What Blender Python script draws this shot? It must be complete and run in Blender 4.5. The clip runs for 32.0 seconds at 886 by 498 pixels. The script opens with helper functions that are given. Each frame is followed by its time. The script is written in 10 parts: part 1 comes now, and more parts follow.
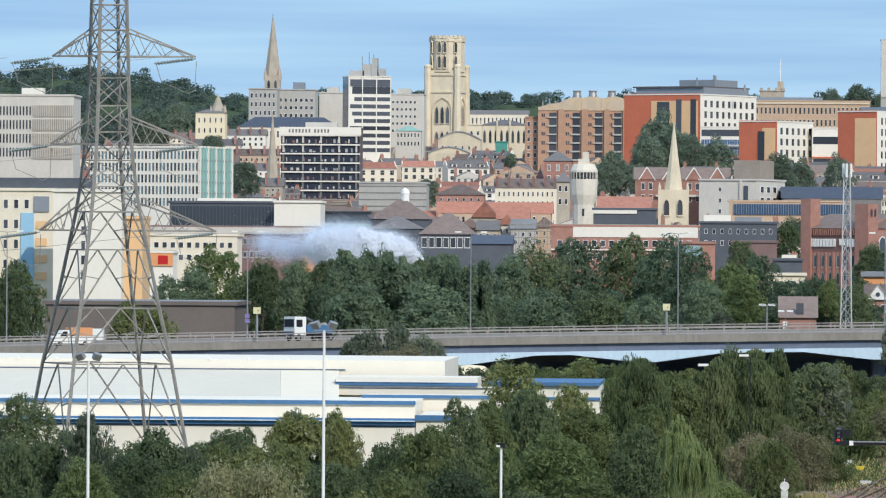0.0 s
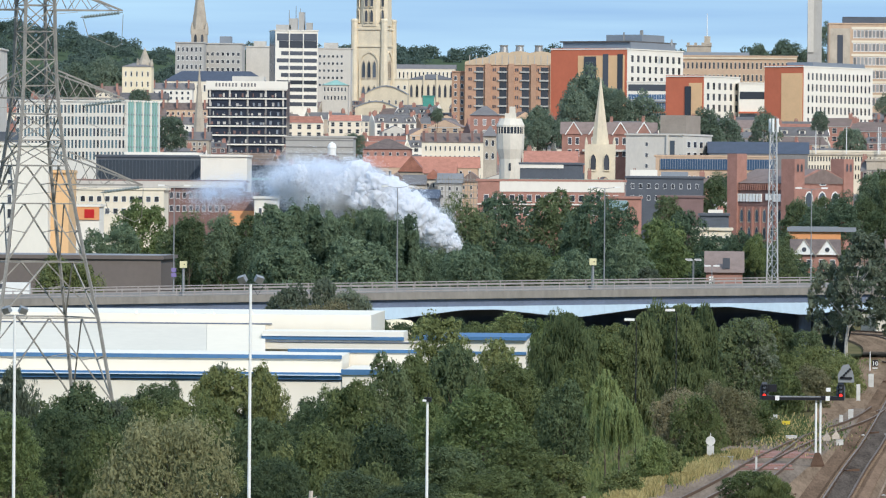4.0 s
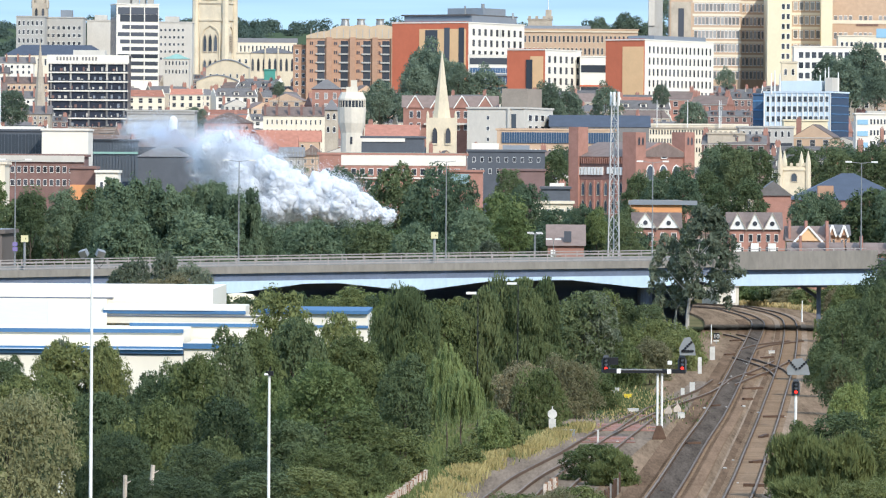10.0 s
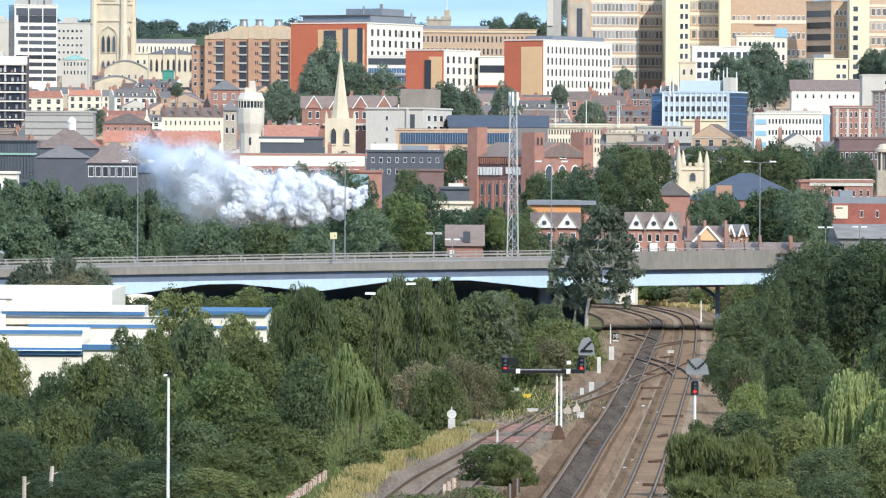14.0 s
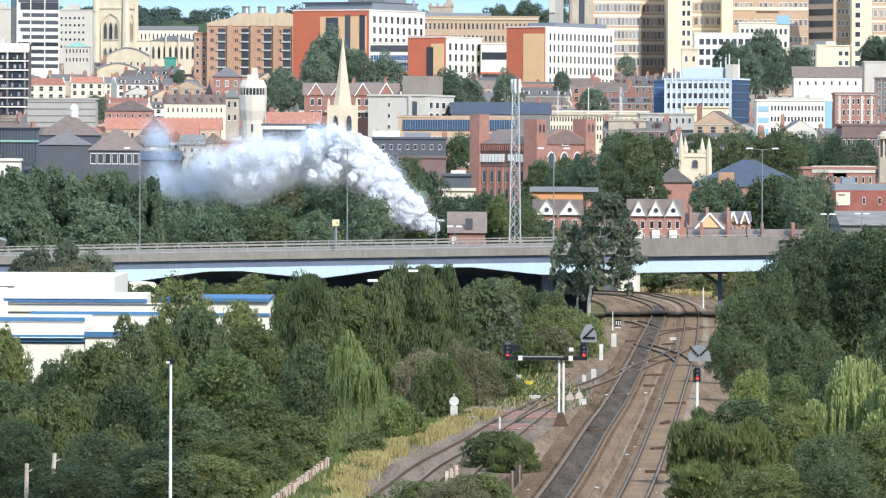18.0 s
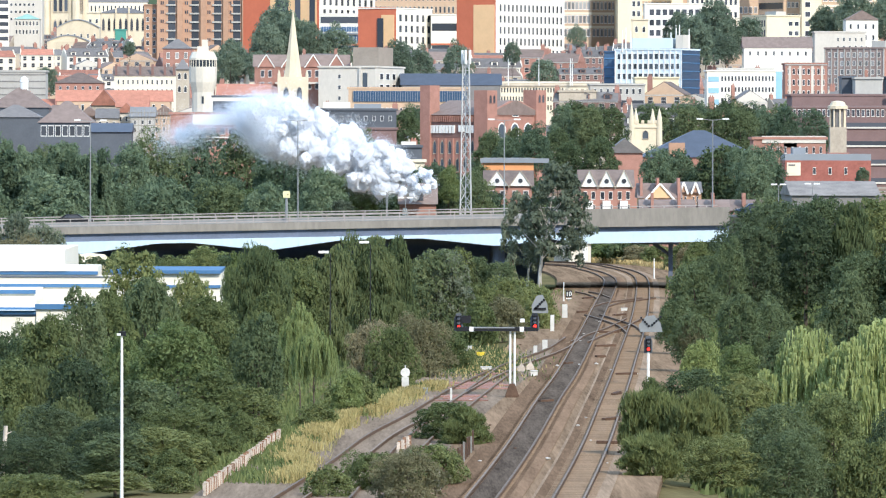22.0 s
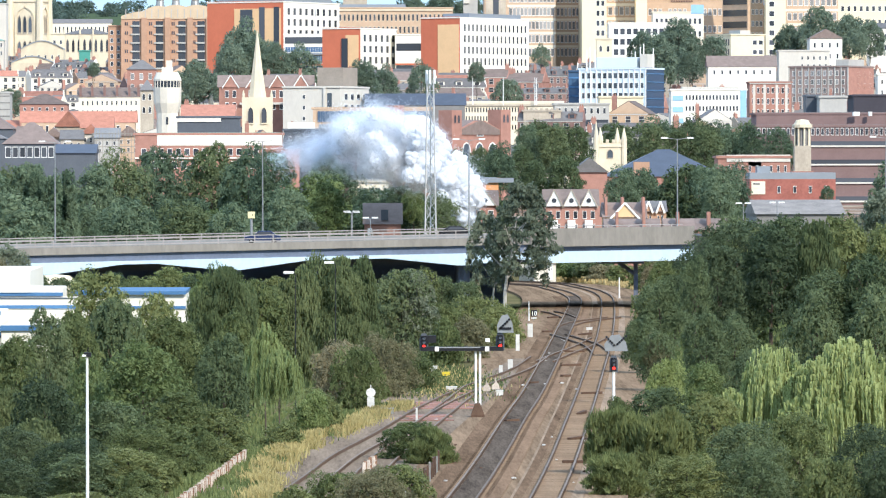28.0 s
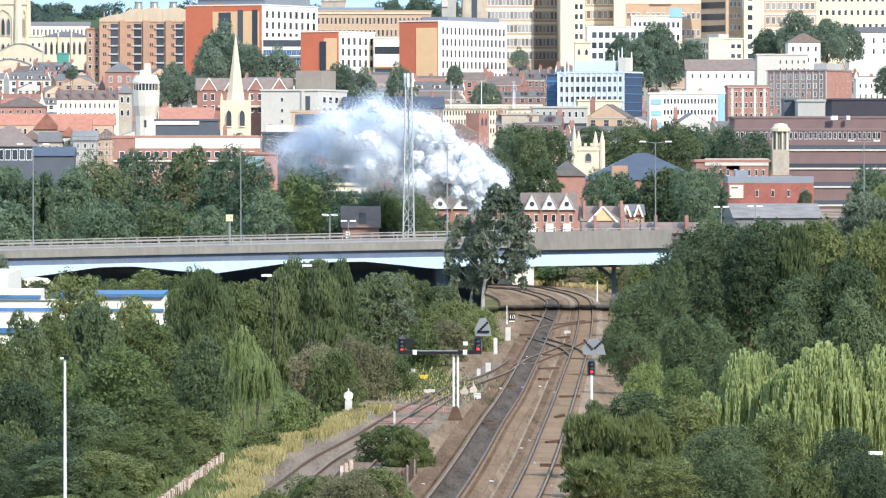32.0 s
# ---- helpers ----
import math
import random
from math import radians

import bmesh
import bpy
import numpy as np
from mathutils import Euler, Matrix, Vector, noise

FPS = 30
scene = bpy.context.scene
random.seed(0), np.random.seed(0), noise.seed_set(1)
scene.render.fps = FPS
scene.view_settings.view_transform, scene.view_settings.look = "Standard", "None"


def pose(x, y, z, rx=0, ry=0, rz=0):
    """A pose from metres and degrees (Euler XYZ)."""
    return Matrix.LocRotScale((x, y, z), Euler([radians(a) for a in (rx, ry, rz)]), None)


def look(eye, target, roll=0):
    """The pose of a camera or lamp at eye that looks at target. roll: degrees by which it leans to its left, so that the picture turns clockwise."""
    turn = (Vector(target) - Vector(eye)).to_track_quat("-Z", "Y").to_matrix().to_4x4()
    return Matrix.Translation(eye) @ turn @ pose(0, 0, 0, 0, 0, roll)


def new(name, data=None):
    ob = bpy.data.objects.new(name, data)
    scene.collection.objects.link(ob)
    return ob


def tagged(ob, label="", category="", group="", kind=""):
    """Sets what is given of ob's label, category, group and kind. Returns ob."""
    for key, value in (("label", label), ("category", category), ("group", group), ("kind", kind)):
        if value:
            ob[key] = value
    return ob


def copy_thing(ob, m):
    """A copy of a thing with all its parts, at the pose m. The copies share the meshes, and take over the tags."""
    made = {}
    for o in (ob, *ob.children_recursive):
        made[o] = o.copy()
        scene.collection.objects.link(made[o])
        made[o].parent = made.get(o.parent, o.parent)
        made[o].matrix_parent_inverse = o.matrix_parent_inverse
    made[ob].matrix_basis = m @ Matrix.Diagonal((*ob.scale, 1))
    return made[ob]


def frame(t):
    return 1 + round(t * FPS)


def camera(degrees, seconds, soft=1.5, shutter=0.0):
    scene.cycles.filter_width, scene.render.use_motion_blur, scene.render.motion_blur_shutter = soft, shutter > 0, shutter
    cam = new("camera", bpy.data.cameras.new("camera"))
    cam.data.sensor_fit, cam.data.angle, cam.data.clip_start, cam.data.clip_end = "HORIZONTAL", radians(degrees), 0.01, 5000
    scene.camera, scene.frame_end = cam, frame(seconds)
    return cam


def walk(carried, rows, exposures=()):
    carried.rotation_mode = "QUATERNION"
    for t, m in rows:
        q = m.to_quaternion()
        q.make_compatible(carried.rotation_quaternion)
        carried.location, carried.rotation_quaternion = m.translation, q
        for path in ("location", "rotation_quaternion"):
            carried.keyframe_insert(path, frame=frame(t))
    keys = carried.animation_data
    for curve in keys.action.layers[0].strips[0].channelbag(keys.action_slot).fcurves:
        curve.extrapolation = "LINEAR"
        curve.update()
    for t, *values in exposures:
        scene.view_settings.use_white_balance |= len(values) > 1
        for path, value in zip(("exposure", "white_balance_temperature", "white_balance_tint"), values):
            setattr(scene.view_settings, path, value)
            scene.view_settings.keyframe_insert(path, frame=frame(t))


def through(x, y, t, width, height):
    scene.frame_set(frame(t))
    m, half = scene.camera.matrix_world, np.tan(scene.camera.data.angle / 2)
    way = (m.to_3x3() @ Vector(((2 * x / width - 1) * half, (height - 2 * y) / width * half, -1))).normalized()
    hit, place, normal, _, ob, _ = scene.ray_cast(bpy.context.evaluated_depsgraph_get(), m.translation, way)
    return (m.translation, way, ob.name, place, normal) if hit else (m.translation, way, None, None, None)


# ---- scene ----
import functools
import itertools

# Metres; the rails lie at z = 0, the viewpoint is a hilltop 17.5 m above them, +y looks over the town.
EYE = (0.0, 0.0, 17.5)
cam = camera(8.0, 32.0, soft=1.2)
ROWS = [  # seconds, pitch, yaw, roll
    (0, 0.0168, 2.8233, 0.384),
    (0.5, -0.0736, 2.8695, 0.337),
    (1, -0.1375, 2.8648, 0.305),
    (1.5, -0.1667, 2.8238, 0.433),
    (2, -0.1686, 2.7341, 0.485),
    (2.5, -0.1874, 2.6736, 0.420),
    (3, -0.2487, 2.5695, 0.458),
    (3.5, -0.3083, 2.4183, 0.487),
    (4, -0.3910, 2.1561, 0.481),
    (4.5, -0.4960, 1.8490, 0.502),
    (6.5, -0.5939, 1.1484, 0.623),
    (7, -0.5714, 1.0512, 0.730),
    (7.5, -0.5538, 0.9811, 0.715),
    (8, -0.5607, 0.8903, 0.724),
    (8.5, -0.5774, 0.8327, 0.622),
    (9, -0.6394, 0.8118, 0.536),
    (9.5, -0.6902, 0.7569, 0.491),
    (10, -0.6187, 0.7223, 0.401),
    (10.5, -0.5513, 0.6123, 0.372),
    (11, -0.4967, 0.4452, 0.462),
    (11.5, -0.4401, 0.2691, 0.384),
    (12, -0.4352, 0.1675, 0.366),
    (12.5, -0.4907, 0.0899, 0.304),
    (13, -0.5370, -0.0000, 0.199),
    (13.5, -0.5819, -0.0929, 0.243),
    (14, -0.6099, -0.1910, 0.289),
    (14.5, -0.6373, -0.2278, 0.377),
    (16.5, -0.6607, -0.2128, 0.282),
    (17, -0.6584, -0.1921, 0.327),
    (17.5, -0.6882, -0.1480, 0.260),
    (18, -0.7277, -0.1709, 0.266),
    (18.5, -0.7585, -0.2719, 0.301),
    (19, -0.7680, -0.3890, 0.261),
    (19.5, -0.8077, -0.4828, 0.251),
    (20, -0.8529, -0.5145, 0.203),
    (20.5, -0.9018, -0.5314, 0.192),
    (21, -0.9548, -0.5370, 0.184),
    (21.5, -0.9968, -0.5692, 0.118),
    (22, -0.9861, -0.6165, 0.107),
    (22.5, -0.9639, -0.6617, 0.051),
    (23, -0.9554, -0.6843, -0.032),
    (23.5, -0.9513, -0.7197, -0.038),
    (24, -0.9460, -0.7149, -0.054),
    (24.5, -0.9204, -0.7107, -0.094),
    (25, -0.8951, -0.6923, -0.105),
    (25.5, -0.8709, -0.6180, -0.157),
    (27.5, -0.7895, -0.8460, -0.118),
    (28, -0.8062, -0.9327, -0.093),
    (28.5, -0.8067, -1.0162, -0.112),
    (29, -0.7981, -1.0652, -0.091),
    (29.5, -0.8112, -1.0811, -0.123),
    (30, -0.8139, -1.0739, -0.102),
    (30.5, -0.8088, -1.0531, -0.024),
    (31, -0.8014, -1.0610, -0.072),
    (31.5, -0.7785, -1.1055, -0.033),
    (32, -0.7767, -1.1315, 0.000),
]
EXPOSURES = ((0.0, -0.16), (3.0, -0.12), (7.0, 0.15), (13.0, 0.27), (20.0, 0.42), (25.0, 0.53), (32.0, 0.55))
walk(cam, [(t, pose(*EYE, 90 + pitch, 0, yaw) @ pose(0, 0, 0, 0, 0, roll)) for t, pitch, yaw, roll in ROWS], EXPOSURES)

# ---- sky and sun ----
SUN_AZ, SUN_EL = 150.0, 34.0  # clockwise from +y; degrees above the horizon
world = bpy.data.worlds.new("sky")
scene.world = world
world.use_nodes = True
wn, wl = world.node_tree.nodes, world.node_tree.links
sky = wn.new("ShaderNodeTexSky")
sky.sky_type, sky.sun_disc = "NISHITA", False
sky.sun_elevation, sky.sun_rotation = radians(SUN_EL), radians(SUN_AZ)
sky.air_density, sky.dust_density, sky.ozone_density = 1.0, 0.3, 3.0
# thin bands of cloud, drawn out along the horizon
wco = wn.new("ShaderNodeTexCoord")
wmap = wn.new("ShaderNodeMapping")
wmap.inputs["Scale"].default_value = (5, 5, 110)
wnoise = wn.new("ShaderNodeTexNoise")
wnoise.inputs["Scale"].default_value, wnoise.inputs["Detail"].default_value = 1.6, 4
wramp = wn.new("ShaderNodeValToRGB")
wramp.color_ramp.elements[0].position, wramp.color_ramp.elements[1].position = 0.35, 0.85
wmix = wn.new("ShaderNodeMixRGB")
wmix.inputs["Color1"].default_value = (1.6, 3.3, 6.0, 1)
wmix.inputs["Color2"].default_value = (3.4, 5.6, 7.5, 1)
wtop = wn.new("ShaderNodeMixRGB")
wtop.inputs["Fac"].default_value = 0.85
wl.new(wco.outputs["Generated"], wmap.inputs["Vector"])
wl.new(wmap.outputs["Vector"], wnoise.inputs["Vector"])
wl.new(wnoise.outputs["Fac"], wramp.inputs["Fac"])
wl.new(wramp.outputs["Color"], wmix.inputs["Fac"])
wl.new(sky.outputs["Color"], wtop.inputs["Color1"])
wl.new(wmix.outputs["Color"], wtop.inputs["Color2"])
# brighter tone added to the unseen upper sky, to fill the shade
wsep, wup, whigh = wn.new("ShaderNodeSeparateXYZ"), wn.new("ShaderNodeMapRange"), wn.new("ShaderNodeMixRGB")
wup.inputs["From Min"].default_value, wup.inputs["From Max"].default_value = 0.05, 0.6
whigh.inputs["Color2"].default_value = (4.6, 6.4, 9.0, 1)
wl.new(wco.outputs["Generated"], wsep.inputs[0])
wl.new(wsep.outputs["Z"], wup.inputs["Value"])
wl.new(wup.outputs["Result"], whigh.inputs["Fac"])
wl.new(wtop.outputs["Color"], whigh.inputs["Color1"])
wl.new(whigh.outputs["Color"], wn["Background"].inputs["Color"])
wn["Background"].inputs["Strength"].default_value = 0.15

sun = new("sun", bpy.data.lights.new("sun", "SUN"))
sun.data.energy, sun.data.angle, sun.data.color = 3.5, radians(0.5), (1.0, 0.94, 0.86)
sun_dir = Vector((math.sin(radians(SUN_AZ)) * math.cos(radians(SUN_EL)), math.cos(radians(SUN_AZ)) * math.cos(radians(SUN_EL)), math.sin(radians(SUN_EL))))
sun.matrix_world = look(sun_dir * 100, (0, 0, 0))

# ---- materials ----
def nodes_of(name):
    m = bpy.data.materials.new(name)
    m.use_nodes = True
    return m, m.node_tree.nodes, m.node_tree.links, m.node_tree.nodes["Principled BSDF"]


def mat(name, col, rough=0.8, var=0.14, scale=0.4, bump=0.0, metal=0.0, rand=0.06, streak=0.0, island=0.0, spec=0.3, run=1.0):
    """A weathered surface: broad stains, fine grain, some piece-to-piece difference."""
    m, n, l, b = nodes_of(name)
    co = n.new("ShaderNodeTexCoord")
    mp = n.new("ShaderNodeMapping")
    mp.inputs["Scale"].default_value = (1, run, 1 - 0.85 * streak)
    l.new(co.outputs["Object"], mp.inputs["Vector"])
    n1, n2 = n.new("ShaderNodeTexNoise"), n.new("ShaderNodeTexNoise")
    n1.inputs["Scale"].default_value, n1.inputs["Detail"].default_value = scale, 3
    n2.inputs["Scale"].default_value, n2.inputs["Detail"].default_value = scale * 7, 5
    n2.inputs["Roughness"].default_value = 0.65
    l.new(mp.outputs["Vector"], n1.inputs["Vector"])
    l.new(mp.outputs["Vector"], n2.inputs["Vector"])
    add = n.new("ShaderNodeMath")
    add.operation = "MULTIPLY_ADD"
    add.inputs[1].default_value = 0.5
    l.new(n2.outputs["Fac"], add.inputs[0])
    half = n.new("ShaderNodeMath")
    half.operation = "MULTIPLY"
    half.inputs[1].default_value = 0.5
    l.new(n1.outputs["Fac"], half.inputs[0])
    l.new(half.outputs[0], add.inputs[2])
    if rand or island:
        info = n.new("ShaderNodeNewGeometry" if island else "ShaderNodeObjectInfo")
        jit = n.new("ShaderNodeMath")
        jit.operation = "MULTIPLY_ADD"
        jit.inputs[1].default_value = 3 * (island or rand)
        l.new(info.outputs["Random Per Island" if island else "Random"], jit.inputs[0])
        off = n.new("ShaderNodeMath")
        off.operation = "SUBTRACT"
        off.inputs[1].default_value = 1.5 * (island or rand)
        l.new(add.outputs[0], jit.inputs[2])
        l.new(jit.outputs[0], off.inputs[0])
        src = off
    else:
        src = add
    ramp = n.new("ShaderNodeValToRGB")
    ramp.color_ramp.elements[0].position, ramp.color_ramp.elements[1].position = 0.25, 0.75
    ramp.color_ramp.elements[0].color = (*[c * (1 - 1.6 * var) for c in col], 1)
    ramp.color_ramp.elements[1].color = (*[min(0.95, c * (1 + 1.3 * var)) for c in col], 1)
    l.new(src.outputs[0], ramp.inputs["Fac"])
    l.new(ramp.outputs["Color"], b.inputs["Base Color"])
    b.inputs["Roughness"].default_value, b.inputs["Metallic"].default_value, b.inputs["Specular IOR Level"].default_value = rough, metal, spec
    if bump:
        bp = n.new("ShaderNodeBump")
        bp.inputs["Strength"].default_value, bp.inputs["Distance"].default_value = bump, 0.05
        l.new(n2.outputs["Fac"], bp.inputs["Height"])
        l.new(bp.outputs["Normal"], b.inputs["Normal"])
    return m


def leaf_mat(name, dark, light):
    """Leaves: every clump has a tone of its own within broader patches, and some light comes through."""
    m, n, l, b = nodes_of(name)
    geo, info, co = n.new("ShaderNodeNewGeometry"), n.new("ShaderNodeObjectInfo"), n.new("ShaderNodeTexCoord")
    nz, blend = n.new("ShaderNodeTexNoise"), n.new("ShaderNodeMath")
    nz.inputs["Scale"].default_value, nz.inputs["Detail"].default_value = 0.55, 3
    l.new(co.outputs["Object"], nz.inputs["Vector"])
    blend.operation = "MULTIPLY_ADD"
    blend.inputs[1].default_value = 0.32
    wide = n.new("ShaderNodeMapRange")
    wide.inputs["From Min"].default_value, wide.inputs["From Max"].default_value, wide.inputs["To Max"].default_value = 0.3, 0.7, 0.55
    l.new(nz.outputs["Fac"], wide.inputs["Value"])
    l.new(geo.outputs["Random Per Island"], blend.inputs[0])
    l.new(wide.outputs["Result"], blend.inputs[2])
    ramp = n.new("ShaderNodeValToRGB")
    ramp.color_ramp.elements[0].color, ramp.color_ramp.elements[1].color = (*dark, 1), (*light, 1)
    ramp.color_ramp.elements[1].position = 0.95
    l.new(blend.outputs[0], ramp.inputs["Fac"])
    hsv = n.new("ShaderNodeHueSaturation")
    ma, hue = n.new("ShaderNodeMath"), n.new("ShaderNodeMath")
    ma.operation = hue.operation = "MULTIPLY_ADD"
    ma.inputs[1].default_value, ma.inputs[2].default_value = 0.55, 0.75
    hue.inputs[1].default_value, hue.inputs[2].default_value = -0.035, 0.517
    l.new(info.outputs["Random"], ma.inputs[0])
    l.new(info.outputs["Random"], hue.inputs[0])
    l.new(ma.outputs[0], hsv.inputs["Value"])
    l.new(hue.outputs[0], hsv.inputs["Hue"])
    l.new(ramp.outputs["Color"], hsv.inputs["Color"])
    l.new(hsv.outputs["Color"], b.inputs["Base Color"])
    b.inputs["Roughness"].default_value, b.inputs["Specular IOR Level"].default_value = 0.7, 0.2
    tr, mx = n.new("ShaderNodeBsdfTranslucent"), n.new("ShaderNodeMixShader")
    mx.inputs[0].default_value = 0.34
    l.new(hsv.outputs["Color"], tr.inputs["Color"])
    l.new(b.outputs[0], mx.inputs[1])
    l.new(tr.outputs[0], mx.inputs[2])
    l.new(mx.outputs[0], n["Material Output"].inputs["Surface"])
    return m


def glass_mat(name, col, rough=0.12):
    m, n, l, b = nodes_of(name)
    info, ramp = n.new("ShaderNodeObjectInfo"), n.new("ShaderNodeValToRGB")
    ramp.color_ramp.elements[0].color = (*[c * 0.5 for c in col], 1)
    ramp.color_ramp.elements[1].color = (*[c * 1.6 for c in col], 1)
    l.new(info.outputs["Random"], ramp.inputs["Fac"])
    l.new(ramp.outputs["Color"], b.inputs["Base Color"])
    b.inputs["Roughness"].default_value = rough
    return m


def glow_mat(name, col, power):
    m, n, l, b = nodes_of(name)
    b.inputs["Base Color"].default_value = (*[c * 0.3 for c in col], 1)
    b.inputs["Emission Color"].default_value, b.inputs["Emission Strength"].default_value = (*col, 1), power
    return m


WHITE = mat("white_render", (0.75, 0.70, 0.60), var=0.05, scale=0.15, streak=0.5)
CREAM = mat("cream_render", (0.74, 0.655, 0.505), var=0.07, scale=0.15, streak=0.5)
YELLOW = mat("yellow_render", (0.74, 0.64, 0.44), var=0.07, scale=0.15, streak=0.5)
OCHRE = mat("ochre_panel", (0.73, 0.47, 0.25), var=0.06, scale=0.2)
ORANGE = mat("orange_panel", (0.66, 0.30, 0.13), var=0.06, scale=0.3)
REDR = mat("red_render", (0.53, 0.150, 0.080), var=0.08, scale=0.12, streak=0.4)
CONC = mat("concrete", (0.42, 0.40, 0.36), var=0.12, scale=0.25, streak=0.6, bump=0.2)
CONCL = mat("pale_concrete", (0.56, 0.52, 0.45), var=0.10, scale=0.2, streak=0.6)
SHOTC = mat("cream_concrete", (0.63, 0.575, 0.475), var=0.13, scale=0.35, streak=0.7, bump=0.2)
CONCD = mat("dark_concrete", (0.20, 0.19, 0.18), var=0.15, scale=0.25, streak=0.6)
STONE = mat("bath_stone", (0.63, 0.54, 0.39), var=0.14, scale=0.3, streak=0.5, bump=0.2)
STONED = mat("weathered_stone", (0.42, 0.36, 0.28), var=0.22, scale=0.35, streak=0.5, bump=0.2)
BRICK = mat("red_brick", (0.36, 0.185, 0.14), var=0.2, scale=0.6, bump=0.2)
BRICKO = mat("orange_brick", (0.43, 0.26, 0.17), var=0.14, scale=0.5, bump=0.2)
BRICKD = mat("dark_brick", (0.22, 0.13, 0.11), var=0.2, scale=0.6, bump=0.2)
BRICKB = mat("buff_brick", (0.53, 0.375, 0.255), var=0.12, scale=0.5)
BRICKM = mat("mauve_brick", (0.20, 0.13, 0.12), var=0.12, scale=0.3)
TILER = mat("red_tiles", (0.37, 0.160, 0.108), var=0.26, scale=0.8, rand=0.12)
TILEB = mat("brown_tiles", (0.18, 0.135, 0.115), var=0.25, scale=0.8, rand=0.12)
SLATE = mat("slate", (0.140, 0.128, 0.120), var=0.25, scale=0.8, rand=0.12, rough=0.6)
SLATEB = mat("blue_slate", (0.055, 0.066, 0.09), var=0.2, scale=0.5, rough=0.5)
FELT = mat("grey_roof_felt", (0.22, 0.22, 0.22), var=0.18, scale=0.2)
METALG = mat("grey_cladding", (0.26, 0.28, 0.30), var=0.08, scale=0.2, rough=0.5, metal=0.3)
METALD = mat("dark_cladding", (0.095, 0.105, 0.12), var=0.15, scale=0.3, rough=0.5)
SHED = mat("white_cladding", (0.74, 0.685, 0.575), var=0.035, scale=0.12, rough=0.85, streak=0.6, spec=0.05)
SHEDW = mat("cream_sheeting", (0.74, 0.665, 0.53), var=0.035, scale=0.12, rough=0.85, streak=0.6, spec=0.05)
SHEDG = mat("grey_sheeting", (0.62, 0.57, 0.47), var=0.05, scale=0.12, rough=0.85, streak=0.6, spec=0.05)
BLUE = mat("blue_fascia", (0.06, 0.155, 0.29), var=0.15, scale=0.4, rough=0.6)
SKYB = mat("pale_blue_panel", (0.60, 0.69, 0.75), var=0.06, scale=0.3)
BLUEP = mat("blue_panel", (0.28, 0.48, 0.62), var=0.08, scale=0.3)
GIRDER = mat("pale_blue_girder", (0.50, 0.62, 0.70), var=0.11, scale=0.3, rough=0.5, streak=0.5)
# dark girder tone, also used to paint shade under deck and eaves
GIRDERD = mat("dark_steel_and_shade", (0.13, 0.155, 0.21), var=0.2, scale=0.4, rough=0.6)
STEEL = mat("galvanised_steel", (0.30, 0.30, 0.29), var=0.15, scale=1.5, rough=0.5, metal=0.5)
STEELD = mat("pylon_steel", (0.27, 0.250, 0.215), var=0.3, scale=1.2, rough=0.7, metal=0.0)
PAINTW = mat("white_paint", (0.77, 0.755, 0.70), var=0.06, scale=1.0, rough=0.5)
LINEW = mat("weathered_white", (0.55, 0.53, 0.48), var=0.15, scale=1.5)
BLACK = mat("black_paint", (0.012, 0.012, 0.014), var=0.2, scale=2.0, rough=0.5)
ASPHALT = mat("asphalt", (0.055, 0.054, 0.052), var=0.2, scale=0.5, bump=0.2)
COPPER = mat("green_copper", (0.25, 0.42, 0.36), var=0.12, scale=0.4)
NETTING = mat("green_netting", (0.08, 0.30, 0.24), var=0.15, scale=0.5)
BRIDGEC = mat("stained_concrete", (0.26, 0.235, 0.20), var=0.2, scale=0.3, streak=0.8, bump=0.2)
GLASSD = glass_mat("dark_glass", (0.055, 0.058, 0.066))
GLASSB = glass_mat("blue_glass", (0.045, 0.09, 0.16))
GLASSO = glass_mat("smoky_teal_glass", (0.10, 0.15, 0.165))
GLASST = glass_mat("teal_glass", (0.30, 0.43, 0.44))
GLASSM = glass_mat("grey_glass", (0.065, 0.078, 0.092))
BLIND = glass_mat("window_with_blind", (0.22, 0.215, 0.205), rough=0.4)
RAIL = mat("worn_rail_steel", (0.12, 0.075, 0.05), var=0.25, scale=2.0, rough=0.8, spec=0.1)
BALLAST = mat("brown_ballast", (0.235, 0.160, 0.104), var=0.42, scale=0.9, run=0.035, bump=0.5, spec=0.0, rough=1.0)
BALLASTG = mat("dusty_ballast", (0.205, 0.156, 0.116), var=0.4, scale=0.8, run=0.06, bump=0.5, spec=0.0, rough=1.0)
BALLASTD = mat("oily_ballast", (0.092, 0.072, 0.057), var=0.6, scale=1.1, run=0.05, bump=0.5, spec=0.0, rough=1.0)
SLEEPER = mat("old_sleepers", (0.235, 0.165, 0.110), var=0.2, scale=2.0, island=0.10, spec=0.0)
REDDECK = mat("red_boards", (0.28, 0.145, 0.11), var=0.35, scale=1.0)
RUST = mat("rusty_white_paint", (0.52, 0.44, 0.36), var=0.3, scale=1.5)
RUSTD = mat("brown_rust", (0.26, 0.14, 0.085), var=0.35, scale=2.0)
RAILW = mat("worn_bright_rail", (0.19, 0.15, 0.12), var=0.35, scale=1.0, rough=0.8, spec=0.1)
TRACKT = mat("tan_ballast", (0.285, 0.205, 0.143), var=0.36, scale=0.9, run=0.04, bump=0.5, spec=0.0, rough=1.0)
DIRT = mat("brown_dirt", (0.185, 0.120, 0.078), var=0.4, scale=1.0, run=0.05, bump=0.4, spec=0.0, rough=1.0)
TIMBER = mat("old_timber", (0.10, 0.06, 0.04), var=0.3, scale=2.0, spec=0.1)
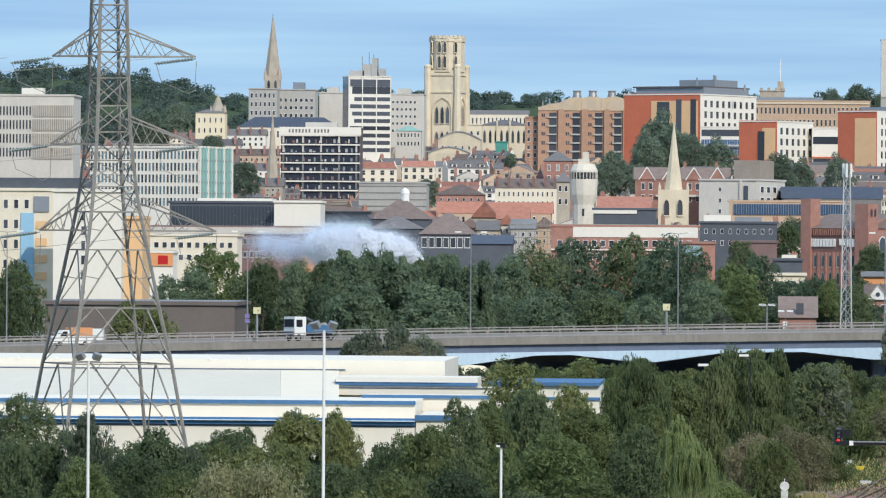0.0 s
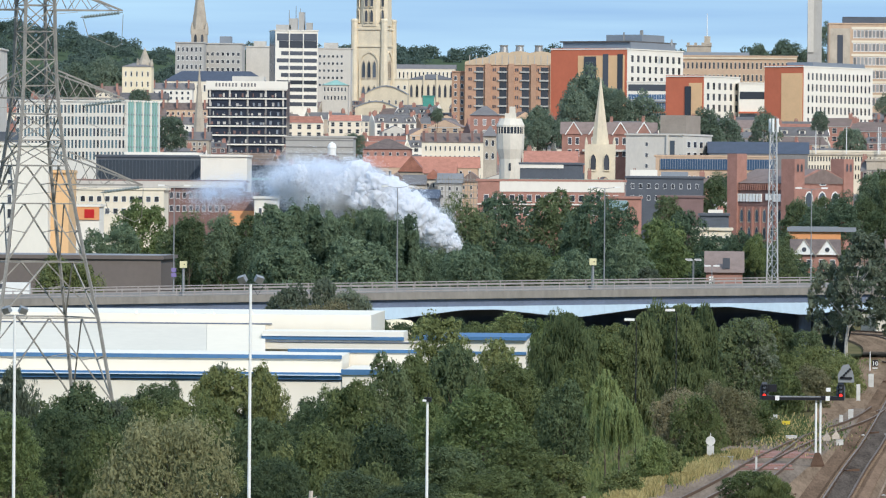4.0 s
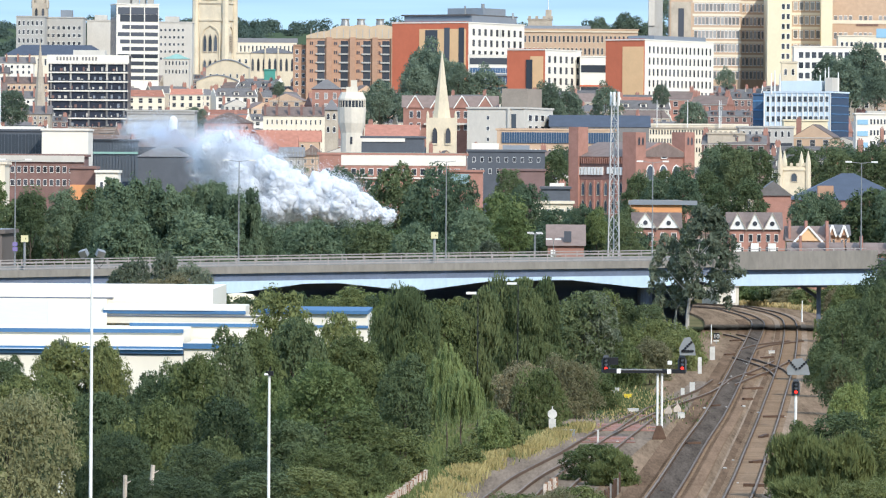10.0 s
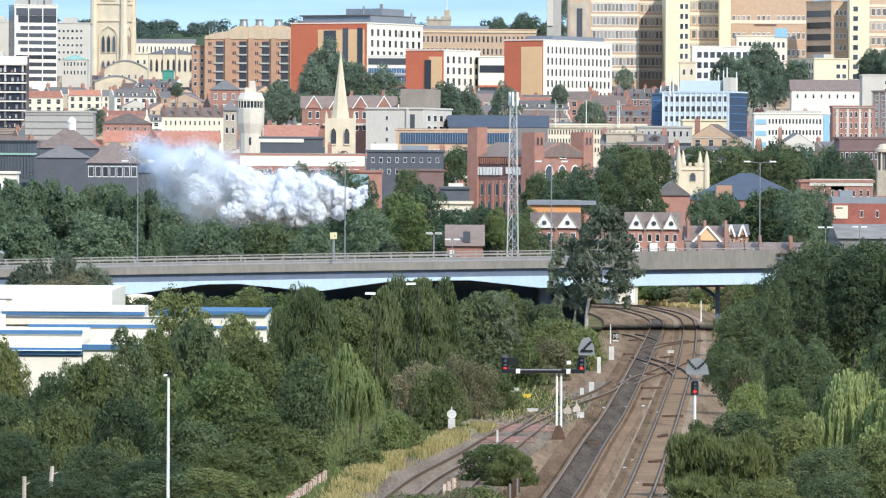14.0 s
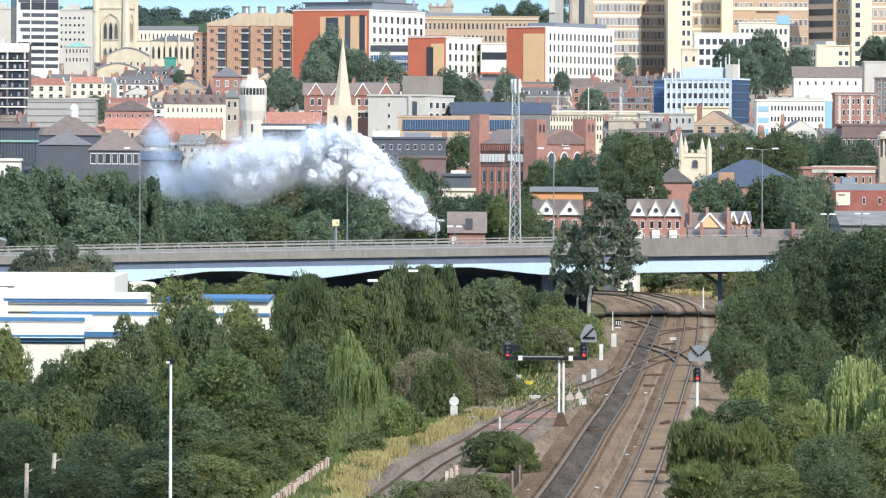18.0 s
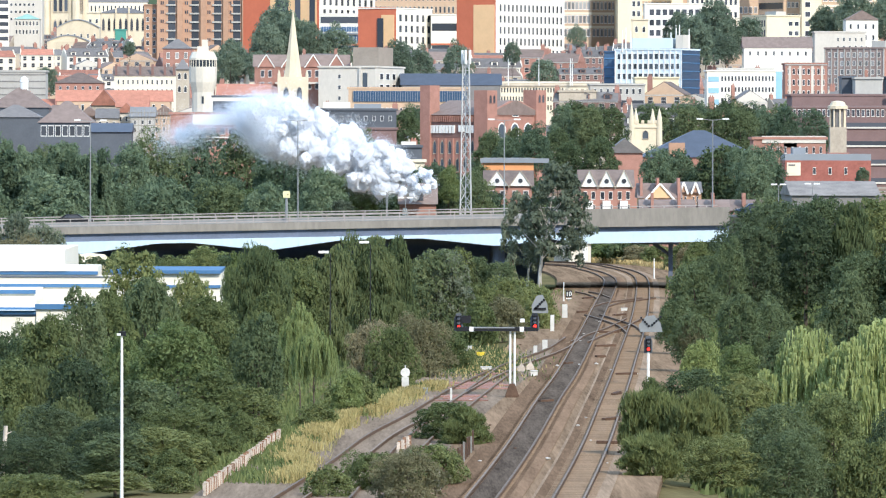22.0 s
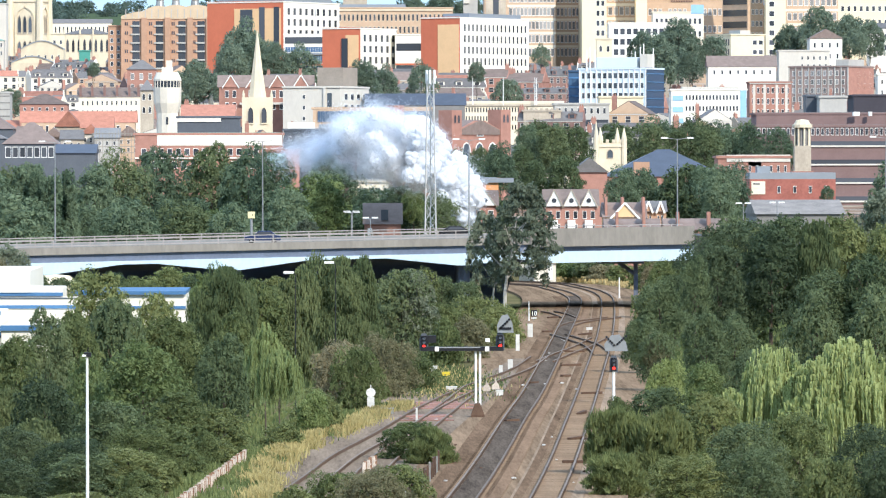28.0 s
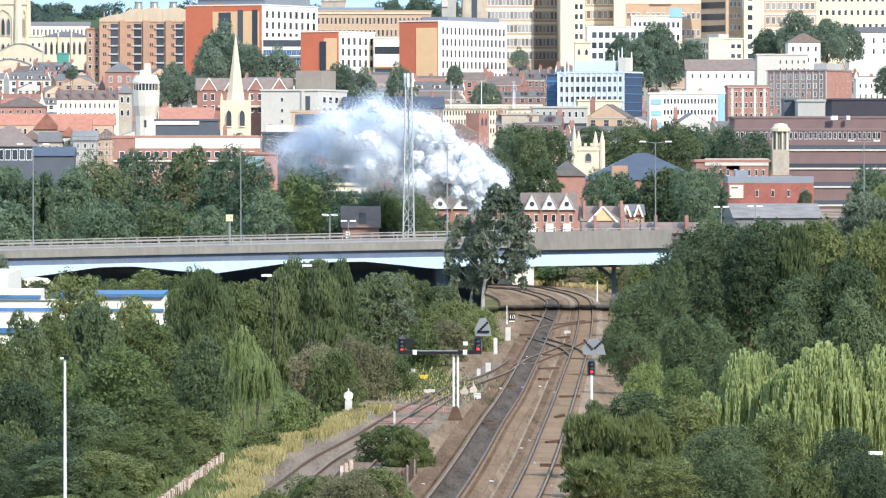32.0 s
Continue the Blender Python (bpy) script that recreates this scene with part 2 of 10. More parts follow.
RAILING = mat("pale_grey_railing", (0.34, 0.305, 0.28), var=0.2, scale=1.0, rough=0.6)
BOARDG = mat("grey_board", (0.22, 0.23, 0.23), var=0.12, scale=1.5)
BARK = mat("bark", (0.09, 0.07, 0.05), var=0.3, scale=2.0)
BIRCH = mat("pale_bark", (0.42, 0.39, 0.34), var=0.25, scale=2.5)
REDP = mat("red_paint", (0.50, 0.02, 0.02), var=0.1, scale=1.0, rough=0.4)
LOCOG = mat("dark_green_enamel", (0.012, 0.03, 0.03), var=0.2, scale=1.0, rough=0.35)
YELP = mat("yellow_paint", (0.70, 0.52, 0.05), var=0.1, scale=1.0)
LAMPR = glow_mat("red_signal_light", (1.0, 0.03, 0.02), 2.2)
LEAF = leaf_mat("leaf_green", (0.080, 0.104, 0.039), (0.228, 0.252, 0.095))
LEAFK = leaf_mat("leaf_deep_green", (0.055, 0.080, 0.034), (0.160, 0.190, 0.080))
# green of the trees beyond the bridge, lightened to paint in haze
LEAFM = leaf_mat("leaf_mid_green_hazed", (0.066, 0.106, 0.066), (0.178, 0.232, 0.132))
LEAFD = leaf_mat("leaf_dark", (0.056, 0.084, 0.041), (0.150, 0.186, 0.085))
LEAFDD = leaf_mat("leaf_very_dark", (0.032, 0.052, 0.028), (0.095, 0.125, 0.058))
LEAFL = leaf_mat("leaf_light", (0.080, 0.118, 0.040), (0.225, 0.268, 0.105))
LEAFS = leaf_mat("leaf_spring", (0.115, 0.150, 0.042), (0.320, 0.370, 0.150))
LEAFO = leaf_mat("leaf_olive", (0.190, 0.185, 0.085), (0.430, 0.395, 0.215))
LEAFW = leaf_mat("leaf_willow", (0.175, 0.215, 0.072), (0.410, 0.465, 0.200))
LEAFG = leaf_mat("leaf_greyish", (0.085, 0.110, 0.070), (0.210, 0.235, 0.160))
LEAFB = leaf_mat("leaf_brownish", (0.120, 0.115, 0.060), (0.285, 0.252, 0.140))
# town and ridge leaves paler and bluer: distance haze put into the colour
LEAFF = leaf_mat("leaf_far_hazed", (0.092, 0.128, 0.092), (0.185, 0.235, 0.155))
LEAFR = leaf_mat("leaf_ridge_hazed", (0.060, 0.092, 0.076), (0.125, 0.165, 0.125))
WEED = leaf_mat("weeds", (0.065, 0.095, 0.032), (0.200, 0.230, 0.085))
STRAW = leaf_mat("straw", (0.29, 0.22, 0.085), (0.60, 0.48, 0.22))

# ---- building blocks ----
def box(bm, x0, x1, y0, y1, z0, z1, m=Matrix()):
    v = [bm.verts.new(m @ Vector(p)) for p in itertools.product((x0, x1), (y0, y1), (z0, z1))]
    for f in ((0, 1, 3, 2), (4, 6, 7, 5), (0, 4, 5, 1), (2, 3, 7, 6), (0, 2, 6, 4), (1, 5, 7, 3)):
        bm.faces.new([v[i] for i in f])
    return v


def bar(bm, a, b, r, r2=None, sides=4):
    """A strut from a to b."""
    a, b = Vector(a), Vector(b)
    q = (b - a).to_track_quat("Z", "X").to_matrix()
    rings = []
    for p, rr in ((a, r), (b, r if r2 is None else r2)):
        rings.append([bm.verts.new(p + q @ Vector((rr * math.cos(k * math.tau / sides + 0.785), rr * math.sin(k * math.tau / sides + 0.785), 0))) for k in range(sides)])
    for k in range(sides):
        bm.faces.new((rings[0][k], rings[0][(k + 1) % sides], rings[1][(k + 1) % sides], rings[1][k]))
    bm.faces.new(rings[0][::-1])
    bm.faces.new(rings[1])


def lathe(bm, profile, sides=12, c=(0, 0), rot=0.0):
    """A turned shape about an upright axis: (radius, z) from below."""
    rings = [[bm.verts.new((c[0] + r * math.cos(rot + k * math.tau / sides), c[1] + r * math.sin(rot + k * math.tau / sides), z)) for k in range(sides)] for r, z in profile]
    for lo, hi in zip(rings, rings[1:]):
        for k in range(sides):
            bm.faces.new((lo[k], lo[(k + 1) % sides], hi[(k + 1) % sides], hi[k]))
    bm.faces.new(rings[0][::-1])
    bm.faces.new(rings[-1])


def prism(bm, pts, z0, z1):
    lo, hi = [[bm.verts.new((x, y, z)) for x, y in pts] for z in (z0, z1)]
    k = len(pts)
    for i in range(k):
        bm.faces.new((lo[i], lo[(i + 1) % k], hi[(i + 1) % k], hi[i]))
    bm.faces.new(lo[::-1])
    bm.faces.new(hi)


def extrude_xz(bm, pts, y0, y1):
    """An outline in x and z, from y0 to y1."""
    lo, hi = [[bm.verts.new((x, y, z)) for x, z in pts] for y in (y0, y1)]
    k = len(pts)
    for i in range(k):
        bm.faces.new((lo[i], lo[(i + 1) % k], hi[(i + 1) % k], hi[i]))
    bm.faces.new(lo[::-1])
    bm.faces.new(hi)


def finish(name, bm, material):
    bmesh.ops.recalc_face_normals(bm, faces=bm.faces[:])
    me = bpy.data.meshes.new(name)
    bm.to_mesh(me)
    bm.free()
    me.materials.append(material)
    return me


def part(name, bm, material, parent, label=""):
    ob = new(name, finish(name, bm, material))
    ob.parent = parent
    return tagged(ob, label)


def thing(name, label, category, at=(0, 0, 0), group="", kind="", rz=0):
    ob = new(name)
    ob.empty_display_size = 0.1
    ob.location, ob.rotation_euler = at, (0, 0, radians(rz))
    return tagged(ob, label, category, group, kind)


def solo(name, bm, material, label, category, group="", kind=""):
    return tagged(new(name, finish(name, bm, material)), label, category, group, kind)


@functools.lru_cache(None)
def window_mesh(frame_name, pane_name, arched):
    """A unit window facing -y: a proud frame round a set-back pane."""
    bm = bmesh.new()
    t = 0.07
    fr, pa = [], []
    if arched:
        out = [(-0.5, -0.5), (0.5, -0.5), (0.5, 0.15), (0.34, 0.38), (0.0, 0.5), (-0.34, 0.38), (-0.5, 0.15)]
    else:
        out = [(-0.5, -0.5), (0.5, -0.5), (0.5, 0.5), (-0.5, 0.5)]
    inn = [(x * (1 - 2 * t), z * (1 - 2 * t)) for x, z in out]
    vo = [bm.verts.new((x, -0.1, z)) for x, z in out]
    vb = [bm.verts.new((x, 0.02, z)) for x, z in out]
    vi = [bm.verts.new((x, -0.1, z)) for x, z in inn]
    vp = [bm.verts.new((x, -0.03, z)) for x, z in inn]
    k = len(out)
    for i in range(k):
        j = (i + 1) % k
        bm.faces.new((vo[i], vo[j], vi[j], vi[i]))
        bm.faces.new((vb[i], vb[j], vo[j], vo[i]))
        bm.faces.new((vi[i], vi[j], vp[j], vp[i]))
    pane = bm.faces.new(vp)
    bmesh.ops.recalc_face_normals(bm, faces=bm.faces[:])
    if pane.normal.y > 0:
        bmesh.ops.reverse_faces(bm, faces=bm.faces[:])
    pane.material_index = 1
    me = bpy.data.meshes.new("window")
    bm.to_mesh(me)
    bm.free()
    me.materials.append(bpy.data.materials[frame_name])
    me.materials.append(bpy.data.materials[pane_name])
    return me


class Block:
    """A building by its nearest upright edge: a face that runs back to the left (L) and one to the right (R), a degrees from square-on."""

    def __init__(s, name, label, xc, wl, wr, z0, z1, d, a=0, depth=14, wall=CONC, roof=FELT, top="parapet", base=None, category="building", group="", rise=3.0):
        s.a = radians(a)
        s.C = Vector((xc, d, 0))
        s.Ld, s.Rd = Vector((-math.cos(s.a), math.sin(s.a), 0)), Vector((math.sin(s.a), math.cos(s.a), 0))
        s.Ll = wl / math.cos(s.a)
        s.Rl = wr / math.sin(s.a) if a > 2 and wr > 0.5 else depth
        g = terrain(xc, d) if base is None else base
        s.z0, s.z1 = z0, z1
        s.root = thing(name, label, category, (xc, d, g), group)
        s.g = g
        bm = bmesh.new()
        pts = [s.C, s.C + s.Rd * s.Rl, s.C + s.Rd * s.Rl + s.Ld * s.Ll, s.C + s.Ld * s.Ll]
        s.pts = [(p.x - xc, p.y - d) for p in pts]
        prism(bm, s.pts, min(0, z0 - g) - 0.5, z1 - g)
        s.wall = part("wall", bm, wall, s.root)
        if top == "parapet":
            bm = bmesh.new()
            prism(bm, s.inset(-0.35), z1 - g, z1 - g + 0.5)
            part("parapet", bm, wall, s.root)
            bm = bmesh.new()
            prism(bm, s.inset(0.3), z1 - g + 0.5, z1 - g + 0.56)
            part("roof", bm, roof, s.root)
        elif top in ("gable", "hip", "gable_end"):
            s.pitched(top, roof, rise, wall)

    def inset(s, k):
        c = [sum(p[i] for p in s.pts) / 4 for i in (0, 1)]
        out = []
        for p in s.pts:
            dx, dy = p[0] - c[0], p[1] - c[1]
            r = max(0.1, math.hypot(dx, dy))
            out.append((p[0] - dx / r * k * 1.4, p[1] - dy / r * k * 1.4))
        return out

    def pitched(s, top, roof, rise, wall):
        z = s.z1 - s.g
        p = [Vector((*q, z)) for q in s.inset(-0.4)]
        if top == "gable_end":
            p = p[1:] + p[:1]
        # the ridge runs along the face that comes first
        m1, m2 = (p[0] + p[1]) / 2, (p[2] + p[3]) / 2
        k = min(0.45, 0.5 * (p[0] - p[1]).length / max(0.1, (m1 - m2).length)) if top == "hip" else 0
        up = Vector((0, 0, rise))
        r1, r2 = m1.lerp(m2, k) + up, m2.lerp(m1, k) + up
        bm = bmesh.new()
        v = [bm.verts.new(q) for q in p] + [bm.verts.new(r1), bm.verts.new(r2)]
        for f in ((0, 4, 5, 3), (1, 2, 5, 4), (0, 1, 4), (2, 3, 5), (0, 3, 2, 1)):
            bm.faces.new([v[i] for i in f])
        part("roof", bm, roof, s.root)

    def face(s, which):
        """Start, way along, outward way and length of a face, read from left to right."""
        if which == "L":
            return s.C + s.Ld * s.Ll, -s.Ld, Vector((-math.sin(s.a), -math.cos(s.a), 0)), s.Ll
        return s.C.copy(), s.Rd.copy(), Vector((math.cos(s.a), -math.sin(s.a), 0)), s.Rl

    def frame_of(s, which):
        o, way, out, length = s.face(which)
        m = Matrix((way, -out, Vector((0, 0, 1)))).transposed().to_4x4()
        m.translation = o - Vector((s.C.x, s.C.y, s.g))
        return m, length

    def grid(s, which, cols, rows, zlo, zhi, u0=0.03, u1=0.97, fw=0.5, fh=0.55, trim=PAINTW, pane=GLASSD, arched=False, depth=1.0, skip=0.0):
        m, length = s.frame_of(which)
        me = window_mesh(trim.name, pane.name, arched)
        cw, ch = length * (u1 - u0) / cols, (zhi - zlo) / rows
        for r in range(rows):
            for c in range(cols):
                if skip and random.random() < skip:
                    continue
                ob = new("window", me)
                ob.parent = s.root
                ob.matrix_local = m @ Matrix.Translation((length * u0 + (c + 0.5) * cw, 0, zlo + (r + 0.5) * ch)) @ Matrix.Diagonal((cw * fw, depth, ch * fh, 1))

    def band(s, which, zlo, zhi, material, u0=0.0, u1=1.0, proud=0.12, name="band", label=""):
        m, length = s.frame_of(which)
        bm = bmesh.new()
        box(bm, length * u0, length * u1, -proud, 0.15, zlo, zhi, m)
        return part(name, bm, material, s.root, label)

    def boxy(s, u0, u1, v0, v1, h0, h1, material, name="plant_room", label=""):
        """A box on the roof, by fractions along L and depth."""
        m, length = s.frame_of("L")
        bm = bmesh.new()
        box(bm, length * u0, length * u1, s.Rl * v0, s.Rl * v1, s.z1 + h0, s.z1 + h1, m)
        return part(name, bm, material, s.root, label)


def block_b(name, label, xl, xr, z0, z1, d, **k):
    return Block(name, label, xr, xr - xl, 0, z0, z1, d, **k)


# ---- ground ----
def smooth(a, b, x):
    t = min(1, max(0, (x - a) / (b - a)))
    return t * t * (3 - 2 * t)


def terrain(x, y):
    """Height of the land: the viewpoint's hill, the railway's flat valley, the town's slope, the far ridge."""
    z = 15.6 * (1 - smooth(0, 190, y))
    z += 5.0 * smooth(1150, 1450, y)
    t = min(1, max(0, (y - 1450) / 1850))
    z += (56 + 6 * smooth(-260, 150, x)) * t
    ridge = 120 + 16 * smooth(-330, -450, x) + 5 * noise.noise((x * 0.012, 0.5, 0.2))
    z += (ridge - z) * smooth(3500, 4500, y)
    if 250 < y < 760:  # the line runs on a low bank above the scrub
        cx = 6.6 + (y - 332) * 0.0525
        dip = smooth(258, 300, y) * (1 - smooth(470, 580, y))
        z -= 4.0 * smooth(8, 20, x - cx) * dip
        z -= 3.0 * smooth(0, 12, -8.5 + (y - 330) * 0.098 - 4 - x) * smooth(258, 300, y) * (1 - smooth(612, 700, y))
    z -= 0.35 * smooth(255, 290, y) * (1 - smooth(1000, 1150, y))
    z += 1.2 * noise.noise((x * 0.004, y * 0.003, 0.3)) * smooth(1000, 1600, y)
    return z


def ground_material():
    m, n, l, b = nodes_of("ground_cover")
    co = n.new("ShaderNodeTexCoord")
    n1, n2 = n.new("ShaderNodeTexNoise"), n.new("ShaderNodeTexNoise")
    n1.inputs["Scale"].default_value, n1.inputs["Detail"].default_value = 0.03, 6
    n2.inputs["Scale"].default_value, n2.inputs["Detail"].default_value = 1.5, 3
    l.new(co.outputs["Object"], n1.inputs["Vector"])
    l.new(co.outputs["Object"], n2.inputs["Vector"])
    r1, r2 = n.new("ShaderNodeValToRGB"), n.new("ShaderNodeValToRGB")
    r1.color_ramp.elements[0].color, r1.color_ramp.elements[1].color = (0.085, 0.085, 0.040, 1), (0.19, 0.15, 0.085, 1)
    r1.color_ramp.elements[0].position, r1.color_ramp.elements[1].position = 0.35, 0.7
    r2.color_ramp.elements[0].color, r2.color_ramp.elements[1].color = (0.6, 0.6, 0.6, 1), (1.3, 1.3, 1.2, 1)
    mu = n.new("ShaderNodeMixRGB")
    mu.blend_type, mu.inputs["Fac"].default_value = "MULTIPLY", 1.0
    l.new(n1.outputs["Fac"], r1.inputs["Fac"])
    l.new(n2.outputs["Fac"], r2.inputs["Fac"])
    l.new(r1.outputs["Color"], mu.inputs["Color1"])
    l.new(r2.outputs["Color"], mu.inputs["Color2"])
    # streets, yards and walls take over in the town
    sep, mr, town, mx = n.new("ShaderNodeSeparateXYZ"), n.new("ShaderNodeMapRange"), n.new("ShaderNodeValToRGB"), n.new("ShaderNodeMixRGB")
    n3 = n.new("ShaderNodeTexVoronoi")
    n3.inputs["Scale"].default_value = 0.09
    l.new(co.outputs["Object"], n3.inputs["Vector"])
    l.new(co.outputs["Object"], sep.inputs[0])
    l.new(sep.outputs["Y"], mr.inputs["Value"])
    mr.inputs["From Min"].default_value, mr.inputs["From Max"].default_value = 1150, 1300
    e = town.color_ramp.elements
    e[0].color, e[1].color = (0.10, 0.09, 0.08, 1), (0.34, 0.29, 0.23, 1)
    e.new(0.5).color = (0.22, 0.14, 0.10, 1)
    sp = n.new("ShaderNodeSeparateColor")
    l.new(n3.outputs["Color"], sp.inputs[0])
    l.new(sp.outputs[0], town.inputs["Fac"])
    back, mul = n.new("ShaderNodeMapRange"), n.new("ShaderNodeMath")
    l.new(sep.outputs["Y"], back.inputs["Value"])
    back.inputs["From Min"].default_value, back.inputs["From Max"].default_value = 3450, 3600
    back.inputs["To Min"].default_value, back.inputs["To Max"].default_value = 1, 0
    mul.operation = "MULTIPLY"
    l.new(mr.outputs["Result"], mul.inputs[0])
    l.new(back.outputs["Result"], mul.inputs[1])
    l.new(mul.outputs[0], mx.inputs["Fac"])
    far, inv = n.new("ShaderNodeMixRGB"), n.new("ShaderNodeMapRange")
    l.new(sep.outputs["Y"], inv.inputs["Value"])
    inv.inputs["From Min"].default_value, inv.inputs["From Max"].default_value = 3450, 3600
    far.inputs["Color2"].default_value = (0.07, 0.095, 0.055, 1)
    l.new(inv.outputs["Result"], far.inputs["Fac"])
    l.new(mu.outputs["Color"], far.inputs["Color1"])
    l.new(far.outputs["Color"], mx.inputs["Color1"])
    l.new(town.outputs["Color"], mx.inputs["Color2"])
    l.new(mx.outputs["Color"], b.inputs["Base Color"])
    b.inputs["Roughness"].default_value, b.inputs["Specular IOR Level"].default_value = 1.0, 0.0
    return m


def build_ground():
    xs = sorted({*range(-1500, -120, 90), *range(-120, 120, 6), *range(120, 1501, 90)})
    ys = sorted({*range(-400, 240, 40), *range(240, 960, 12), *range(960, 4990, 65)})
    verts = [(x, y, terrain(x, y)) for y in ys for x in xs]
    w = len(xs)
    faces = [(j * w + i, j * w + i + 1, (j + 1) * w + i + 1, (j + 1) * w + i) for j in range(len(ys) - 1) for i in range(w - 1)]
    me = bpy.data.meshes.new("ground")
    me.from_pydata(verts, [], faces)
    me.materials.append(ground_material())
    me.shade_smooth()
    tagged(new("ground", me), "rough grass and scrub of the valley and hills", "ground", kind="structure")


build_ground()


# ---- railway ----
def spline(points, step):
    """A smooth way through a few plan points, in even steps."""
    p = [Vector(q) for q in points]
    p = [2 * p[0] - p[1], *p, 2 * p[-1] - p[-2]]
    fine = []
    for a, b, c, d in zip(p, p[1:], p[2:], p[3:]):
        for k in range(24):
            t = k / 24
            fine.append(0.5 * (2 * b + (c - a) * t + (2 * a - 5 * b + 4 * c - d) * t * t + (3 * b - a - 3 * c + d) * t ** 3))
    fine.append(p[-2])
    out, need = [fine[0]], step
    for a, b in zip(fine, fine[1:]):
        seg = (b - a).length
        while need <= seg:
            out.append(a.lerp(b, need / seg))
            need += step
        need -= seg
    return out


def sideways(pts, i):
    a, b = pts[max(0, i - 1)], pts[min(len(pts) - 1, i + 1)]
    w = (b - a).normalized()
    return Vector((w.y, -w.x))


def ribbon(bm, pts, off0, off1, z0, z1):
    """A strip with thickness along a way, between two side distances."""
    prev = None
    for i, p in enumerate(pts):
        s = sideways(pts, i)
        ring = [bm.verts.new((*(p + s * o), z)) for o, z in ((off0, z0), (off0, z1), (off1, z1), (off1, z0))]
        if prev:
            for k in range(4):
                bm.faces.new((prev[k], prev[(k + 1) % 4], ring[(k + 1) % 4], ring[k]))
        else:
            bm.faces.new(ring)
        prev = ring
    bm.faces.new(prev[::-1])


TRACK_UP = [(-8.0, 100.0), (-2.2, 190.0), (6.64, 331.75), (11.7, 425.3), (15.16, 488.94), (22.08, 630.45), (28.46, 765.92), (29.58, 813.62), (28.56, 852.59), (25.41, 883.4), (8.0, 922.0), (-30.0, 960.0), (-90.0, 985.0)]
TRACK_DOWN = [(-4.5, 100.0), (2.0, 190.0), (10.9, 331.66), (15.99, 425.22), (19.93, 501.36), (26.41, 630.36), (32.43, 765.84), (34, 823.79), (32.71, 867.61), (28.69, 899.56), (8.0, 934.0), (-30.0, 972.0), (-90.0, 998.0)]
SIDING = [(-5.29, 292.38), (-1.75, 340.56), (0.31, 372.91), (2.96, 403.57), (6.24, 444.72), (10.31, 486.6), (14.89, 525.69), (17.57, 558.62)]
SIDING_B = [(-1.11, 292.3), (0.66, 331.86), (2.36, 365.91), (5, 407.73), (7.96, 451.86), (10.31, 486.6)]
CROSS_A = [(17.66, 546.15), (20.05, 568.29), (22.46, 588.75), (25.36, 618.44)]
CROSS_B = [(21.68, 630.46), (22.34, 620.46), (23.53, 595.89), (23.54, 571.54)]
CROSS_C = [(23.61, 662.4), (25.57, 678.43), (28.18, 690.33), (30.46, 700.16)]
CROSS_D = [(23.81, 726.25), (24.74, 715.62), (25.24, 697.77)]


def build_track(points, label, ballast=True, bed=BALLAST, half=2.6, lift=0.0, ties=True):
    root = thing("railway_track", label, "railway track", (points[0][0], points[0][1], 0), kind="structure")
    o = Vector(points[0])
    pts = [p - o for p in spline(points, 1.5)]
    for side in (-1, 1):
        bm = bmesh.new()
        ribbon(bm, pts, side * 0.7525 - 0.075, side * 0.7525 + 0.075, -0.01 + lift, 0.15 + lift)
        rail = part("rail", bm, RAIL, root)
        bm = bmesh.new()
        ribbon(bm, pts, side * 0.7525 - 0.05, side * 0.7525 + 0.05, 0.148 + lift, 0.172 + lift)
        part("rail_head", bm, RAILW, rail, "bright running surface")
    if ties:  # on the sidings they are lost in dirt
        fine = spline([(p.x, p.y) for p in pts], 0.7)
        verts, faces = [], []
        for i, p in enumerate(fine):
            s = sideways(fine, i)
            f = Vector((-s.y, s.x))
            k = len(verts)
            for z in (-0.1, -0.008):
                verts += [(*(p + s * u + f * v), z + lift) for u, v in ((-1.25, -0.13), (1.25, -0.13), (1.25, 0.13), (-1.25, 0.13))]
            faces += [(k, k + 1, k + 5, k + 4), (k + 1, k + 2, k + 6, k + 5), (k + 2, k + 3, k + 7, k + 6), (k + 3, k, k + 4, k + 7), (k + 4, k + 5, k + 6, k + 7)]
        me = bpy.data.meshes.new("sleepers")
        me.from_pydata(verts, [], faces)
        me.materials.append(SLEEPER)
        ob = new("sleepers", me)
        ob.parent = root
        tagged(ob, kind="stuff")
    if ballast:
        bm = bmesh.new()
        ribbon(bm, pts, -half, half, -0.4, -0.02 + lift)
        part("ballast", bm, bed, root)
    return root


build_track(TRACK_UP, "main line track with an oil-darkened bed curving under the road bridge", half=1.9)
build_track(TRACK_DOWN, "main line track on tan ballast curving under the road bridge", bed=TRACKT, half=1.9, lift=0.004)
build_track(SIDING, "rusty siding that curves off over grey ballast", bed=BALLASTG, half=2.4, lift=-0.012, ties=False)
build_track(SIDING_B, "second rusty siding beside the scrub", bed=BALLASTG, half=2.2, lift=-0.02, ties=False)
for pts in (CROSS_A, CROSS_B, CROSS_C, CROSS_D):
    build_track(pts, "crossover between the two main tracks", ballast=False, lift=0.01)

# dark drip between the rails of the busier track
bm = bmesh.new()
ribbon(bm, spline(TRACK_UP[1:8], 2), -0.64, 0.64, -0.02, 0.026)
solo("oil_stain", bm, BALLASTD, "oil-darkened strip of ballast between the rails", "ballast", kind="structure")
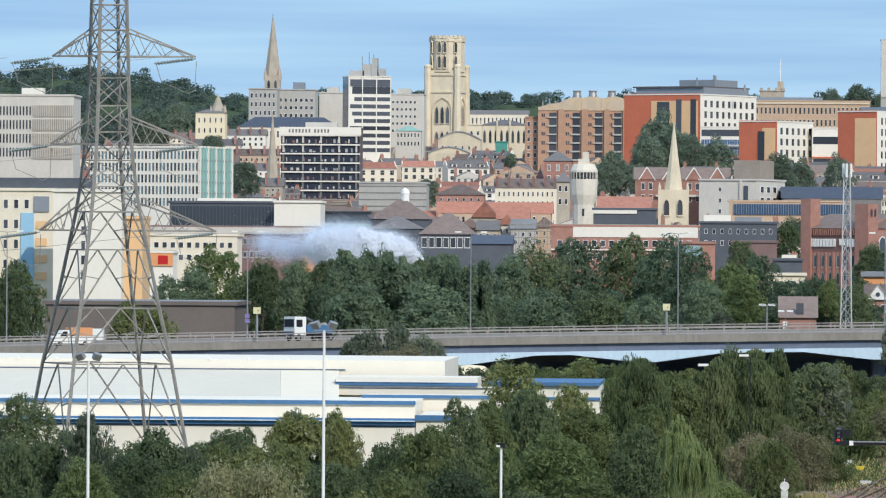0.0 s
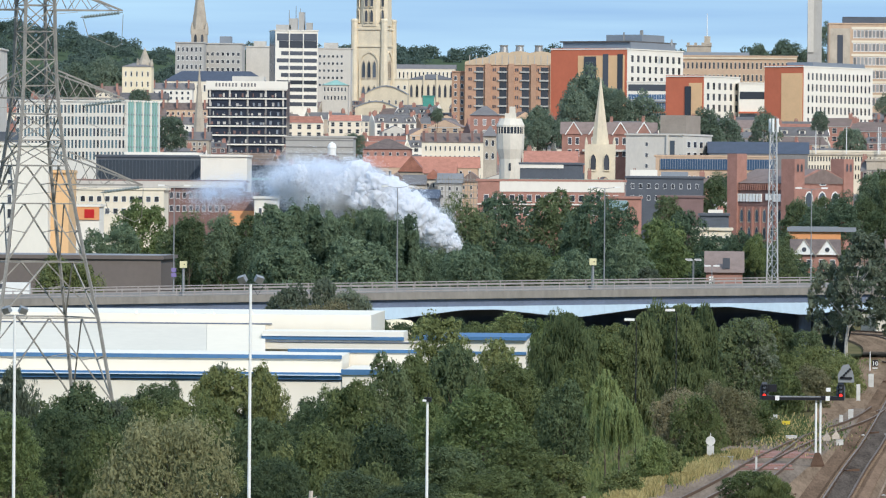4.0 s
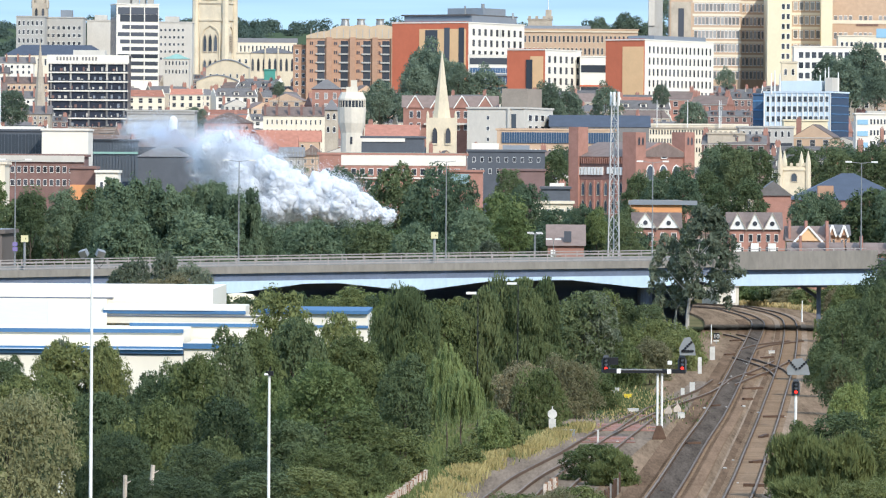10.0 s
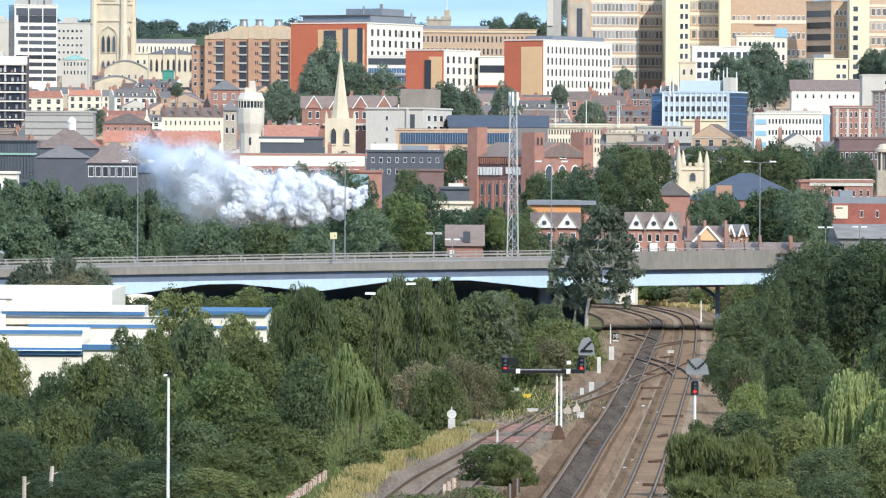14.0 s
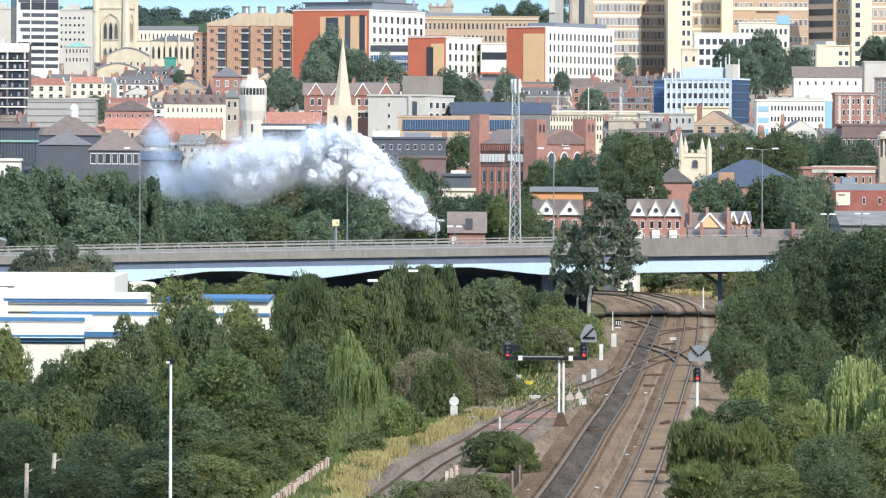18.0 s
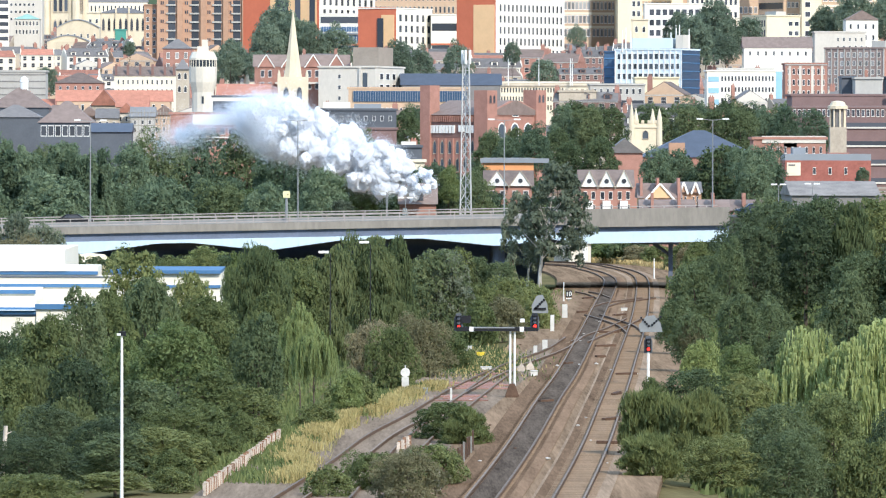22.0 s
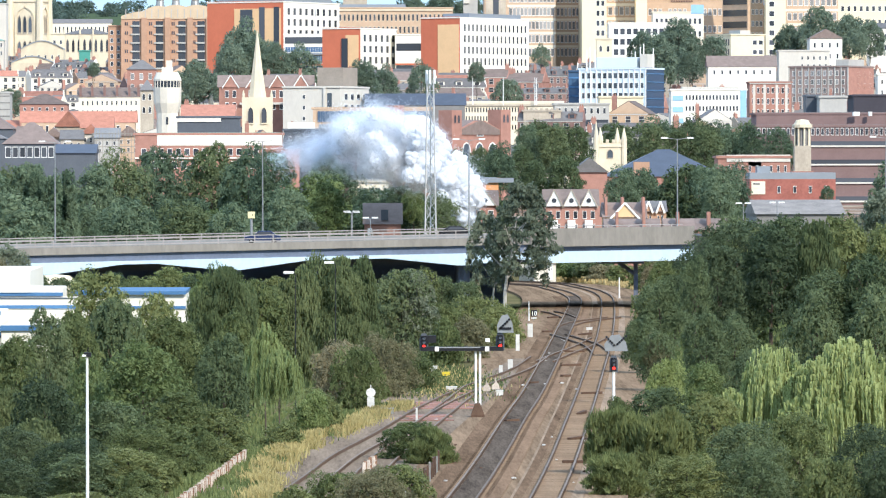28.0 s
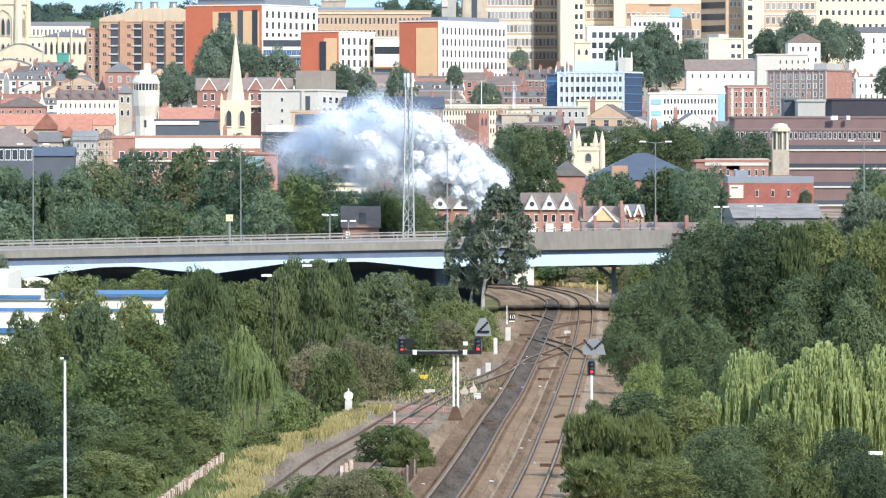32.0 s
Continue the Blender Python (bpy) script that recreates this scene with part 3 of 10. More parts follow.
# trodden brown dirt beside the rails
for pts, o0, o1 in ((TRACK_UP[1:8], 1.0, 1.9), (TRACK_UP[1:8], -2.3, -1.05), (TRACK_DOWN[1:7], -1.75, -1.0)):
    bm = bmesh.new()
    ribbon(bm, spline(pts, 3), o0, o1, -0.2, -0.008)
    solo("dirt_strip", bm, DIRT, "strip of dark brown dirt along the rails", "dirt", kind="structure")
# wide formation under all the tracks
bm = bmesh.new()
ribbon(bm, [Vector(p) for p in ((-8, 100), (-1, 190), (7.6, 332), (13.5, 425), (23, 630), (30, 766))], -7.5, 7.5, -0.5, -0.045)
solo("track_bed", bm, BALLAST, "wide bed of brown ballast and dirt", "ballast", kind="structure")
bm = bmesh.new()
ribbon(bm, spline([(28.36, 718.18), (30.44, 765.88), (31.74, 816.97), (30.65, 860.03), (27.08, 891.41), (8.0, 928.0), (-30.0, 966.0), (-90.0, 991.0)], 3), -8.5, 8.5, -0.5, -0.05)
solo("track_bed", bm, BALLAST, "brown ballast and dirt of the curve beyond the bridge", "ballast", kind="structure")
bm = bmesh.new()
ribbon(bm, [Vector(p) for p in ((-4.5, 300), (-2.6, 340), (1.8, 400), (7, 450), (12, 510))], -5.0, 4.0, -0.5, -0.055)
solo("siding_bed", bm, BALLASTG, "grey ballast and dirt round the sidings", "ballast", kind="structure")
for x, y, w, h in ((7.37, 452.92, 4.4, 14), (5.85, 430.08, 3.6, 9), (8.83, 477.15, 3.0, 10)):
    root = thing("crossing_boards", "worn red boards laid between the siding rails", "boards", (x, y, 0), kind="structure")
    for k in range(round(h / 1.5)):
        if k % 5 == 3:
            continue
        u0, u1 = -w / 2 + 0.3 * (k * 7 % 4), w / 2 - 0.35 * (k * 5 % 4)
        bm = bmesh.new()
        box(bm, u0, u1, -h / 2 + k * 1.5, -h / 2 + k * 1.5 + 1.15, -0.1, 0.03 + 0.012 * (k % 3))
        part("board", bm, REDDECK, root)


# ---- road bridge ----
BY0, BY1 = 745.0, 771.0


def rail_z(x):
    return 8.93 + 0.0200 * x - 0.00005 * x * x


def along(bm, x0, x1, y0, y1, lo, hi, step=4.0):
    """A band that follows the road's rise from x0 to x1; lo and hi are depths below the rail's top."""
    k = max(1, round((x1 - x0) / step))
    xs = [x0 + (x1 - x0) * i / k for i in range(k + 1)]
    prev = None
    for x in xs:
        r = rail_z(x)
        a = lo(x) if callable(lo) else lo
        b = hi(x) if callable(hi) else hi
        ring = [bm.verts.new(p) for p in ((x, y0, r - a), (x, y0, r - b), (x, y1, r - b), (x, y1, r - a))]
        if prev:
            for i in range(4):
                bm.faces.new((prev[i], prev[(i + 1) % 4], ring[(i + 1) % 4], ring[i]))
        else:
            bm.faces.new(ring)
        prev = ring
    bm.faces.new(prev[::-1])


BX0, BX1, SOLID0 = -140.0, 41.72, 22.43
HAUNCH = (-62.0, -34.6, -12.6, 14.6)


def girder_depth(x):
    """Bottom of the girder below the rail's top: deep over the piers, shallow at mid-span."""
    if x > 24:
        return 4.05
    near = min(abs(x - h) for h in HAUNCH)
    deep = 4.12 - 1.0 * min(1, max(0, (near - 0.8) / 8.2))
    return max(deep, 3.1 + 1.0 * smooth(19, 24, x))


def build_bridge():
    root = thing("road_bridge", "road viaduct with pale blue steel girders over the railway", "bridge", (35.03, 768, 0), kind="structure")
    o = Matrix.Translation((-root.location.x, -768, 0))

    def add(name, bm, material, label=""):
        bmesh.ops.transform(bm, matrix=o, verts=bm.verts[:])
        return part(name, bm, material, root, label)

    bm = bmesh.new()
    along(bm, BX0, BX1, BY0 + 0.4, BY1, 1.7, 1.1)
    add("deck", bm, ASPHALT)
    bm = bmesh.new()
    along(bm, BX0, SOLID0, BY0, BY0 + 0.45, 1.82, 0.95)
    add("fascia", bm, BRIDGEC, "weathered concrete edge beam")
    bm = bmesh.new()
    along(bm, SOLID0, BX1, BY0 - 0.25, BY0 + 0.2, 2.15, 0.0)
    add("parapet", bm, BRIDGEC, "solid concrete parapet with dark streaks")
    bm = bmesh.new()
    along(bm, BX0, BX1, BY1 - 0.4, BY1, 2.2, 0.8)
    add("fascia", bm, BRIDGEC)
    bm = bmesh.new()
    # band coloured dark for the shade below the deck edge
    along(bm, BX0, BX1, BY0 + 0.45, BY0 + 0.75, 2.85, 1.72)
    add("upper_web", bm, GIRDERD, "web under the deck, shade put into its dark blue")
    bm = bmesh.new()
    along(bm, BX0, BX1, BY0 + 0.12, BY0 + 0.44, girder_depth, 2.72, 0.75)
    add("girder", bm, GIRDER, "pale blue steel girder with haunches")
    # far girders made full depth so that the openings read as shade
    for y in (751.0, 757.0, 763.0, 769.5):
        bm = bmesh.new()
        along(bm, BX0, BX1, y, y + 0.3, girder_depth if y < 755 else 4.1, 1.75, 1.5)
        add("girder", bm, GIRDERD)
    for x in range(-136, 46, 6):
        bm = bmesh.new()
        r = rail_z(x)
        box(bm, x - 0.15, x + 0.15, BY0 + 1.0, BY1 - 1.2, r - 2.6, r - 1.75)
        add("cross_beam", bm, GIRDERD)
    for x in range(-126, 22, 9):  # web stiffeners
        bm = bmesh.new()
        box(bm, x - 0.04, x + 0.04, BY0 + 0.05, BY0 + 0.13, rail_z(x) - girder_depth(x) + 0.1, rail_z(x) - 2.75)
        add("stiffener", bm, GIRDER)
    # round piers coloured dark to merge into the shade
    for h in HAUNCH + (-90.0, -118.0):
        for y in (749, 757, 765):
            bm = bmesh.new()
            lathe(bm, [(0.75, -1.0), (0.75, rail_z(h) - 4.4), (1.0, rail_z(h) - 4.05)], 12, (h, y))
            add("pier", bm, GIRDERD)
    # trestle beside the railway
    px = 35.03
    for y in (750, 758, 766):
        bm = bmesh.new()
        cx = px * y / 750
        box(bm, cx - 0.24, cx + 0.24, y - 0.3, y + 0.3, -0.5, 5.6)
        bar(bm, (cx - 0.2, y, 3.9), (cx - 2.1, y, 5.2), 0.12)
        add("pier", bm, GIRDERD, "dark steel column with a raking strut")
    bm = bmesh.new()
    box(bm, px - 4.5, px + 0.9, 748, 768, 5.2, 5.55)
    add("pier_head", bm, GIRDERD)
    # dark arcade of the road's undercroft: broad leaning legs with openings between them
    # darkness of the arcade is shade put into its colour
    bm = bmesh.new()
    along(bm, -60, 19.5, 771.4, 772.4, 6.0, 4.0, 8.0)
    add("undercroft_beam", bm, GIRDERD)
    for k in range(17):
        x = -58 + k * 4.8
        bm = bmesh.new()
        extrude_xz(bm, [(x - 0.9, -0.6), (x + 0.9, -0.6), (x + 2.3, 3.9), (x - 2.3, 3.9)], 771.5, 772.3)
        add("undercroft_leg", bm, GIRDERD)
    # open railings
    for y, x1, step, side in ((BY0 + 0.12, SOLID0, 2.15, "near"), (BY1 - 0.2, BX1, 2.6, "far")):
        for depth in (0.05, 0.45, 0.78):
            bm = bmesh.new()
            along(bm, BX0, x1, y, y + 0.09, depth + 0.055, depth - 0.055)
            add("railing_bar", bm, RAILING)
        x = BX0 + 1
        post = None
        while x < x1 - 0.5:
            if post is None:
                bm = bmesh.new()
                box(bm, -0.06, 0.06, -0.02, 0.12, -1.0, 0.02)
                post = finish("railing_post", bm, RAILING)
            ob = new("railing_post", post)
            ob.parent = root
            ob.location = (x - root.location.x, y - 768, rail_z(x))
            x += step
    # kerb and median barrier
    bm = bmesh.new()
    along(bm, BX0, BX1, 757.7, 758.3, 1.2, 0.55)
    add("median_barrier", bm, STEEL)
    return root


build_bridge()
# embankment that carries the road on past the bridge's right-hand end
bm = bmesh.new()
along(bm, BX1, BX1 + 220, BY0 + 4, BY1 - 2, 12.0, 1.2)
solo("road_embankment", bm, ASPHALT, "road running off the bridge behind trees", "road", kind="structure")

# old timbers and stones left lying between the tracks
left_rng = random.Random(77)
for x, y, w in ((21.12, 575.39, 2.2), (24.48, 633.14, 2.4), (19.59, 537.51, 1.8), (18.21, 510.85, 0.9), (11.47, 423.34, 1.1), (15.09, 495.12, 1.4), (16.64, 435.95, 2.0), (23.57, 700.6, 2.2), (21.07, 643.07, 2.0), (18.8, 472.83, 1.6), (14.78, 396.25, 1.6), (13.56, 365.22, 1.5)):
    bm = bmesh.new()
    box(bm, -w / 2, w / 2, -0.16, 0.16, -0.05, 0.16)
    ob = solo("timber", bm, TIMBER, "old dark timber lying on the ballast", "timber", "timbers between the tracks")
    ob.location, ob.rotation_euler = (x, y, 0.0), (0, left_rng.uniform(-0.05, 0.05), left_rng.uniform(-0.6, 1.4))
for k in range(46):
    y = left_rng.uniform(340, 640)
    x = 7.6 + (y - 332) * 0.0505 + left_rng.uniform(-6, 6)
    bm = bmesh.new()
    bmesh.ops.create_icosphere(bm, subdivisions=1, radius=left_rng.uniform(0.05, 0.12))
    for v in bm.verts:
        v.co = Vector((v.co.x * 1.5, v.co.y, v.co.z * 0.7)) * left_rng.uniform(0.8, 1.2)
    ob = solo("stone", bm, CONC if k % 3 else TIMBER, "loose pale stone on the ballast" if k % 3 else "loose dark lump on the ballast", "stone", "stones on the ballast")
    ob.location = (x, y, 0.04)


# ---- trees ----
def leaf_cloud(name, lobes, count, size, material, seed, droop=0.0, shell=0.4, sprays=6, core=0.86):
    """Many bent leaf clumps over the outside of rounded lobes (x, y, z, rx, ry, rz), each lobe broken into sprays."""
    g = np.random.default_rng(seed)
    lob = np.array(lobes)
    if sprays:
        d = g.normal(size=(len(lob), sprays, 3))
        d /= np.linalg.norm(d, axis=2)[:, :, None]
        d[:, :, 2] = np.where(d[:, :, 2] < -0.3, -d[:, :, 2], d[:, :, 2])
        k = (0.34 if sprays < 10 else 0.24) + 0.26 * g.random((len(lob), sprays, 1))
        c = lob[:, None, :3] + d * lob[:, None, 3:] * (0.62 + 0.44 * g.random((len(lob), sprays, 1)))
        sub = np.concatenate((c, lob[:, None, 3:] * k), 2).reshape(-1, 6)
        lob = np.concatenate((lob * np.array((1, 1, 1, core, core, core)), sub))

    def scatter(n, lo, hi, inner):
        area = (lob[:, 3] * lob[:, 5]) ** 0.9
        m = n * 3
        pick = g.choice(len(lob), m, p=area / area.sum())
        d = g.normal(size=(m, 3))
        d /= np.linalg.norm(d, axis=1)[:, None]
        d[:, 2] = np.where(d[:, 2] < -0.4, -d[:, 2] * 0.6, d[:, 2])
        pos = lob[pick, :3] + d * lob[pick, 3:] * (hi - (hi - lo) * g.random(m) ** 1.6)[:, None]
        keep = np.ones(m, bool)
        for q in lob if len(lob) < 400 else ():  # nothing deep inside another mass
            keep &= (((pos - q[:3]) / q[3:]) ** 2).sum(1) > inner
        at = np.flatnonzero(keep)[:n]
        return pos[at], d[at]

    pos, d = scatter(count, 1.06 - shell, 1.1, 0.5)
    big, bd = scatter(max(1, count // 6), 0.72, 0.88, 0.3)
    s = np.concatenate((size * (0.5 + 0.9 * g.random(len(pos))), size * (1.7 + 0.9 * g.random(len(big))) * (1 - 0.35 * min(1, droop))))[:, None]
    pos, d = np.concatenate((pos, big)), np.concatenate((d, bd))
    count = len(pos)
    nrm = d * 0.8 + g.normal(size=(count, 3)) * 0.6 + np.array((0, 0, 0.3))
    nrm /= np.linalg.norm(nrm, axis=1)[:, None]
    t1 = np.cross(nrm, g.normal(size=(count, 3)))
    if droop < 0:  # twigs that rise and spread
        t1 = d * 0.5 + np.array((0, 0, 1.0)) + g.normal(size=(count, 3)) * 0.3
    elif droop:
        t1 = np.array((0, 0, -1.0)) + g.normal(size=(count, 3)) * 0.22
    t1 /= np.linalg.norm(t1, axis=1)[:, None]
    t2 = np.cross(nrm, t1)
    t2 /= np.linalg.norm(t2, axis=1)[:, None]
    long = 1 + 1.6 * abs(droop)
    a, b = pos - t1 * s * long + t2 * s * 0.55, pos - t1 * s * long - t2 * s * 0.55
    e = pos + t1 * s * long * 1.1
    verts = np.stack((a, b, e), 1).reshape(-1, 3)
    faces = np.arange(count * 3).reshape(-1, 3)
    me = bpy.data.meshes.new(name)
    me.from_pydata(verts.tolist(), [], faces.tolist())
    me.materials.append(material)
    return me


def willow_cloud(name, w, h, strands, size, material, seed):
    """Hanging strands that spring from a broad dome in overlapping tiers, each a chain of narrow leaves."""
    g = np.random.default_rng(seed)
    verts = []
    crowns = []
    for k in range(24):
        a, rr = k * 2.4, w * 0.42 * math.sqrt((k + 0.3) / 24)
        crowns.append((math.cos(a) * rr, math.sin(a) * rr, h * (0.98 - 0.42 * (rr / (w * 0.5)) ** 1.6 - 0.14 * g.random()), w * (0.10 + 0.06 * g.random())))
    tress = [(crowns[int(g.random() * len(crowns))], g.uniform(0, math.tau), abs(g.normal()) * 0.6, g.uniform(0.12, 0.42)) for _ in range(strands // 9)]
    for k in range(strands):
        (cx, cy, cz, cr), a, up, hang = tress[k % len(tress)]
        a, up = a + g.normal() * 0.13, abs(up + g.normal() * 0.12)
        d = np.array((math.cos(a), math.sin(a), up))
        d /= np.linalg.norm(d)
        p = np.array((cx, cy, cz - cr * 0.75)) + d * cr * np.array((1, 1, 0.75)) * g.uniform(0.85, 1.05)
        drop = min(p[2] - 0.1 * h, h * hang * g.uniform(0.7, 1.15))
        n = max(3, int(drop / (size * 2.6)))
        lean = np.array((math.cos(a), math.sin(a), 0)) * g.uniform(0.05, 0.3)
        for i in range(n):
            f = i / n
            q = p + lean * drop * math.sqrt(f) - np.array((0, 0, drop * f))
            side = g.normal(size=3)
            side[2] *= 0.2
            side *= size * (0.62 - 0.3 * f) / np.linalg.norm(side)
            tip = q + g.normal(size=3) * size * 0.35 - np.array((0, 0, size * 3.4))
            verts += [q - side, q + side, tip]
    me = bpy.data.meshes.new(name)
    me.from_pydata([tuple(v) for v in verts], [], [(i, i + 1, i + 2) for i in range(0, len(verts), 3)])
    me.materials.append(material)
    return me


def make_lobes(g, w, h, base, n, spread=0.34, tip=0.0):
    """Rounded masses over a domed crown w wide from base to h, with an uneven outline."""
    out = []
    tall = h - base
    for k in range(n):
        f = ((k + 0.5) / n) ** 0.85
        r = w * spread * (0.6 + 0.75 * g.random()) * (1 - 0.35 * tip * f)
        wide = math.sin(math.pi * (0.22 + 0.70 * f)) ** 0.55 * (1 - tip * f) * (0.82 + 0.24 * g.random())
        rad = max(0.0, w * 0.5 * wide - r * 0.8) * (0.75 + 0.25 * g.random())
        ang = k * 2.4 + 1.2 * g.random()
        z = base + r * 0.6 + (tall - r * 1.55) * f * (0.93 + 0.07 * g.random())
        out.append((math.cos(ang) * rad, math.sin(ang) * rad, z, r * (0.9 + 0.3 * g.random()), r * (0.9 + 0.3 * g.random()), r * (0.7 + 0.35 * g.random())))
    if base > 1.5:  # an airy crown stays open
        return out
    # a body ties the masses together
    k = 0.36 - 0.1 * tip
    out.append((0, 0, base + tall * 0.50, w * k, w * k, tall * 0.40))
    out.append((0, 0, base + tall * 0.28, w * 0.38, w * 0.38, tall * 0.28))
    return out


def trunk_mesh(name, h, r, material, seed, limbs=5, lean=0.0, reach=2.0):
    bm = bmesh.new()
    g = random.Random(seed)
    pts = [(0, 0, -0.6)] + [(lean * (k / 4) ** 1.4 * h + g.uniform(-0.1, 0.1), g.uniform(-0.1, 0.1), h * k / 4) for k in range(1, 5)]
    for k in range(4):
        bar(bm, pts[k], pts[k + 1], r * (1 - k * 0.2), r * (1 - (k + 1) * 0.2), 7)
    for k in range(limbs):
        a, z = k * 2.4 + g.random(), 0.4 + 0.5 * k / limbs
        p = Vector((lean * z ** 1.4 * h, 0, h * z))
        bar(bm, p, p + Vector((math.cos(a) * reach, math.sin(a) * reach, reach * 0.9)), r * 0.35, r * 0.1, 5)
    return finish(name, bm, material)


# kind: width, height, bare stem, lobes, lobe size, narrowing, leaf clumps, clump size, leaf, droop
KINDS = {
    "tree": (7.0, 8.0, 0.2, 24, 0.15, 0.15, 8200, 0.115, LEAF, 0.0),
    "dark_tree": (7.0, 8.0, 0.2, 22, 0.17, 0.1, 8200, 0.115, LEAFD, 0.0),
    "light_tree": (7.0, 8.0, 0.2, 26, 0.14, 0.2, 8200, 0.11, LEAFL, 0.0),
    "grey_tree": (7.0, 9.0, 1.7, 44, 0.10, 0.2, 6200, 0.12, LEAFG, 0.0),
    "feathery_tree": (5.0, 8.0, 0.5, 26, 0.13, 0.45, 6500, 0.10, LEAFG, 0.2),
    "birch": (6.5, 8.0, 0.3, 24, 0.14, 0.3, 8000, 0.11, LEAFK, 0.4),
    "willow": (6.5, 7.0, 0.0, 22, 0.16, 0.1, 9500, 0.10, LEAFW, 0.8),
    "gloomy_tree": (7.0, 8.0, 0.2, 20, 0.19, 0.1, 8200, 0.11, LEAFDD, 0.0),
    "rising_shrub": (5.0, 5.0, -0.3, 26, 0.16, 0.1, 9000, 0.075, LEAF, -0.7),
    "poplar": (4.6, 11.0, 0.0, 40, 0.17, 0.7, 6000, 0.145, LEAFM, 0.0),
    "olive_bush": (4.5, 3.4, -0.5, 34, 0.15, 0.0, 24000, 0.036, LEAFO, 0.0),
    "brown_bush": (5.5, 3.6, -0.5, 20, 0.16, 0.1, 7000, 0.085, LEAFB, 0.0),
    "bush": (4.5, 3.0, -0.5, 18, 0.17, 0.1, 4600, 0.092, LEAF, 0.0),
    "light_bush": (4.5, 3.0, -0.5, 18, 0.17, 0.1, 4600, 0.092, LEAFS, 0.0),
    "far_tree": (9.0, 10.0, 0.3, 24, 0.16, 0.1, 8000, 0.15, LEAFM, 0.0),
    "far_dark_tree": (9.0, 10.0, 0.3, 24, 0.16, 0.1, 8000, 0.15, LEAFD, 0.0),
    "far_light_tree": (9.0, 10.0, 0.3, 24, 0.16, 0.1, 8000, 0.15, LEAFL, 0.0),
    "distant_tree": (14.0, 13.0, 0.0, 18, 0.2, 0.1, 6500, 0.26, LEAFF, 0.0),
}
LABELS = {
    "tree": "broad green tree in full leaf", "dark_tree": "dense dark green tree", "light_tree": "light green tree in full leaf",
    "grey_tree": "airy grey-green tree with a pale trunk", "feathery_tree": "slim feathery grey-green tree", "birch": "green tree with drooping twigs",
    "gloomy_tree": "very dark dense green tree", "rising_shrub": "green shrub with rising feathery twigs",
    "willow": "yellow-green weeping willow tree", "poplar": "tall narrow green poplar", "olive_bush": "rounded dense olive-yellow bush", "brown_bush": "dry brownish scrub bush",
    "bush": "low rounded green bush", "light_bush": "low rounded light green bush", "far_tree": "green tree beyond the road bridge", "far_dark_tree": "dark green tree among the town's roofs",
    "far_light_tree": "yellowish green tree beyond the road bridge", "distant_tree": "distant dark tree on the slope",
}
SIMPLE = {k: ("bush" if "bush" in k else "shrub" if "shrub" in k else "willow" if k == "willow" else "poplar" if k == "poplar" else "tree") for k in KINDS}
made_trees = {}
tree_rng = random.Random(11)


def tree(kind, xl, xr, z0, z1, d, base=None, label="", lean=0.0):
    """A tree by its left and right edge, foot, top and distance."""
    w, h, stem, n, spread, tip, count, size, leaf, droop = KINDS[kind]
    x = (xl + xr) / 2
    foot = terrain(x, d) if base is None else base
    fine = d * w / (xr - xl) < 500 and kind not in ("olive_bush", "willow", "rising_shrub")  # nearer crowns show smaller leaves
    variants = made_trees.setdefault((kind, fine), [])
    if len(variants) < (3 if fine else 4):
        seed = 100 * list(KINDS).index(kind) + len(variants)
        g = np.random.default_rng(seed)
        root = thing(SIMPLE[kind], LABELS[kind], SIMPLE[kind])
        if kind == "willow":
            crown_mesh = willow_cloud("crown", w, h, 2600, size, leaf, seed)
        elif fine:
            crown_mesh = leaf_cloud("crown", make_lobes(g, w, h, stem, n, spread, tip), int(count * 2.2), size * 0.62, leaf, seed, droop, shell=0.3, sprays=14, core=0.7)
        else:
            crown_mesh = leaf_cloud("crown", make_lobes(g, w, h, stem, n, spread, tip), count, size, leaf, seed, droop)
        c = new("crown", crown_mesh)
        c.parent = root
        t = new("trunk", trunk_mesh("trunk", h * 0.75, 0.022 * h, BIRCH if kind in ("grey_tree",) else BARK, seed, lean=lean, reach=w * 0.25, limbs=11 if kind == "grey_tree" else 5))
        t.parent = root
        variants.append(root)
        ob = root
    else:
        ob = copy_thing(tree_rng.choice(variants), Matrix())
    ob.location = (x - lean * 14, d, foot)
    ob.rotation_euler = (0, 0, tree_rng.uniform(0, 6.28) if not lean else 0)
    s = (xr - xl) / w
    tall = max(0.5, z1 - foot)
    crown, stem_ob = ob.children
    if crown.name.startswith("trunk"):
        crown, stem_ob = stem_ob, crown
    sz = min(tall / h, (1.25 if "far" in kind or "dist" in kind else 1.9) * s if kind != "poplar" else 9)
    crown.scale, crown.location = (s, s, sz), (lean * 14, 0, tall - sz * h)
    stem_ob.scale = (s, s, (tall - sz * h * 0.3) / (h * 0.75))
    where = "wood before the bridge" if d < 742 else "wood beyond the bridge" if d < 1200 else "trees among the town"
    tagged(ob, label or LABELS[kind], SIMPLE[kind], where)
    return ob


def wood(name, label, spots, size, count, lo, hi, material, seed):
    """Far woodland as one mass of crowns: spots are (x, y, z, r)."""
    lobes = [(x, y, z, r, r, r * 0.8) for x, y, z, r in spots]
    return tagged(new(name, leaf_cloud(name, lobes, count, size, material, seed, shell=0.2, sprays=2)), label, "trees", kind="stuff")


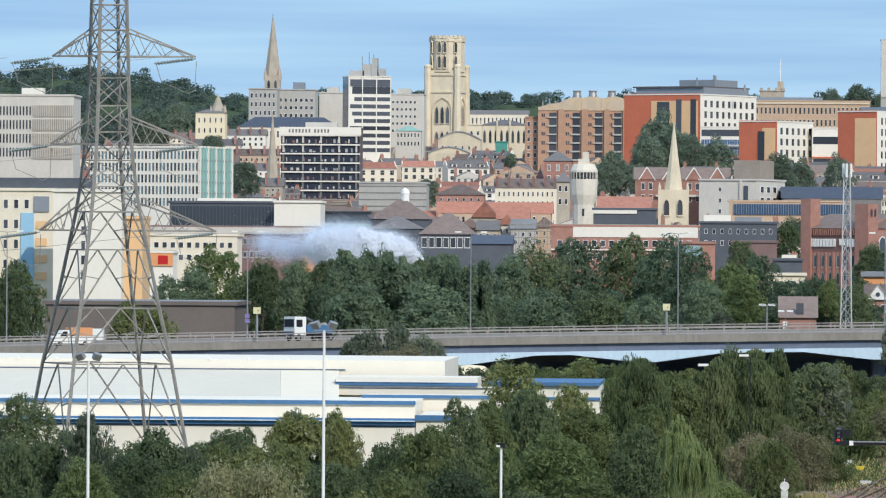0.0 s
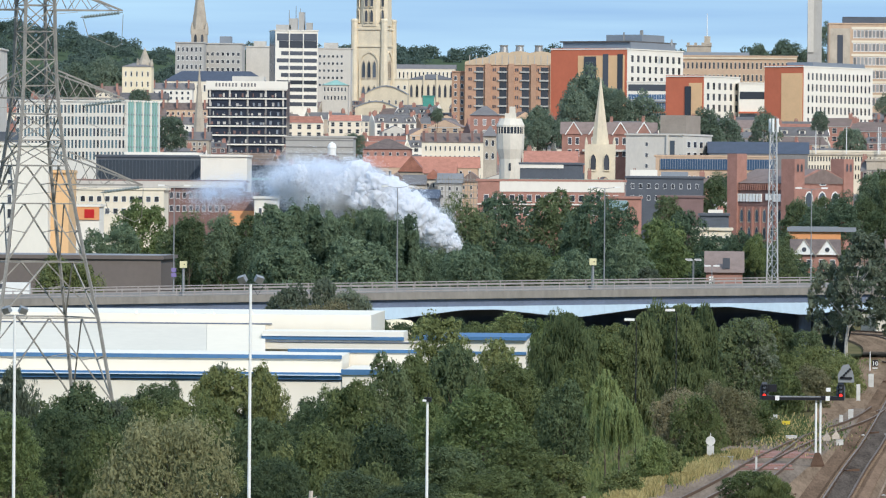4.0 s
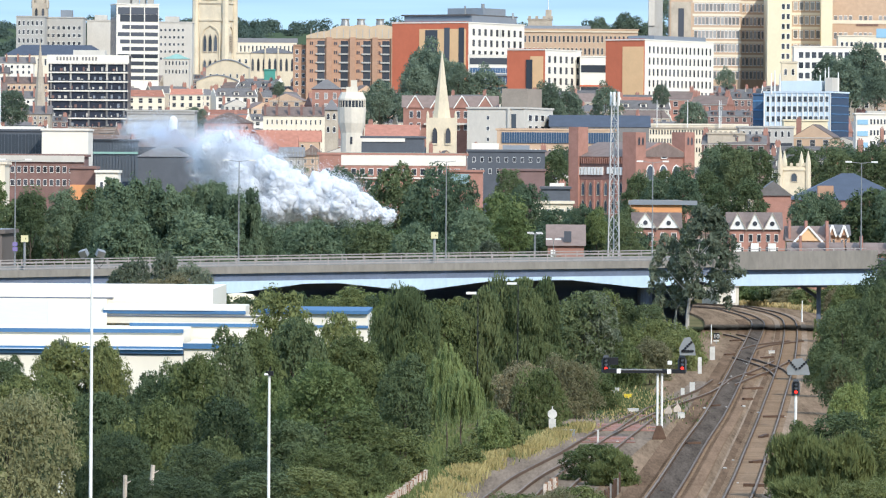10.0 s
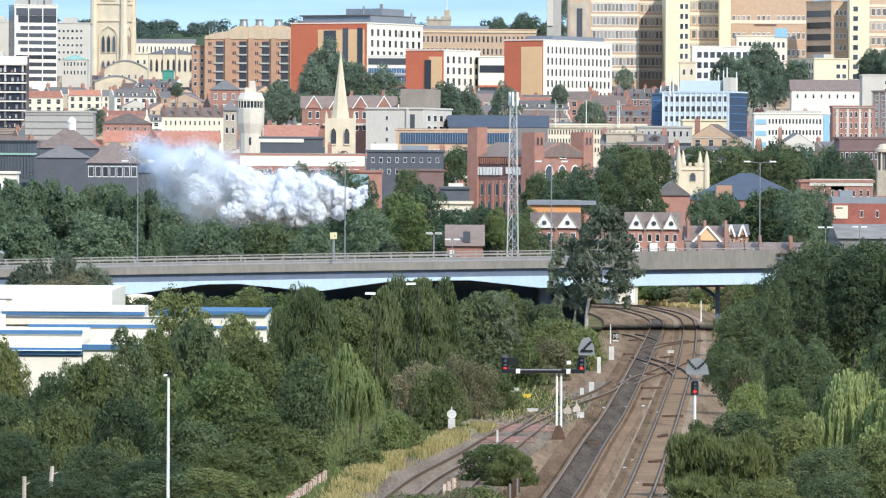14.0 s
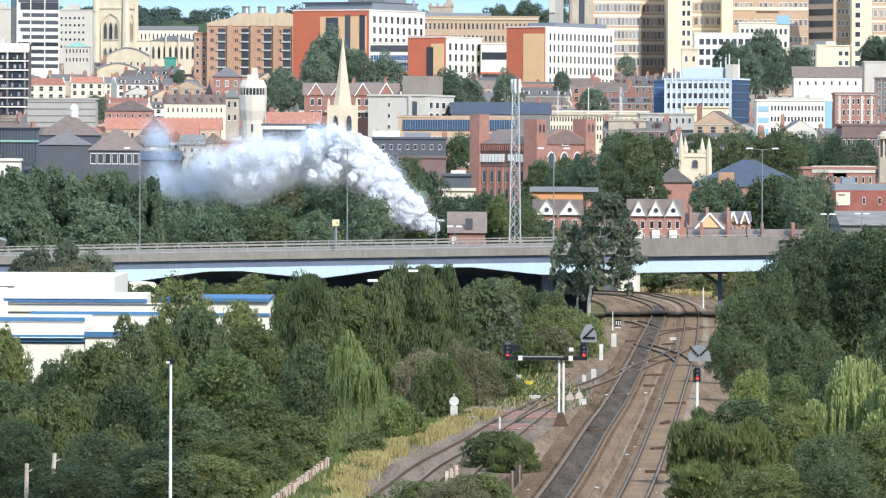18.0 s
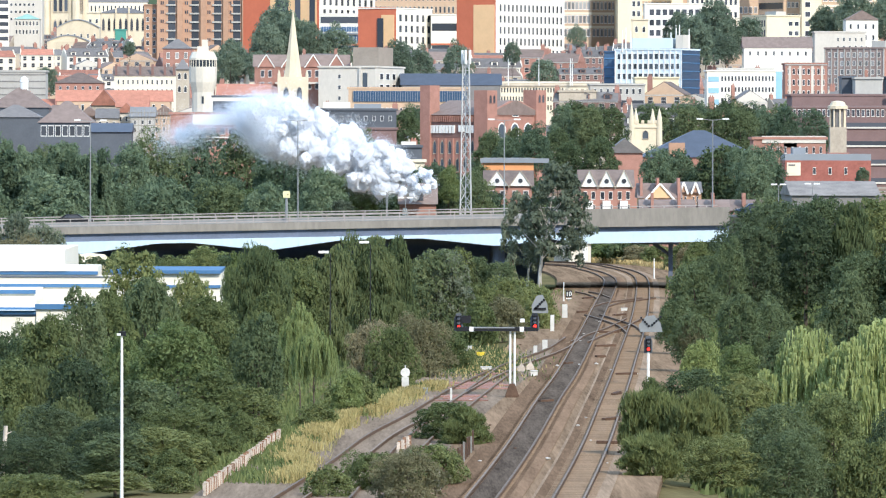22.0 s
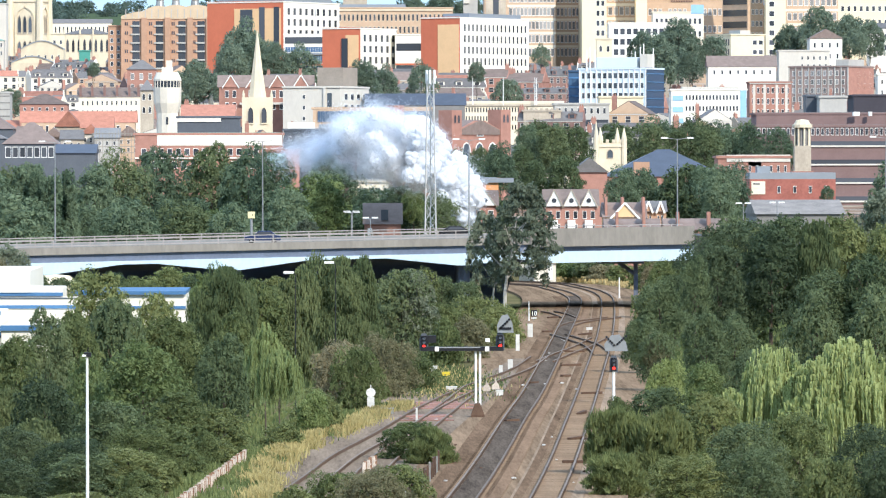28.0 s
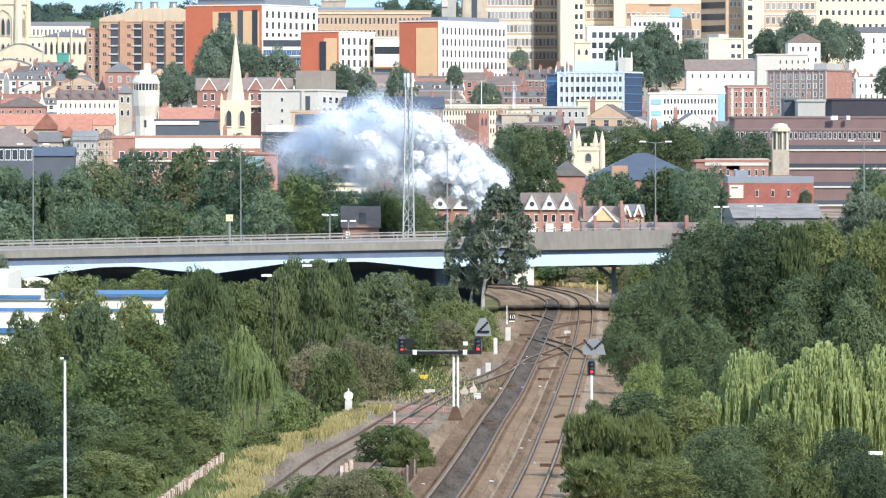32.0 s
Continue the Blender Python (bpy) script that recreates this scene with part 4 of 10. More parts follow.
# ---- town, from the far ridge forward ----
def ridge_woods():
    g = random.Random(5)
    spots = []
    for k in range(300):
        x = g.uniform(-580, 330)
        y = g.uniform(4250, 4800)
        spots.append((x, y, terrain(x, y) + g.uniform(-1, 3), g.uniform(6, 10)))
    for k in range(420):  # the wooded slope below the crest
        x, y = g.uniform(-580, -170), g.uniform(3620, 4300)
        spots.append((x, y, terrain(x, y) + g.uniform(1, 4), g.uniform(6, 10)))
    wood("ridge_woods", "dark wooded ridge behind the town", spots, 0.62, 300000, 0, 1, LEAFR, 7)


ridge_woods()


def mast(x, y, z0, z1, r=0.15, name="flagpole", label="thin white pole on a roof", material=PAINTW):
    bm = bmesh.new()
    lathe(bm, [(r, z0), (r * 0.5, z1)], 6, (x, y))
    return solo(name, bm, material, label, "pole")


# -- university tower --
def gothic_tower():
    xl, xr, zb, zt, d = -177.97, -154.26, 72.86, 132.37, 3400
    cx, w = (xl + xr) / 2, (xr - xl)
    g = terrain(cx, d)
    root = thing("gothic_tower", "tall pale stone gothic university tower with an octagonal lantern", "tower", (cx, d, g))
    zm, zs = 99.27 - g, 114.45 - g
    zt -= g
    h = 8.3
    a = radians(14)
    rot = Matrix.Rotation(-a, 4, "Z")
    bm = bmesh.new()
    box(bm, -h, h, -h, h, -2, zs, rot)
    part("shaft", bm, STONE, root)
    for sx, sy in itertools.product((-1, 1), (-1, 1)):
        c = rot @ Vector((sx * h, sy * h, 0))
        bm = bmesh.new()
        lathe(bm, [(2.3, -2), (2.2, zm * 0.6), (1.9, zm), (1.8, zs + 1), (2.0, zs + 1.4), (2.0, zs + 2.4), (1.3, zs + 3)], 8, (c.x, c.y))
        part("turret", bm, STONE, root)
    r = 9.2
    bm = bmesh.new()
    lathe(bm, [(r * 1.05, zs - 1), (r * 1.02, zt - 3), (r * 1.08, zt - 2.6), (r * 1.08, zt - 0.8)], 8, (0, 0), math.pi / 8 - a)
    part("lantern", bm, STONE, root)
    for k in range(24):
        ang = k * math.tau / 24 - a
        bm = bmesh.new()
        box(bm, -0.8, 0.8, -0.4, 0.4, zt - 0.9, zt + 0.7, Matrix.Translation((math.cos(ang) * r, math.sin(ang) * r, 0)) @ Matrix.Rotation(ang + math.pi / 2, 4, "Z"))
        part("merlon", bm, STONE, root)
    me = window_mesh(STONED.name, GLASSM.name, True)
    dark = window_mesh(STONE.name, GLASSD.name, True)
    for k, ang in enumerate((-math.pi / 2, -math.pi / 2 - math.pi / 4, -math.pi / 2 + math.pi / 4)):
        n = Vector((math.cos(ang - a), math.sin(ang - a), 0))
        side = Vector((-n.y, n.x, 0))
        for off in (-1.5, 1.5) if k == 0 else (0,):
            for z, wh in ((zs + 4.5, 7.5), (zs + 12.4, 6.8)):
                ob = new("lancet", dark)
                ob.parent = root
                ob.matrix_local = Matrix.Translation(n * (r * 1.0) + side * off + Vector((0, 0, z))) @ Matrix.Rotation(ang - a + math.pi / 2, 4, "Z") @ Matrix.Diagonal((1.9, 6.0, wh, 1))
    for face in (0, 1):
        ang = -math.pi / 2 - a + face * math.pi / 2
        n = Vector((math.cos(ang), math.sin(ang), 0))
        side = Vector((-n.y, n.x, 0))
        for off in (-3.0, 0, 3.0):
            for z, wh in ((zm - 9, 10.0), (zm - 22, 9.0)):
                ob = new("lancet", me)
                ob.parent = root
                ob.matrix_local = Matrix.Translation(n * h + side * off + Vector((0, 0, z))) @ Matrix.Rotation(ang + math.pi / 2, 4, "Z") @ Matrix.Diagonal((2.0, 5.0, wh, 1))
        # great arch over the lower lights, and string courses
        bm = bmesh.new()
        arc = [(-5.2, zm - 28), (-5.2, zm - 5), (-3.6, zm - 1.6), (0, zm + 0.6), (3.6, zm - 1.6), (5.2, zm - 5), (5.2, zm - 28)]
        for p, q in zip(arc, arc[1:]):
            bar(bm, n * (h + 0.3) + side * p[0] + Vector((0, 0, p[1])), n * (h + 0.3) + side * q[0] + Vector((0, 0, q[1])), 0.5)
        part("arch_moulding", bm, STONE, root)
        for z in (zm + 3, zs - 3, 8):
            bm = bmesh.new()
            box(bm, -h, h, -h - 0.6, -h, z, z + 0.9, Matrix.Rotation(ang + math.pi / 2, 4, "Z"))
            part("string_course", bm, STONE, root)


gothic_tower()


def spire(name, label, x, d, zt, zs, zb, w, material=STONED, k=0.56):
    """A church spire: tip, spring of the spire, bottom, tower width."""
    g = terrain(x, d)
    root = thing(name, label, "church", (x, d, g))
    bm = bmesh.new()
    lathe(bm, [(w * k, zs - g), (w * k * 0.5, zs - g + (zt - zs) * 0.5), (0.12, zt - g)], 8, (0, 0), math.pi / 8)
    part("spire", bm, material, root)
    bm = bmesh.new()
    box(bm, -w / 2, w / 2, -w / 2, w / 2, min(0, zb - g) - 1, zs - g + 0.3)
    part("tower", bm, material, root)
    me = window_mesh(material.name, GLASSD.name, True)
    for sx in (-0.22, 0.22):
        ob = new("belfry_light", me)
        ob.parent = root
        ob.matrix_local = Matrix.Translation((sx * w, -w / 2, zs - g - w * 0.55)) @ Matrix.Diagonal((w * 0.2, 4, w * 0.6, 1))
    for sx, sy in itertools.product((-1, 1), (-1, 1)):
        bm = bmesh.new()
        q = 0.09 if k > 0.4 else 0.045
        lathe(bm, [(w * q, zs - g - w * 0.3), (w * q, zs - g + w * 0.12), (0.05, zs - g + w * q * 6)], 6, (sx * w * 0.46, sy * w * 0.46))
        part("pinnacle", bm, material, root)
    return root


spire("church_spire", "tall weathered stone church spire on the skyline", -252.35, 3300, 140.93, 108.17, 88.99, 8.0)
spire("church_spire", "slim brown stone spire beside an office tower", -183.45, 2400, 69.49, 42.67, 37.3, 4.6)

# -- skyline offices on the left --
b = block_b("office_block", "grey stone office block with small square windows", -248.84, -234.95, 80.47, 96.27, 3100, depth=22, wall=CONC)
b.grid("L", 6, 3, b.z0 + 2, b.z1 - 1, fw=0.5, fh=0.6)
b = block_b("office_block", "grey concrete block in scaffolding", -236.46, -217.45, 80.97, 96.31, 3120, depth=20, wall=CONC)
b.grid("L", 7, 3, b.z0 + 1, b.z1 - 3, fw=0.6, fh=0.5)
b.boxy(0.4, 0.7, 0.2, 0.6, 0, 4, METALG)
b = block_b("office_block", "plain grey concrete block on the skyline", -217.56, -205.71, 81.68, 95.76, 3150, depth=16, wall=CONCL)
b.boxy(0.3, 0.8, 0.2, 0.7, 0, 3, CONCL)
b = block_b("office_block", "pale grey office block with paired windows", -185.17, -167.99, 74.34, 96.35, 3200, depth=18, wall=CONCL)
b.grid("L", 6, 5, b.z0 + 2, b.z1 - 2, fw=0.55, fh=0.4, u1=0.8)
b.boxy(0.2, 0.6, 0.2, 0.6, 0, 3.2, CONCL)
b = block_b("town_house", "cream gothic hall with a steep stone gable", -248.32, -235.25, 67.98, 78, 2800, depth=12, wall=YELLOW, top="hip", roof=SLATE, rise=2)
b.grid("L", 5, 2, b.z0, b.z1 - 1, fw=0.3)
spire("turret", "pointed stone turret on a cream hall", -238.82, 2806, 86.53, 78.27, 71.76, 6.5)
b = block_b("town_hall", "long hall with a dark blue slate roof", -242, -194.41, 68.26, 74.59, 2950, depth=16, wall=CREAM, top="hip", roof=SLATEB, rise=5)
b.grid("L", 14, 1, b.z0, b.z1, fw=0.3)

for lab, xl_, xr_, zz0, zz1, dd, n, wl_, rf in (
    ("pale terrace with dormers under a slate roof", -247.75, -224.31, 56.75, 62.66, 2750, 9, CREAM, SLATE),
    ("white terrace with a dark roof on the slope", -241.01, -221.77, 63.53, 69.15, 2860, 7, WHITE, SLATE),
    ("brown brick terrace with a tiled roof", -217.2, -196.06, 50.79, 56.41, 2620, 9, BRICKB, TILEB),
    ("white terrace with small windows", -204.17, -188.13, 43.79, 48.17, 2450, 7, WHITE, SLATE),
    ("buff terrace with chimneys", -227.14, -209.91, 47.18, 52.68, 2560, 8, BRICKO, TILEB),
    ("grey stone terrace with a slate roof", -176.63, -160.82, 34.83, 39.06, 2150, 8, STONED, SLATE),
    ("pale terrace above the glass offices", -269.1, -243.08, 64.04, 68.19, 2900, 10, CREAM, TILEB),
):
    b = block_b("terrace", lab, xl_, xr_, zz0, zz1, dd, depth=10, wall=wl_, top="gable", roof=rf, rise=3)
    b.grid("L", n, 2, b.z0 + 0.4, b.z1 - 0.4, fw=0.42, fh=0.6)
    for k in range(4):
        b.band("L", b.z1 + 0.5, b.z1 + 4.2, BRICK, 0.08 + k * 0.27, 0.11 + k * 0.27, -4.0, "chimney")
# -- white office tower --
b = Block("office_tower", "white office tower with dark ribbon windows and rooftop masts", -193.4, 3.6, 20.0, 62.58, 99.85, 3000, a=78, wall=WHITE)
b.band("L", b.z0 - 2, b.z1, GLASSB, 0.0, 1.0, 0.2, "glass_wall", "dark glazed end wall")
for k in range(10):
    z = b.z1 - 4.6 - k * 3.45
    b.band("R", z, z + 1.85 + (1.5 if k < 2 else 0), GLASSD, 0.04 + 0.05 * (k % 3), 0.98, 0.1, "ribbon_window")
for u in (0.33, 0.66):
    b.band("R", b.z0, b.z1, WHITE, u - 0.012, u + 0.012, 0.3, "mullion")
g = b.z1
for x, h, w in ((630, 3, 7), (648, 6, 4), (662, 9, 2.5), (676, 4, 3)):
    bm = bmesh.new()
    px = -187.16 + (x - 640) * 0.2676
    box(bm, px - w / 2, px + w / 2, 3004, 3008, g, g + h)
    solo("roof_plant", bm, CONC, "grey plant housing on an office tower roof", "roof plant")
for x, h in ((640, 10), (652, 12), (668, 9), (660, 11)):
    mast(-187.16 + (x - 640) * 0.2676, 3006, g, g + h, 0.25, "antenna", "thin antenna on an office tower roof", STEEL)

# -- slab tower with balconies --
def slab_tower():
    xl, xr, z0, z1 = -187.73, -156.6, 33.33, 65.51
    root = Block("office_tower", "office tower stripped to open floors with pale slab edges", xr, xr - xl, 0, z0, z1, 2500, depth=22, wall=mat("dark_glazing", (0.035, 0.042, 0.06), var=0.4, scale=0.5, rough=0.3))
    for k in range(9):
        z = root.z1 - 3.0 - k * 3.62
        root.band("L", z, z + 0.55, WHITE, -0.01, 1.01, 0.9, "slab_edge")
        for u in (0.02, 0.27, 0.5, 0.73, 0.95):
            root.band("L", z - 2.7, z, CONCL if k < 2 else CONCD, u, u + 0.022, 0.6, "column")
        g = random.Random(k)
        for j in range(12):
            u = 0.05 + 0.075 * j + g.uniform(-0.02, 0.02)
            root.band("L", z - 2.7, z - 2.7 + g.uniform(0.5, 1.6), g.choice((CONC, CONCL, BRICKD, METALG)), u, u + g.uniform(0.01, 0.035), 0.5, "stored_panel")
    root.band("L", root.z1 - 2.6, root.z1 + 0.6, WHITE, -0.02, 1.02, 1.0, "sign_band", "white band with dark unreadable lettering")
    for j in range(12):
        u = 0.10 + j * 0.042 + (0.03 if j > 6 else 0)
        root.band("L", root.z1 - 1.6, root.z1 - 0.2, CONCD, u, u + 0.022, 1.06, "sign_bar")
    root.boxy(0.3, 0.7, 0.2, 0.7, 0, 2.6, CONCL)
    return root


slab_tower()

# -- buildings round the gothic tower --
def vaulted(name, label, xl, xr, z0, z1, d, rise, wall, roof):
    """A hall with a segmental roof seen end-on."""
    b = block_b(name, label, xl, xr, z0, z1, d, depth=18, wall=wall, top="none")
    bm = bmesh.new()
    w = xr - xl
    arc = [(w * (k / 10 - 1), z1 - b.g + rise * math.sin(math.pi * k / 10)) for k in range(11)]
    extrude_xz(bm, [(-w, z1 - b.g), *arc, (0, z1 - b.g)][1:-1], 0.02, 17.5)
    part("gable", bm, wall, b.root)
    bm = bmesh.new()
    extrude_xz(bm, arc + [(x, z + 0.5) for x, z in arc[::-1]], -0.5, 18.2)
    part("roof", bm, roof, b.root, "curved grey metal roof")
    return b


b = vaulted("lecture_hall", "cream hall under a curved grey roof", -160.71, -139.25, 58.78, 73.64, 3200, 4.0, STONE, METALG)
b.grid("L", 6, 1, b.z1 - 6, b.z1 - 2, fw=0.3)
b = vaulted("lecture_hall", "lower cream hall under a curved grey roof", -160.38, -139.87, 57.46, 65.21, 3100, 3.0, STONE, METALG)
b.grid("L", 5, 2, b.z0, b.z1 - 1, u0=0.55, fw=0.4)
b = block_b("stair_tower", "narrow cream stair tower", -146.48, -139.57, 59.09, 81.51, 3220, depth=12, wall=STONE)
b.grid("L", 2, 5, b.z0, b.z1 - 2, fw=0.4)
b = block_b("museum", "ornate yellow stone hall with arched windows", -143.67, -118.61, 71.41, 83.19, 3300, depth=20, wall=STONE, roof=SLATE, top="hip", rise=3)
b.grid("L", 8, 1, b.z0 + 1, b.z1 - 1, fw=0.5, fh=0.75, arched=True, trim=STONED)
for u in (0.02, 0.35, 0.62, 0.96):
    b.band("L", b.z0, b.z1 + 2.5, STONE, u - 0.015, u + 0.015, 0.8, "pilaster")
b = block_b("terrace", "pale terrace with many chimneys below the ridge", -158.69, -125.86, 86.21, 93.09, 3500, depth=10, wall=CREAM, roof=SLATE, top="gable", rise=2.5)
b.grid("L", 14, 1, b.z0, b.z1, fw=0.4)
b = block_b("scaffold_screen", "building front behind green scaffold netting", -129.22, -123.88, 67.26, 71.76, 3150, depth=5, wall=NETTING)
b = block_b("office_block", "pale green-roofed block below the university", -173.68, -161.41, 67.05, 75.22, 3050, depth=12, wall=CONCL, top="hip", roof=COPPER, rise=2.5)
b.grid("L", 7, 2, b.z0, b.z1, fw=0.5)

# -- brown brick laboratory with roof cowls --
def laboratory():
    xl, xr, z0, z1 = -99.84, -60.25, 59.13, 82.15
    b = Block("laboratory", "brown brick laboratory with a wavy pale roof and three cowls", xr, xr - xl, 0, z0, z1, 2900, depth=26, wall=BRICKO, top="none")
    w = xr - xl
    n = 36
    wave = [(w * (k / n - 1), z1 - b.g + 1.4 + 4.2 * smooth(0, 0.5, k / n) + 0.8 * abs(math.sin(k / n * math.pi * 4))) for k in range(n + 1)]
    bm = bmesh.new()
    extrude_xz(bm, [(-w, z1 - b.g)] + wave + [(0, z1 - b.g)], -0.4, 26)
    part("roof", bm, mat("ribbed_roof", (0.55, 0.42, 0.28), var=0.1, scale=0.3, streak=0.5), b.root)
    for k in range(13):
        b.band("L", z1 + 0.4, z1 + 4.5, CONC, 0.05 + k * 0.075, 0.06 + k * 0.075, 0.5, "roof_rib")
    for u in (0.13, 0.40, 0.66, 0.88):
        b.band("L", z0, z1 - 1.0, GLASSD, u, u + 0.085, 0.08, "stair_glazing")
        for k in range(6):
            b.band("L", z0 + k * 3.9, z0 + k * 3.9 + 0.7, CONC, u - 0.02, u + 0.09, 0.7, "balcony")
        b.band("L", z0, z1 + 0.6, BRICKO, u + 0.105, u + 0.17, 1.2, "brick_fin")
    for u in (0.02, 0.30, 0.56, 0.80):
        m, length = b.frame_of("L")
        me = window_mesh(BRICKD.name, GLASSD.name, False)
        for k in range(5):
            for e in (0, 0.022):
                ob = new("window", me)
                ob.parent = b.root
                ob.matrix_local = m @ Matrix.Translation((length * (u + 0.03 + e), 0, z0 + 4 + k * 4.2)) @ Matrix.Diagonal((0.6, 1, 1.6, 1))
    for x in (1020, 1048, 1082):
        bm = bmesh.new()
        px = -82.36 + (x - 1020) * 0.2587
        lathe(bm, [(2.4, z1 + 2.5), (2.3, z1 + 5.0), (1.7, z1 + 8.6), (2.1, z1 + 9.4)], 12, (px, 2912))
        solo("roof_cowl", bm, STEEL, "pale conical vent cowl on a laboratory roof", "roof vent")


laboratory()
b = block_b("campus_building", "brown brick wing beside the laboratory", -105.92, -99.49, 55.26, 78.86, 2904, depth=20, wall=BRICKO)
b.grid("L", 2, 6, b.z0 + 1, b.z1 - 1, fw=0.45, fh=0.6)

# -- red, yellow and white university buildings --
def campus(label, xc, wl, wr, z0, z1, d, a, inset, cols, rows, zlo, plant=0.0):
    b = Block("campus_building", label, xc, wl, wr, z0, z1, d, a=a, wall=WHITE, roof=METALG)
    b.band("L", z0 - 4, z1 + 0.7, REDR, 0, 1, 0.15, "red_wall")
    b.band("L", z0 - 2, z1 - 2.6, OCHRE, inset[0], inset[1], 0.35, "ochre_wall")
    b.grid("R", cols, rows, zlo, z1 - 1.5, 0.04, 0.98, fw=0.5, fh=0.72, trim=WHITE)
    return b


b = campus("red, ochre and white campus building with a grey plant storey", -24.75, 33.96, 24.72, 53.02, 87.2, 2800, 30, (0.36, 0.97), 9, 3, 71.31)
b.band("L", b.z0 + 14, b.z1 - 3, GLASSD, 0.44, 0.60, 0.5, "bay_window")
b.band("L", b.z0, b.z1 - 2, GLASSD, 0.69, 0.76, 0.5, "stair_glazing")
b.band("L", b.z0, b.z1 - 2, GLASSD, 0.88, 0.95, 0.5, "stair_glazing")
b.boxy(0.08, 0.97, 0.1, 0.9, 0, 3.4, METALG)
b.boxy(0.05, 0.97, 0.08, 0.92, 3.4, 4.0, SLATE, "roof_slab")
b.boxy(0.5, 0.97, 0.3, 0.7, 4.0, 7.0, METALG)
for x, h in ((1233, 8), (1263, 9), (1266, 9), (1318, 5)):
    mast(-18.91 + (x - 1263) * 0.2497, 2815, b.z1 + 2, b.z1 + h, 0.7, "flue", "short steel flue on a roof", STEEL)
b = block_b("campus_building", "blue glazed link with red floor edges", -24.28, -6.46, 53.56, 72.39, 2780, depth=10, wall=WHITE)
for k in range(16):
    b.band("L", b.z0, b.z0 + 0.72 * (b.z1 - b.z0), PAINTW, 0.03 + k * 0.062, 0.036 + k * 0.062, 0.3, "mullion")
for k, (lo, hi, m) in enumerate(((0.10, 0.28, GLASSB), (0.34, 0.52, GLASSB), (0.60, 0.72, GLASSB), (0.8, 0.95, GLASSD))):
    h = b.z1 - b.z0
    b.band("L", b.z0 + lo * h, b.z0 + hi * h, m, 0.02, 0.98, 0.15, "ribbon_window")
b.band("L", b.z0 + 0.29 * (b.z1 - b.z0), b.z0 + 0.33 * (b.z1 - b.z0), REDR, 0, 1, 0.8, "red_ledge")
b.band("L", b.z0 + 0.54 * (b.z1 - b.z0), b.z0 + 0.58 * (b.z1 - b.z0), METALG, 0, 1, 1.2, "sunshade")
b = campus("red, ochre and white campus building with small windows", 8.86, 16.13, 15.65, 51.23, 73.35, 2700, 30, (0.62, 0.96), 6, 4, 53.19)
b.band("L", b.z0 + 4, b.z1 - 4, GLASSD, 0.52, 0.68, 0.6, "bay_window")
b = block_b("campus_building", "low white link block with dark glazing and red ledges", 23.92, 35.77, 53.54, 70.98, 2720, depth=10, wall=WHITE)
h = b.z1 - b.z0
b.band("L", b.z0 + 0.62 * h, b.z0 + 0.8 * h, GLASSD, 0.04, 0.98, 0.15, "ribbon_window")
b.band("L", b.z0 + 0.05 * h, b.z0 + 0.25 * h, GLASSD, 0.04, 0.98, 0.15, "ribbon_window")
b.band("L", b.z0 + 0.27 * h, b.z0 + 0.31 * h, REDR, 0, 1, 0.8, "red_ledge")
b = campus("long white campus building with a red and ochre end wall", 50.33, 16.07, 30.25, 48.61, 76.73, 2650, 32, (0.44, 0.98), 16, 5, 51.73)
b.boxy(0.3, 0.97, 0.15, 0.9, 0, 2.2, METALG)

# -- stone range and tower behind --
b = block_b("stone_range", "long buff stone building with tall windows", -2.26, 53.74, 73.24, 89.26, 3000, depth=18, wall=BRICKB, roof=FELT)
b.grid("L", 26, 2, b.z0 + 3, b.z1 - 1.5, fw=0.5, fh=0.6, trim=STONE)
b.band("L", b.z1 - 1.2, b.z1 - 0.5, STONE, 0, 1, 0.5, "cornice")
b.boxy(0.0, 0.6, 0.2, 0.8, 0, 2.0, METALG)
b = block_b("stone_tower", "castellated stone tower with a tall pole", 1.76, 13.81, 89.94, 97.8, 3150, depth=10, wall=STONED)
for u in (0.0, 0.3, 0.6, 0.9):
    b.band("L", b.z1, b.z1 + 1.8, STONED, u, u + 0.12, 0.4, "merlon")
b.boxy(0.72, 0.97, 0.1, 0.5, 0, 5, STONED, "turret")
mast(11.77, 3152, b.z1, 114.09, 0.3)

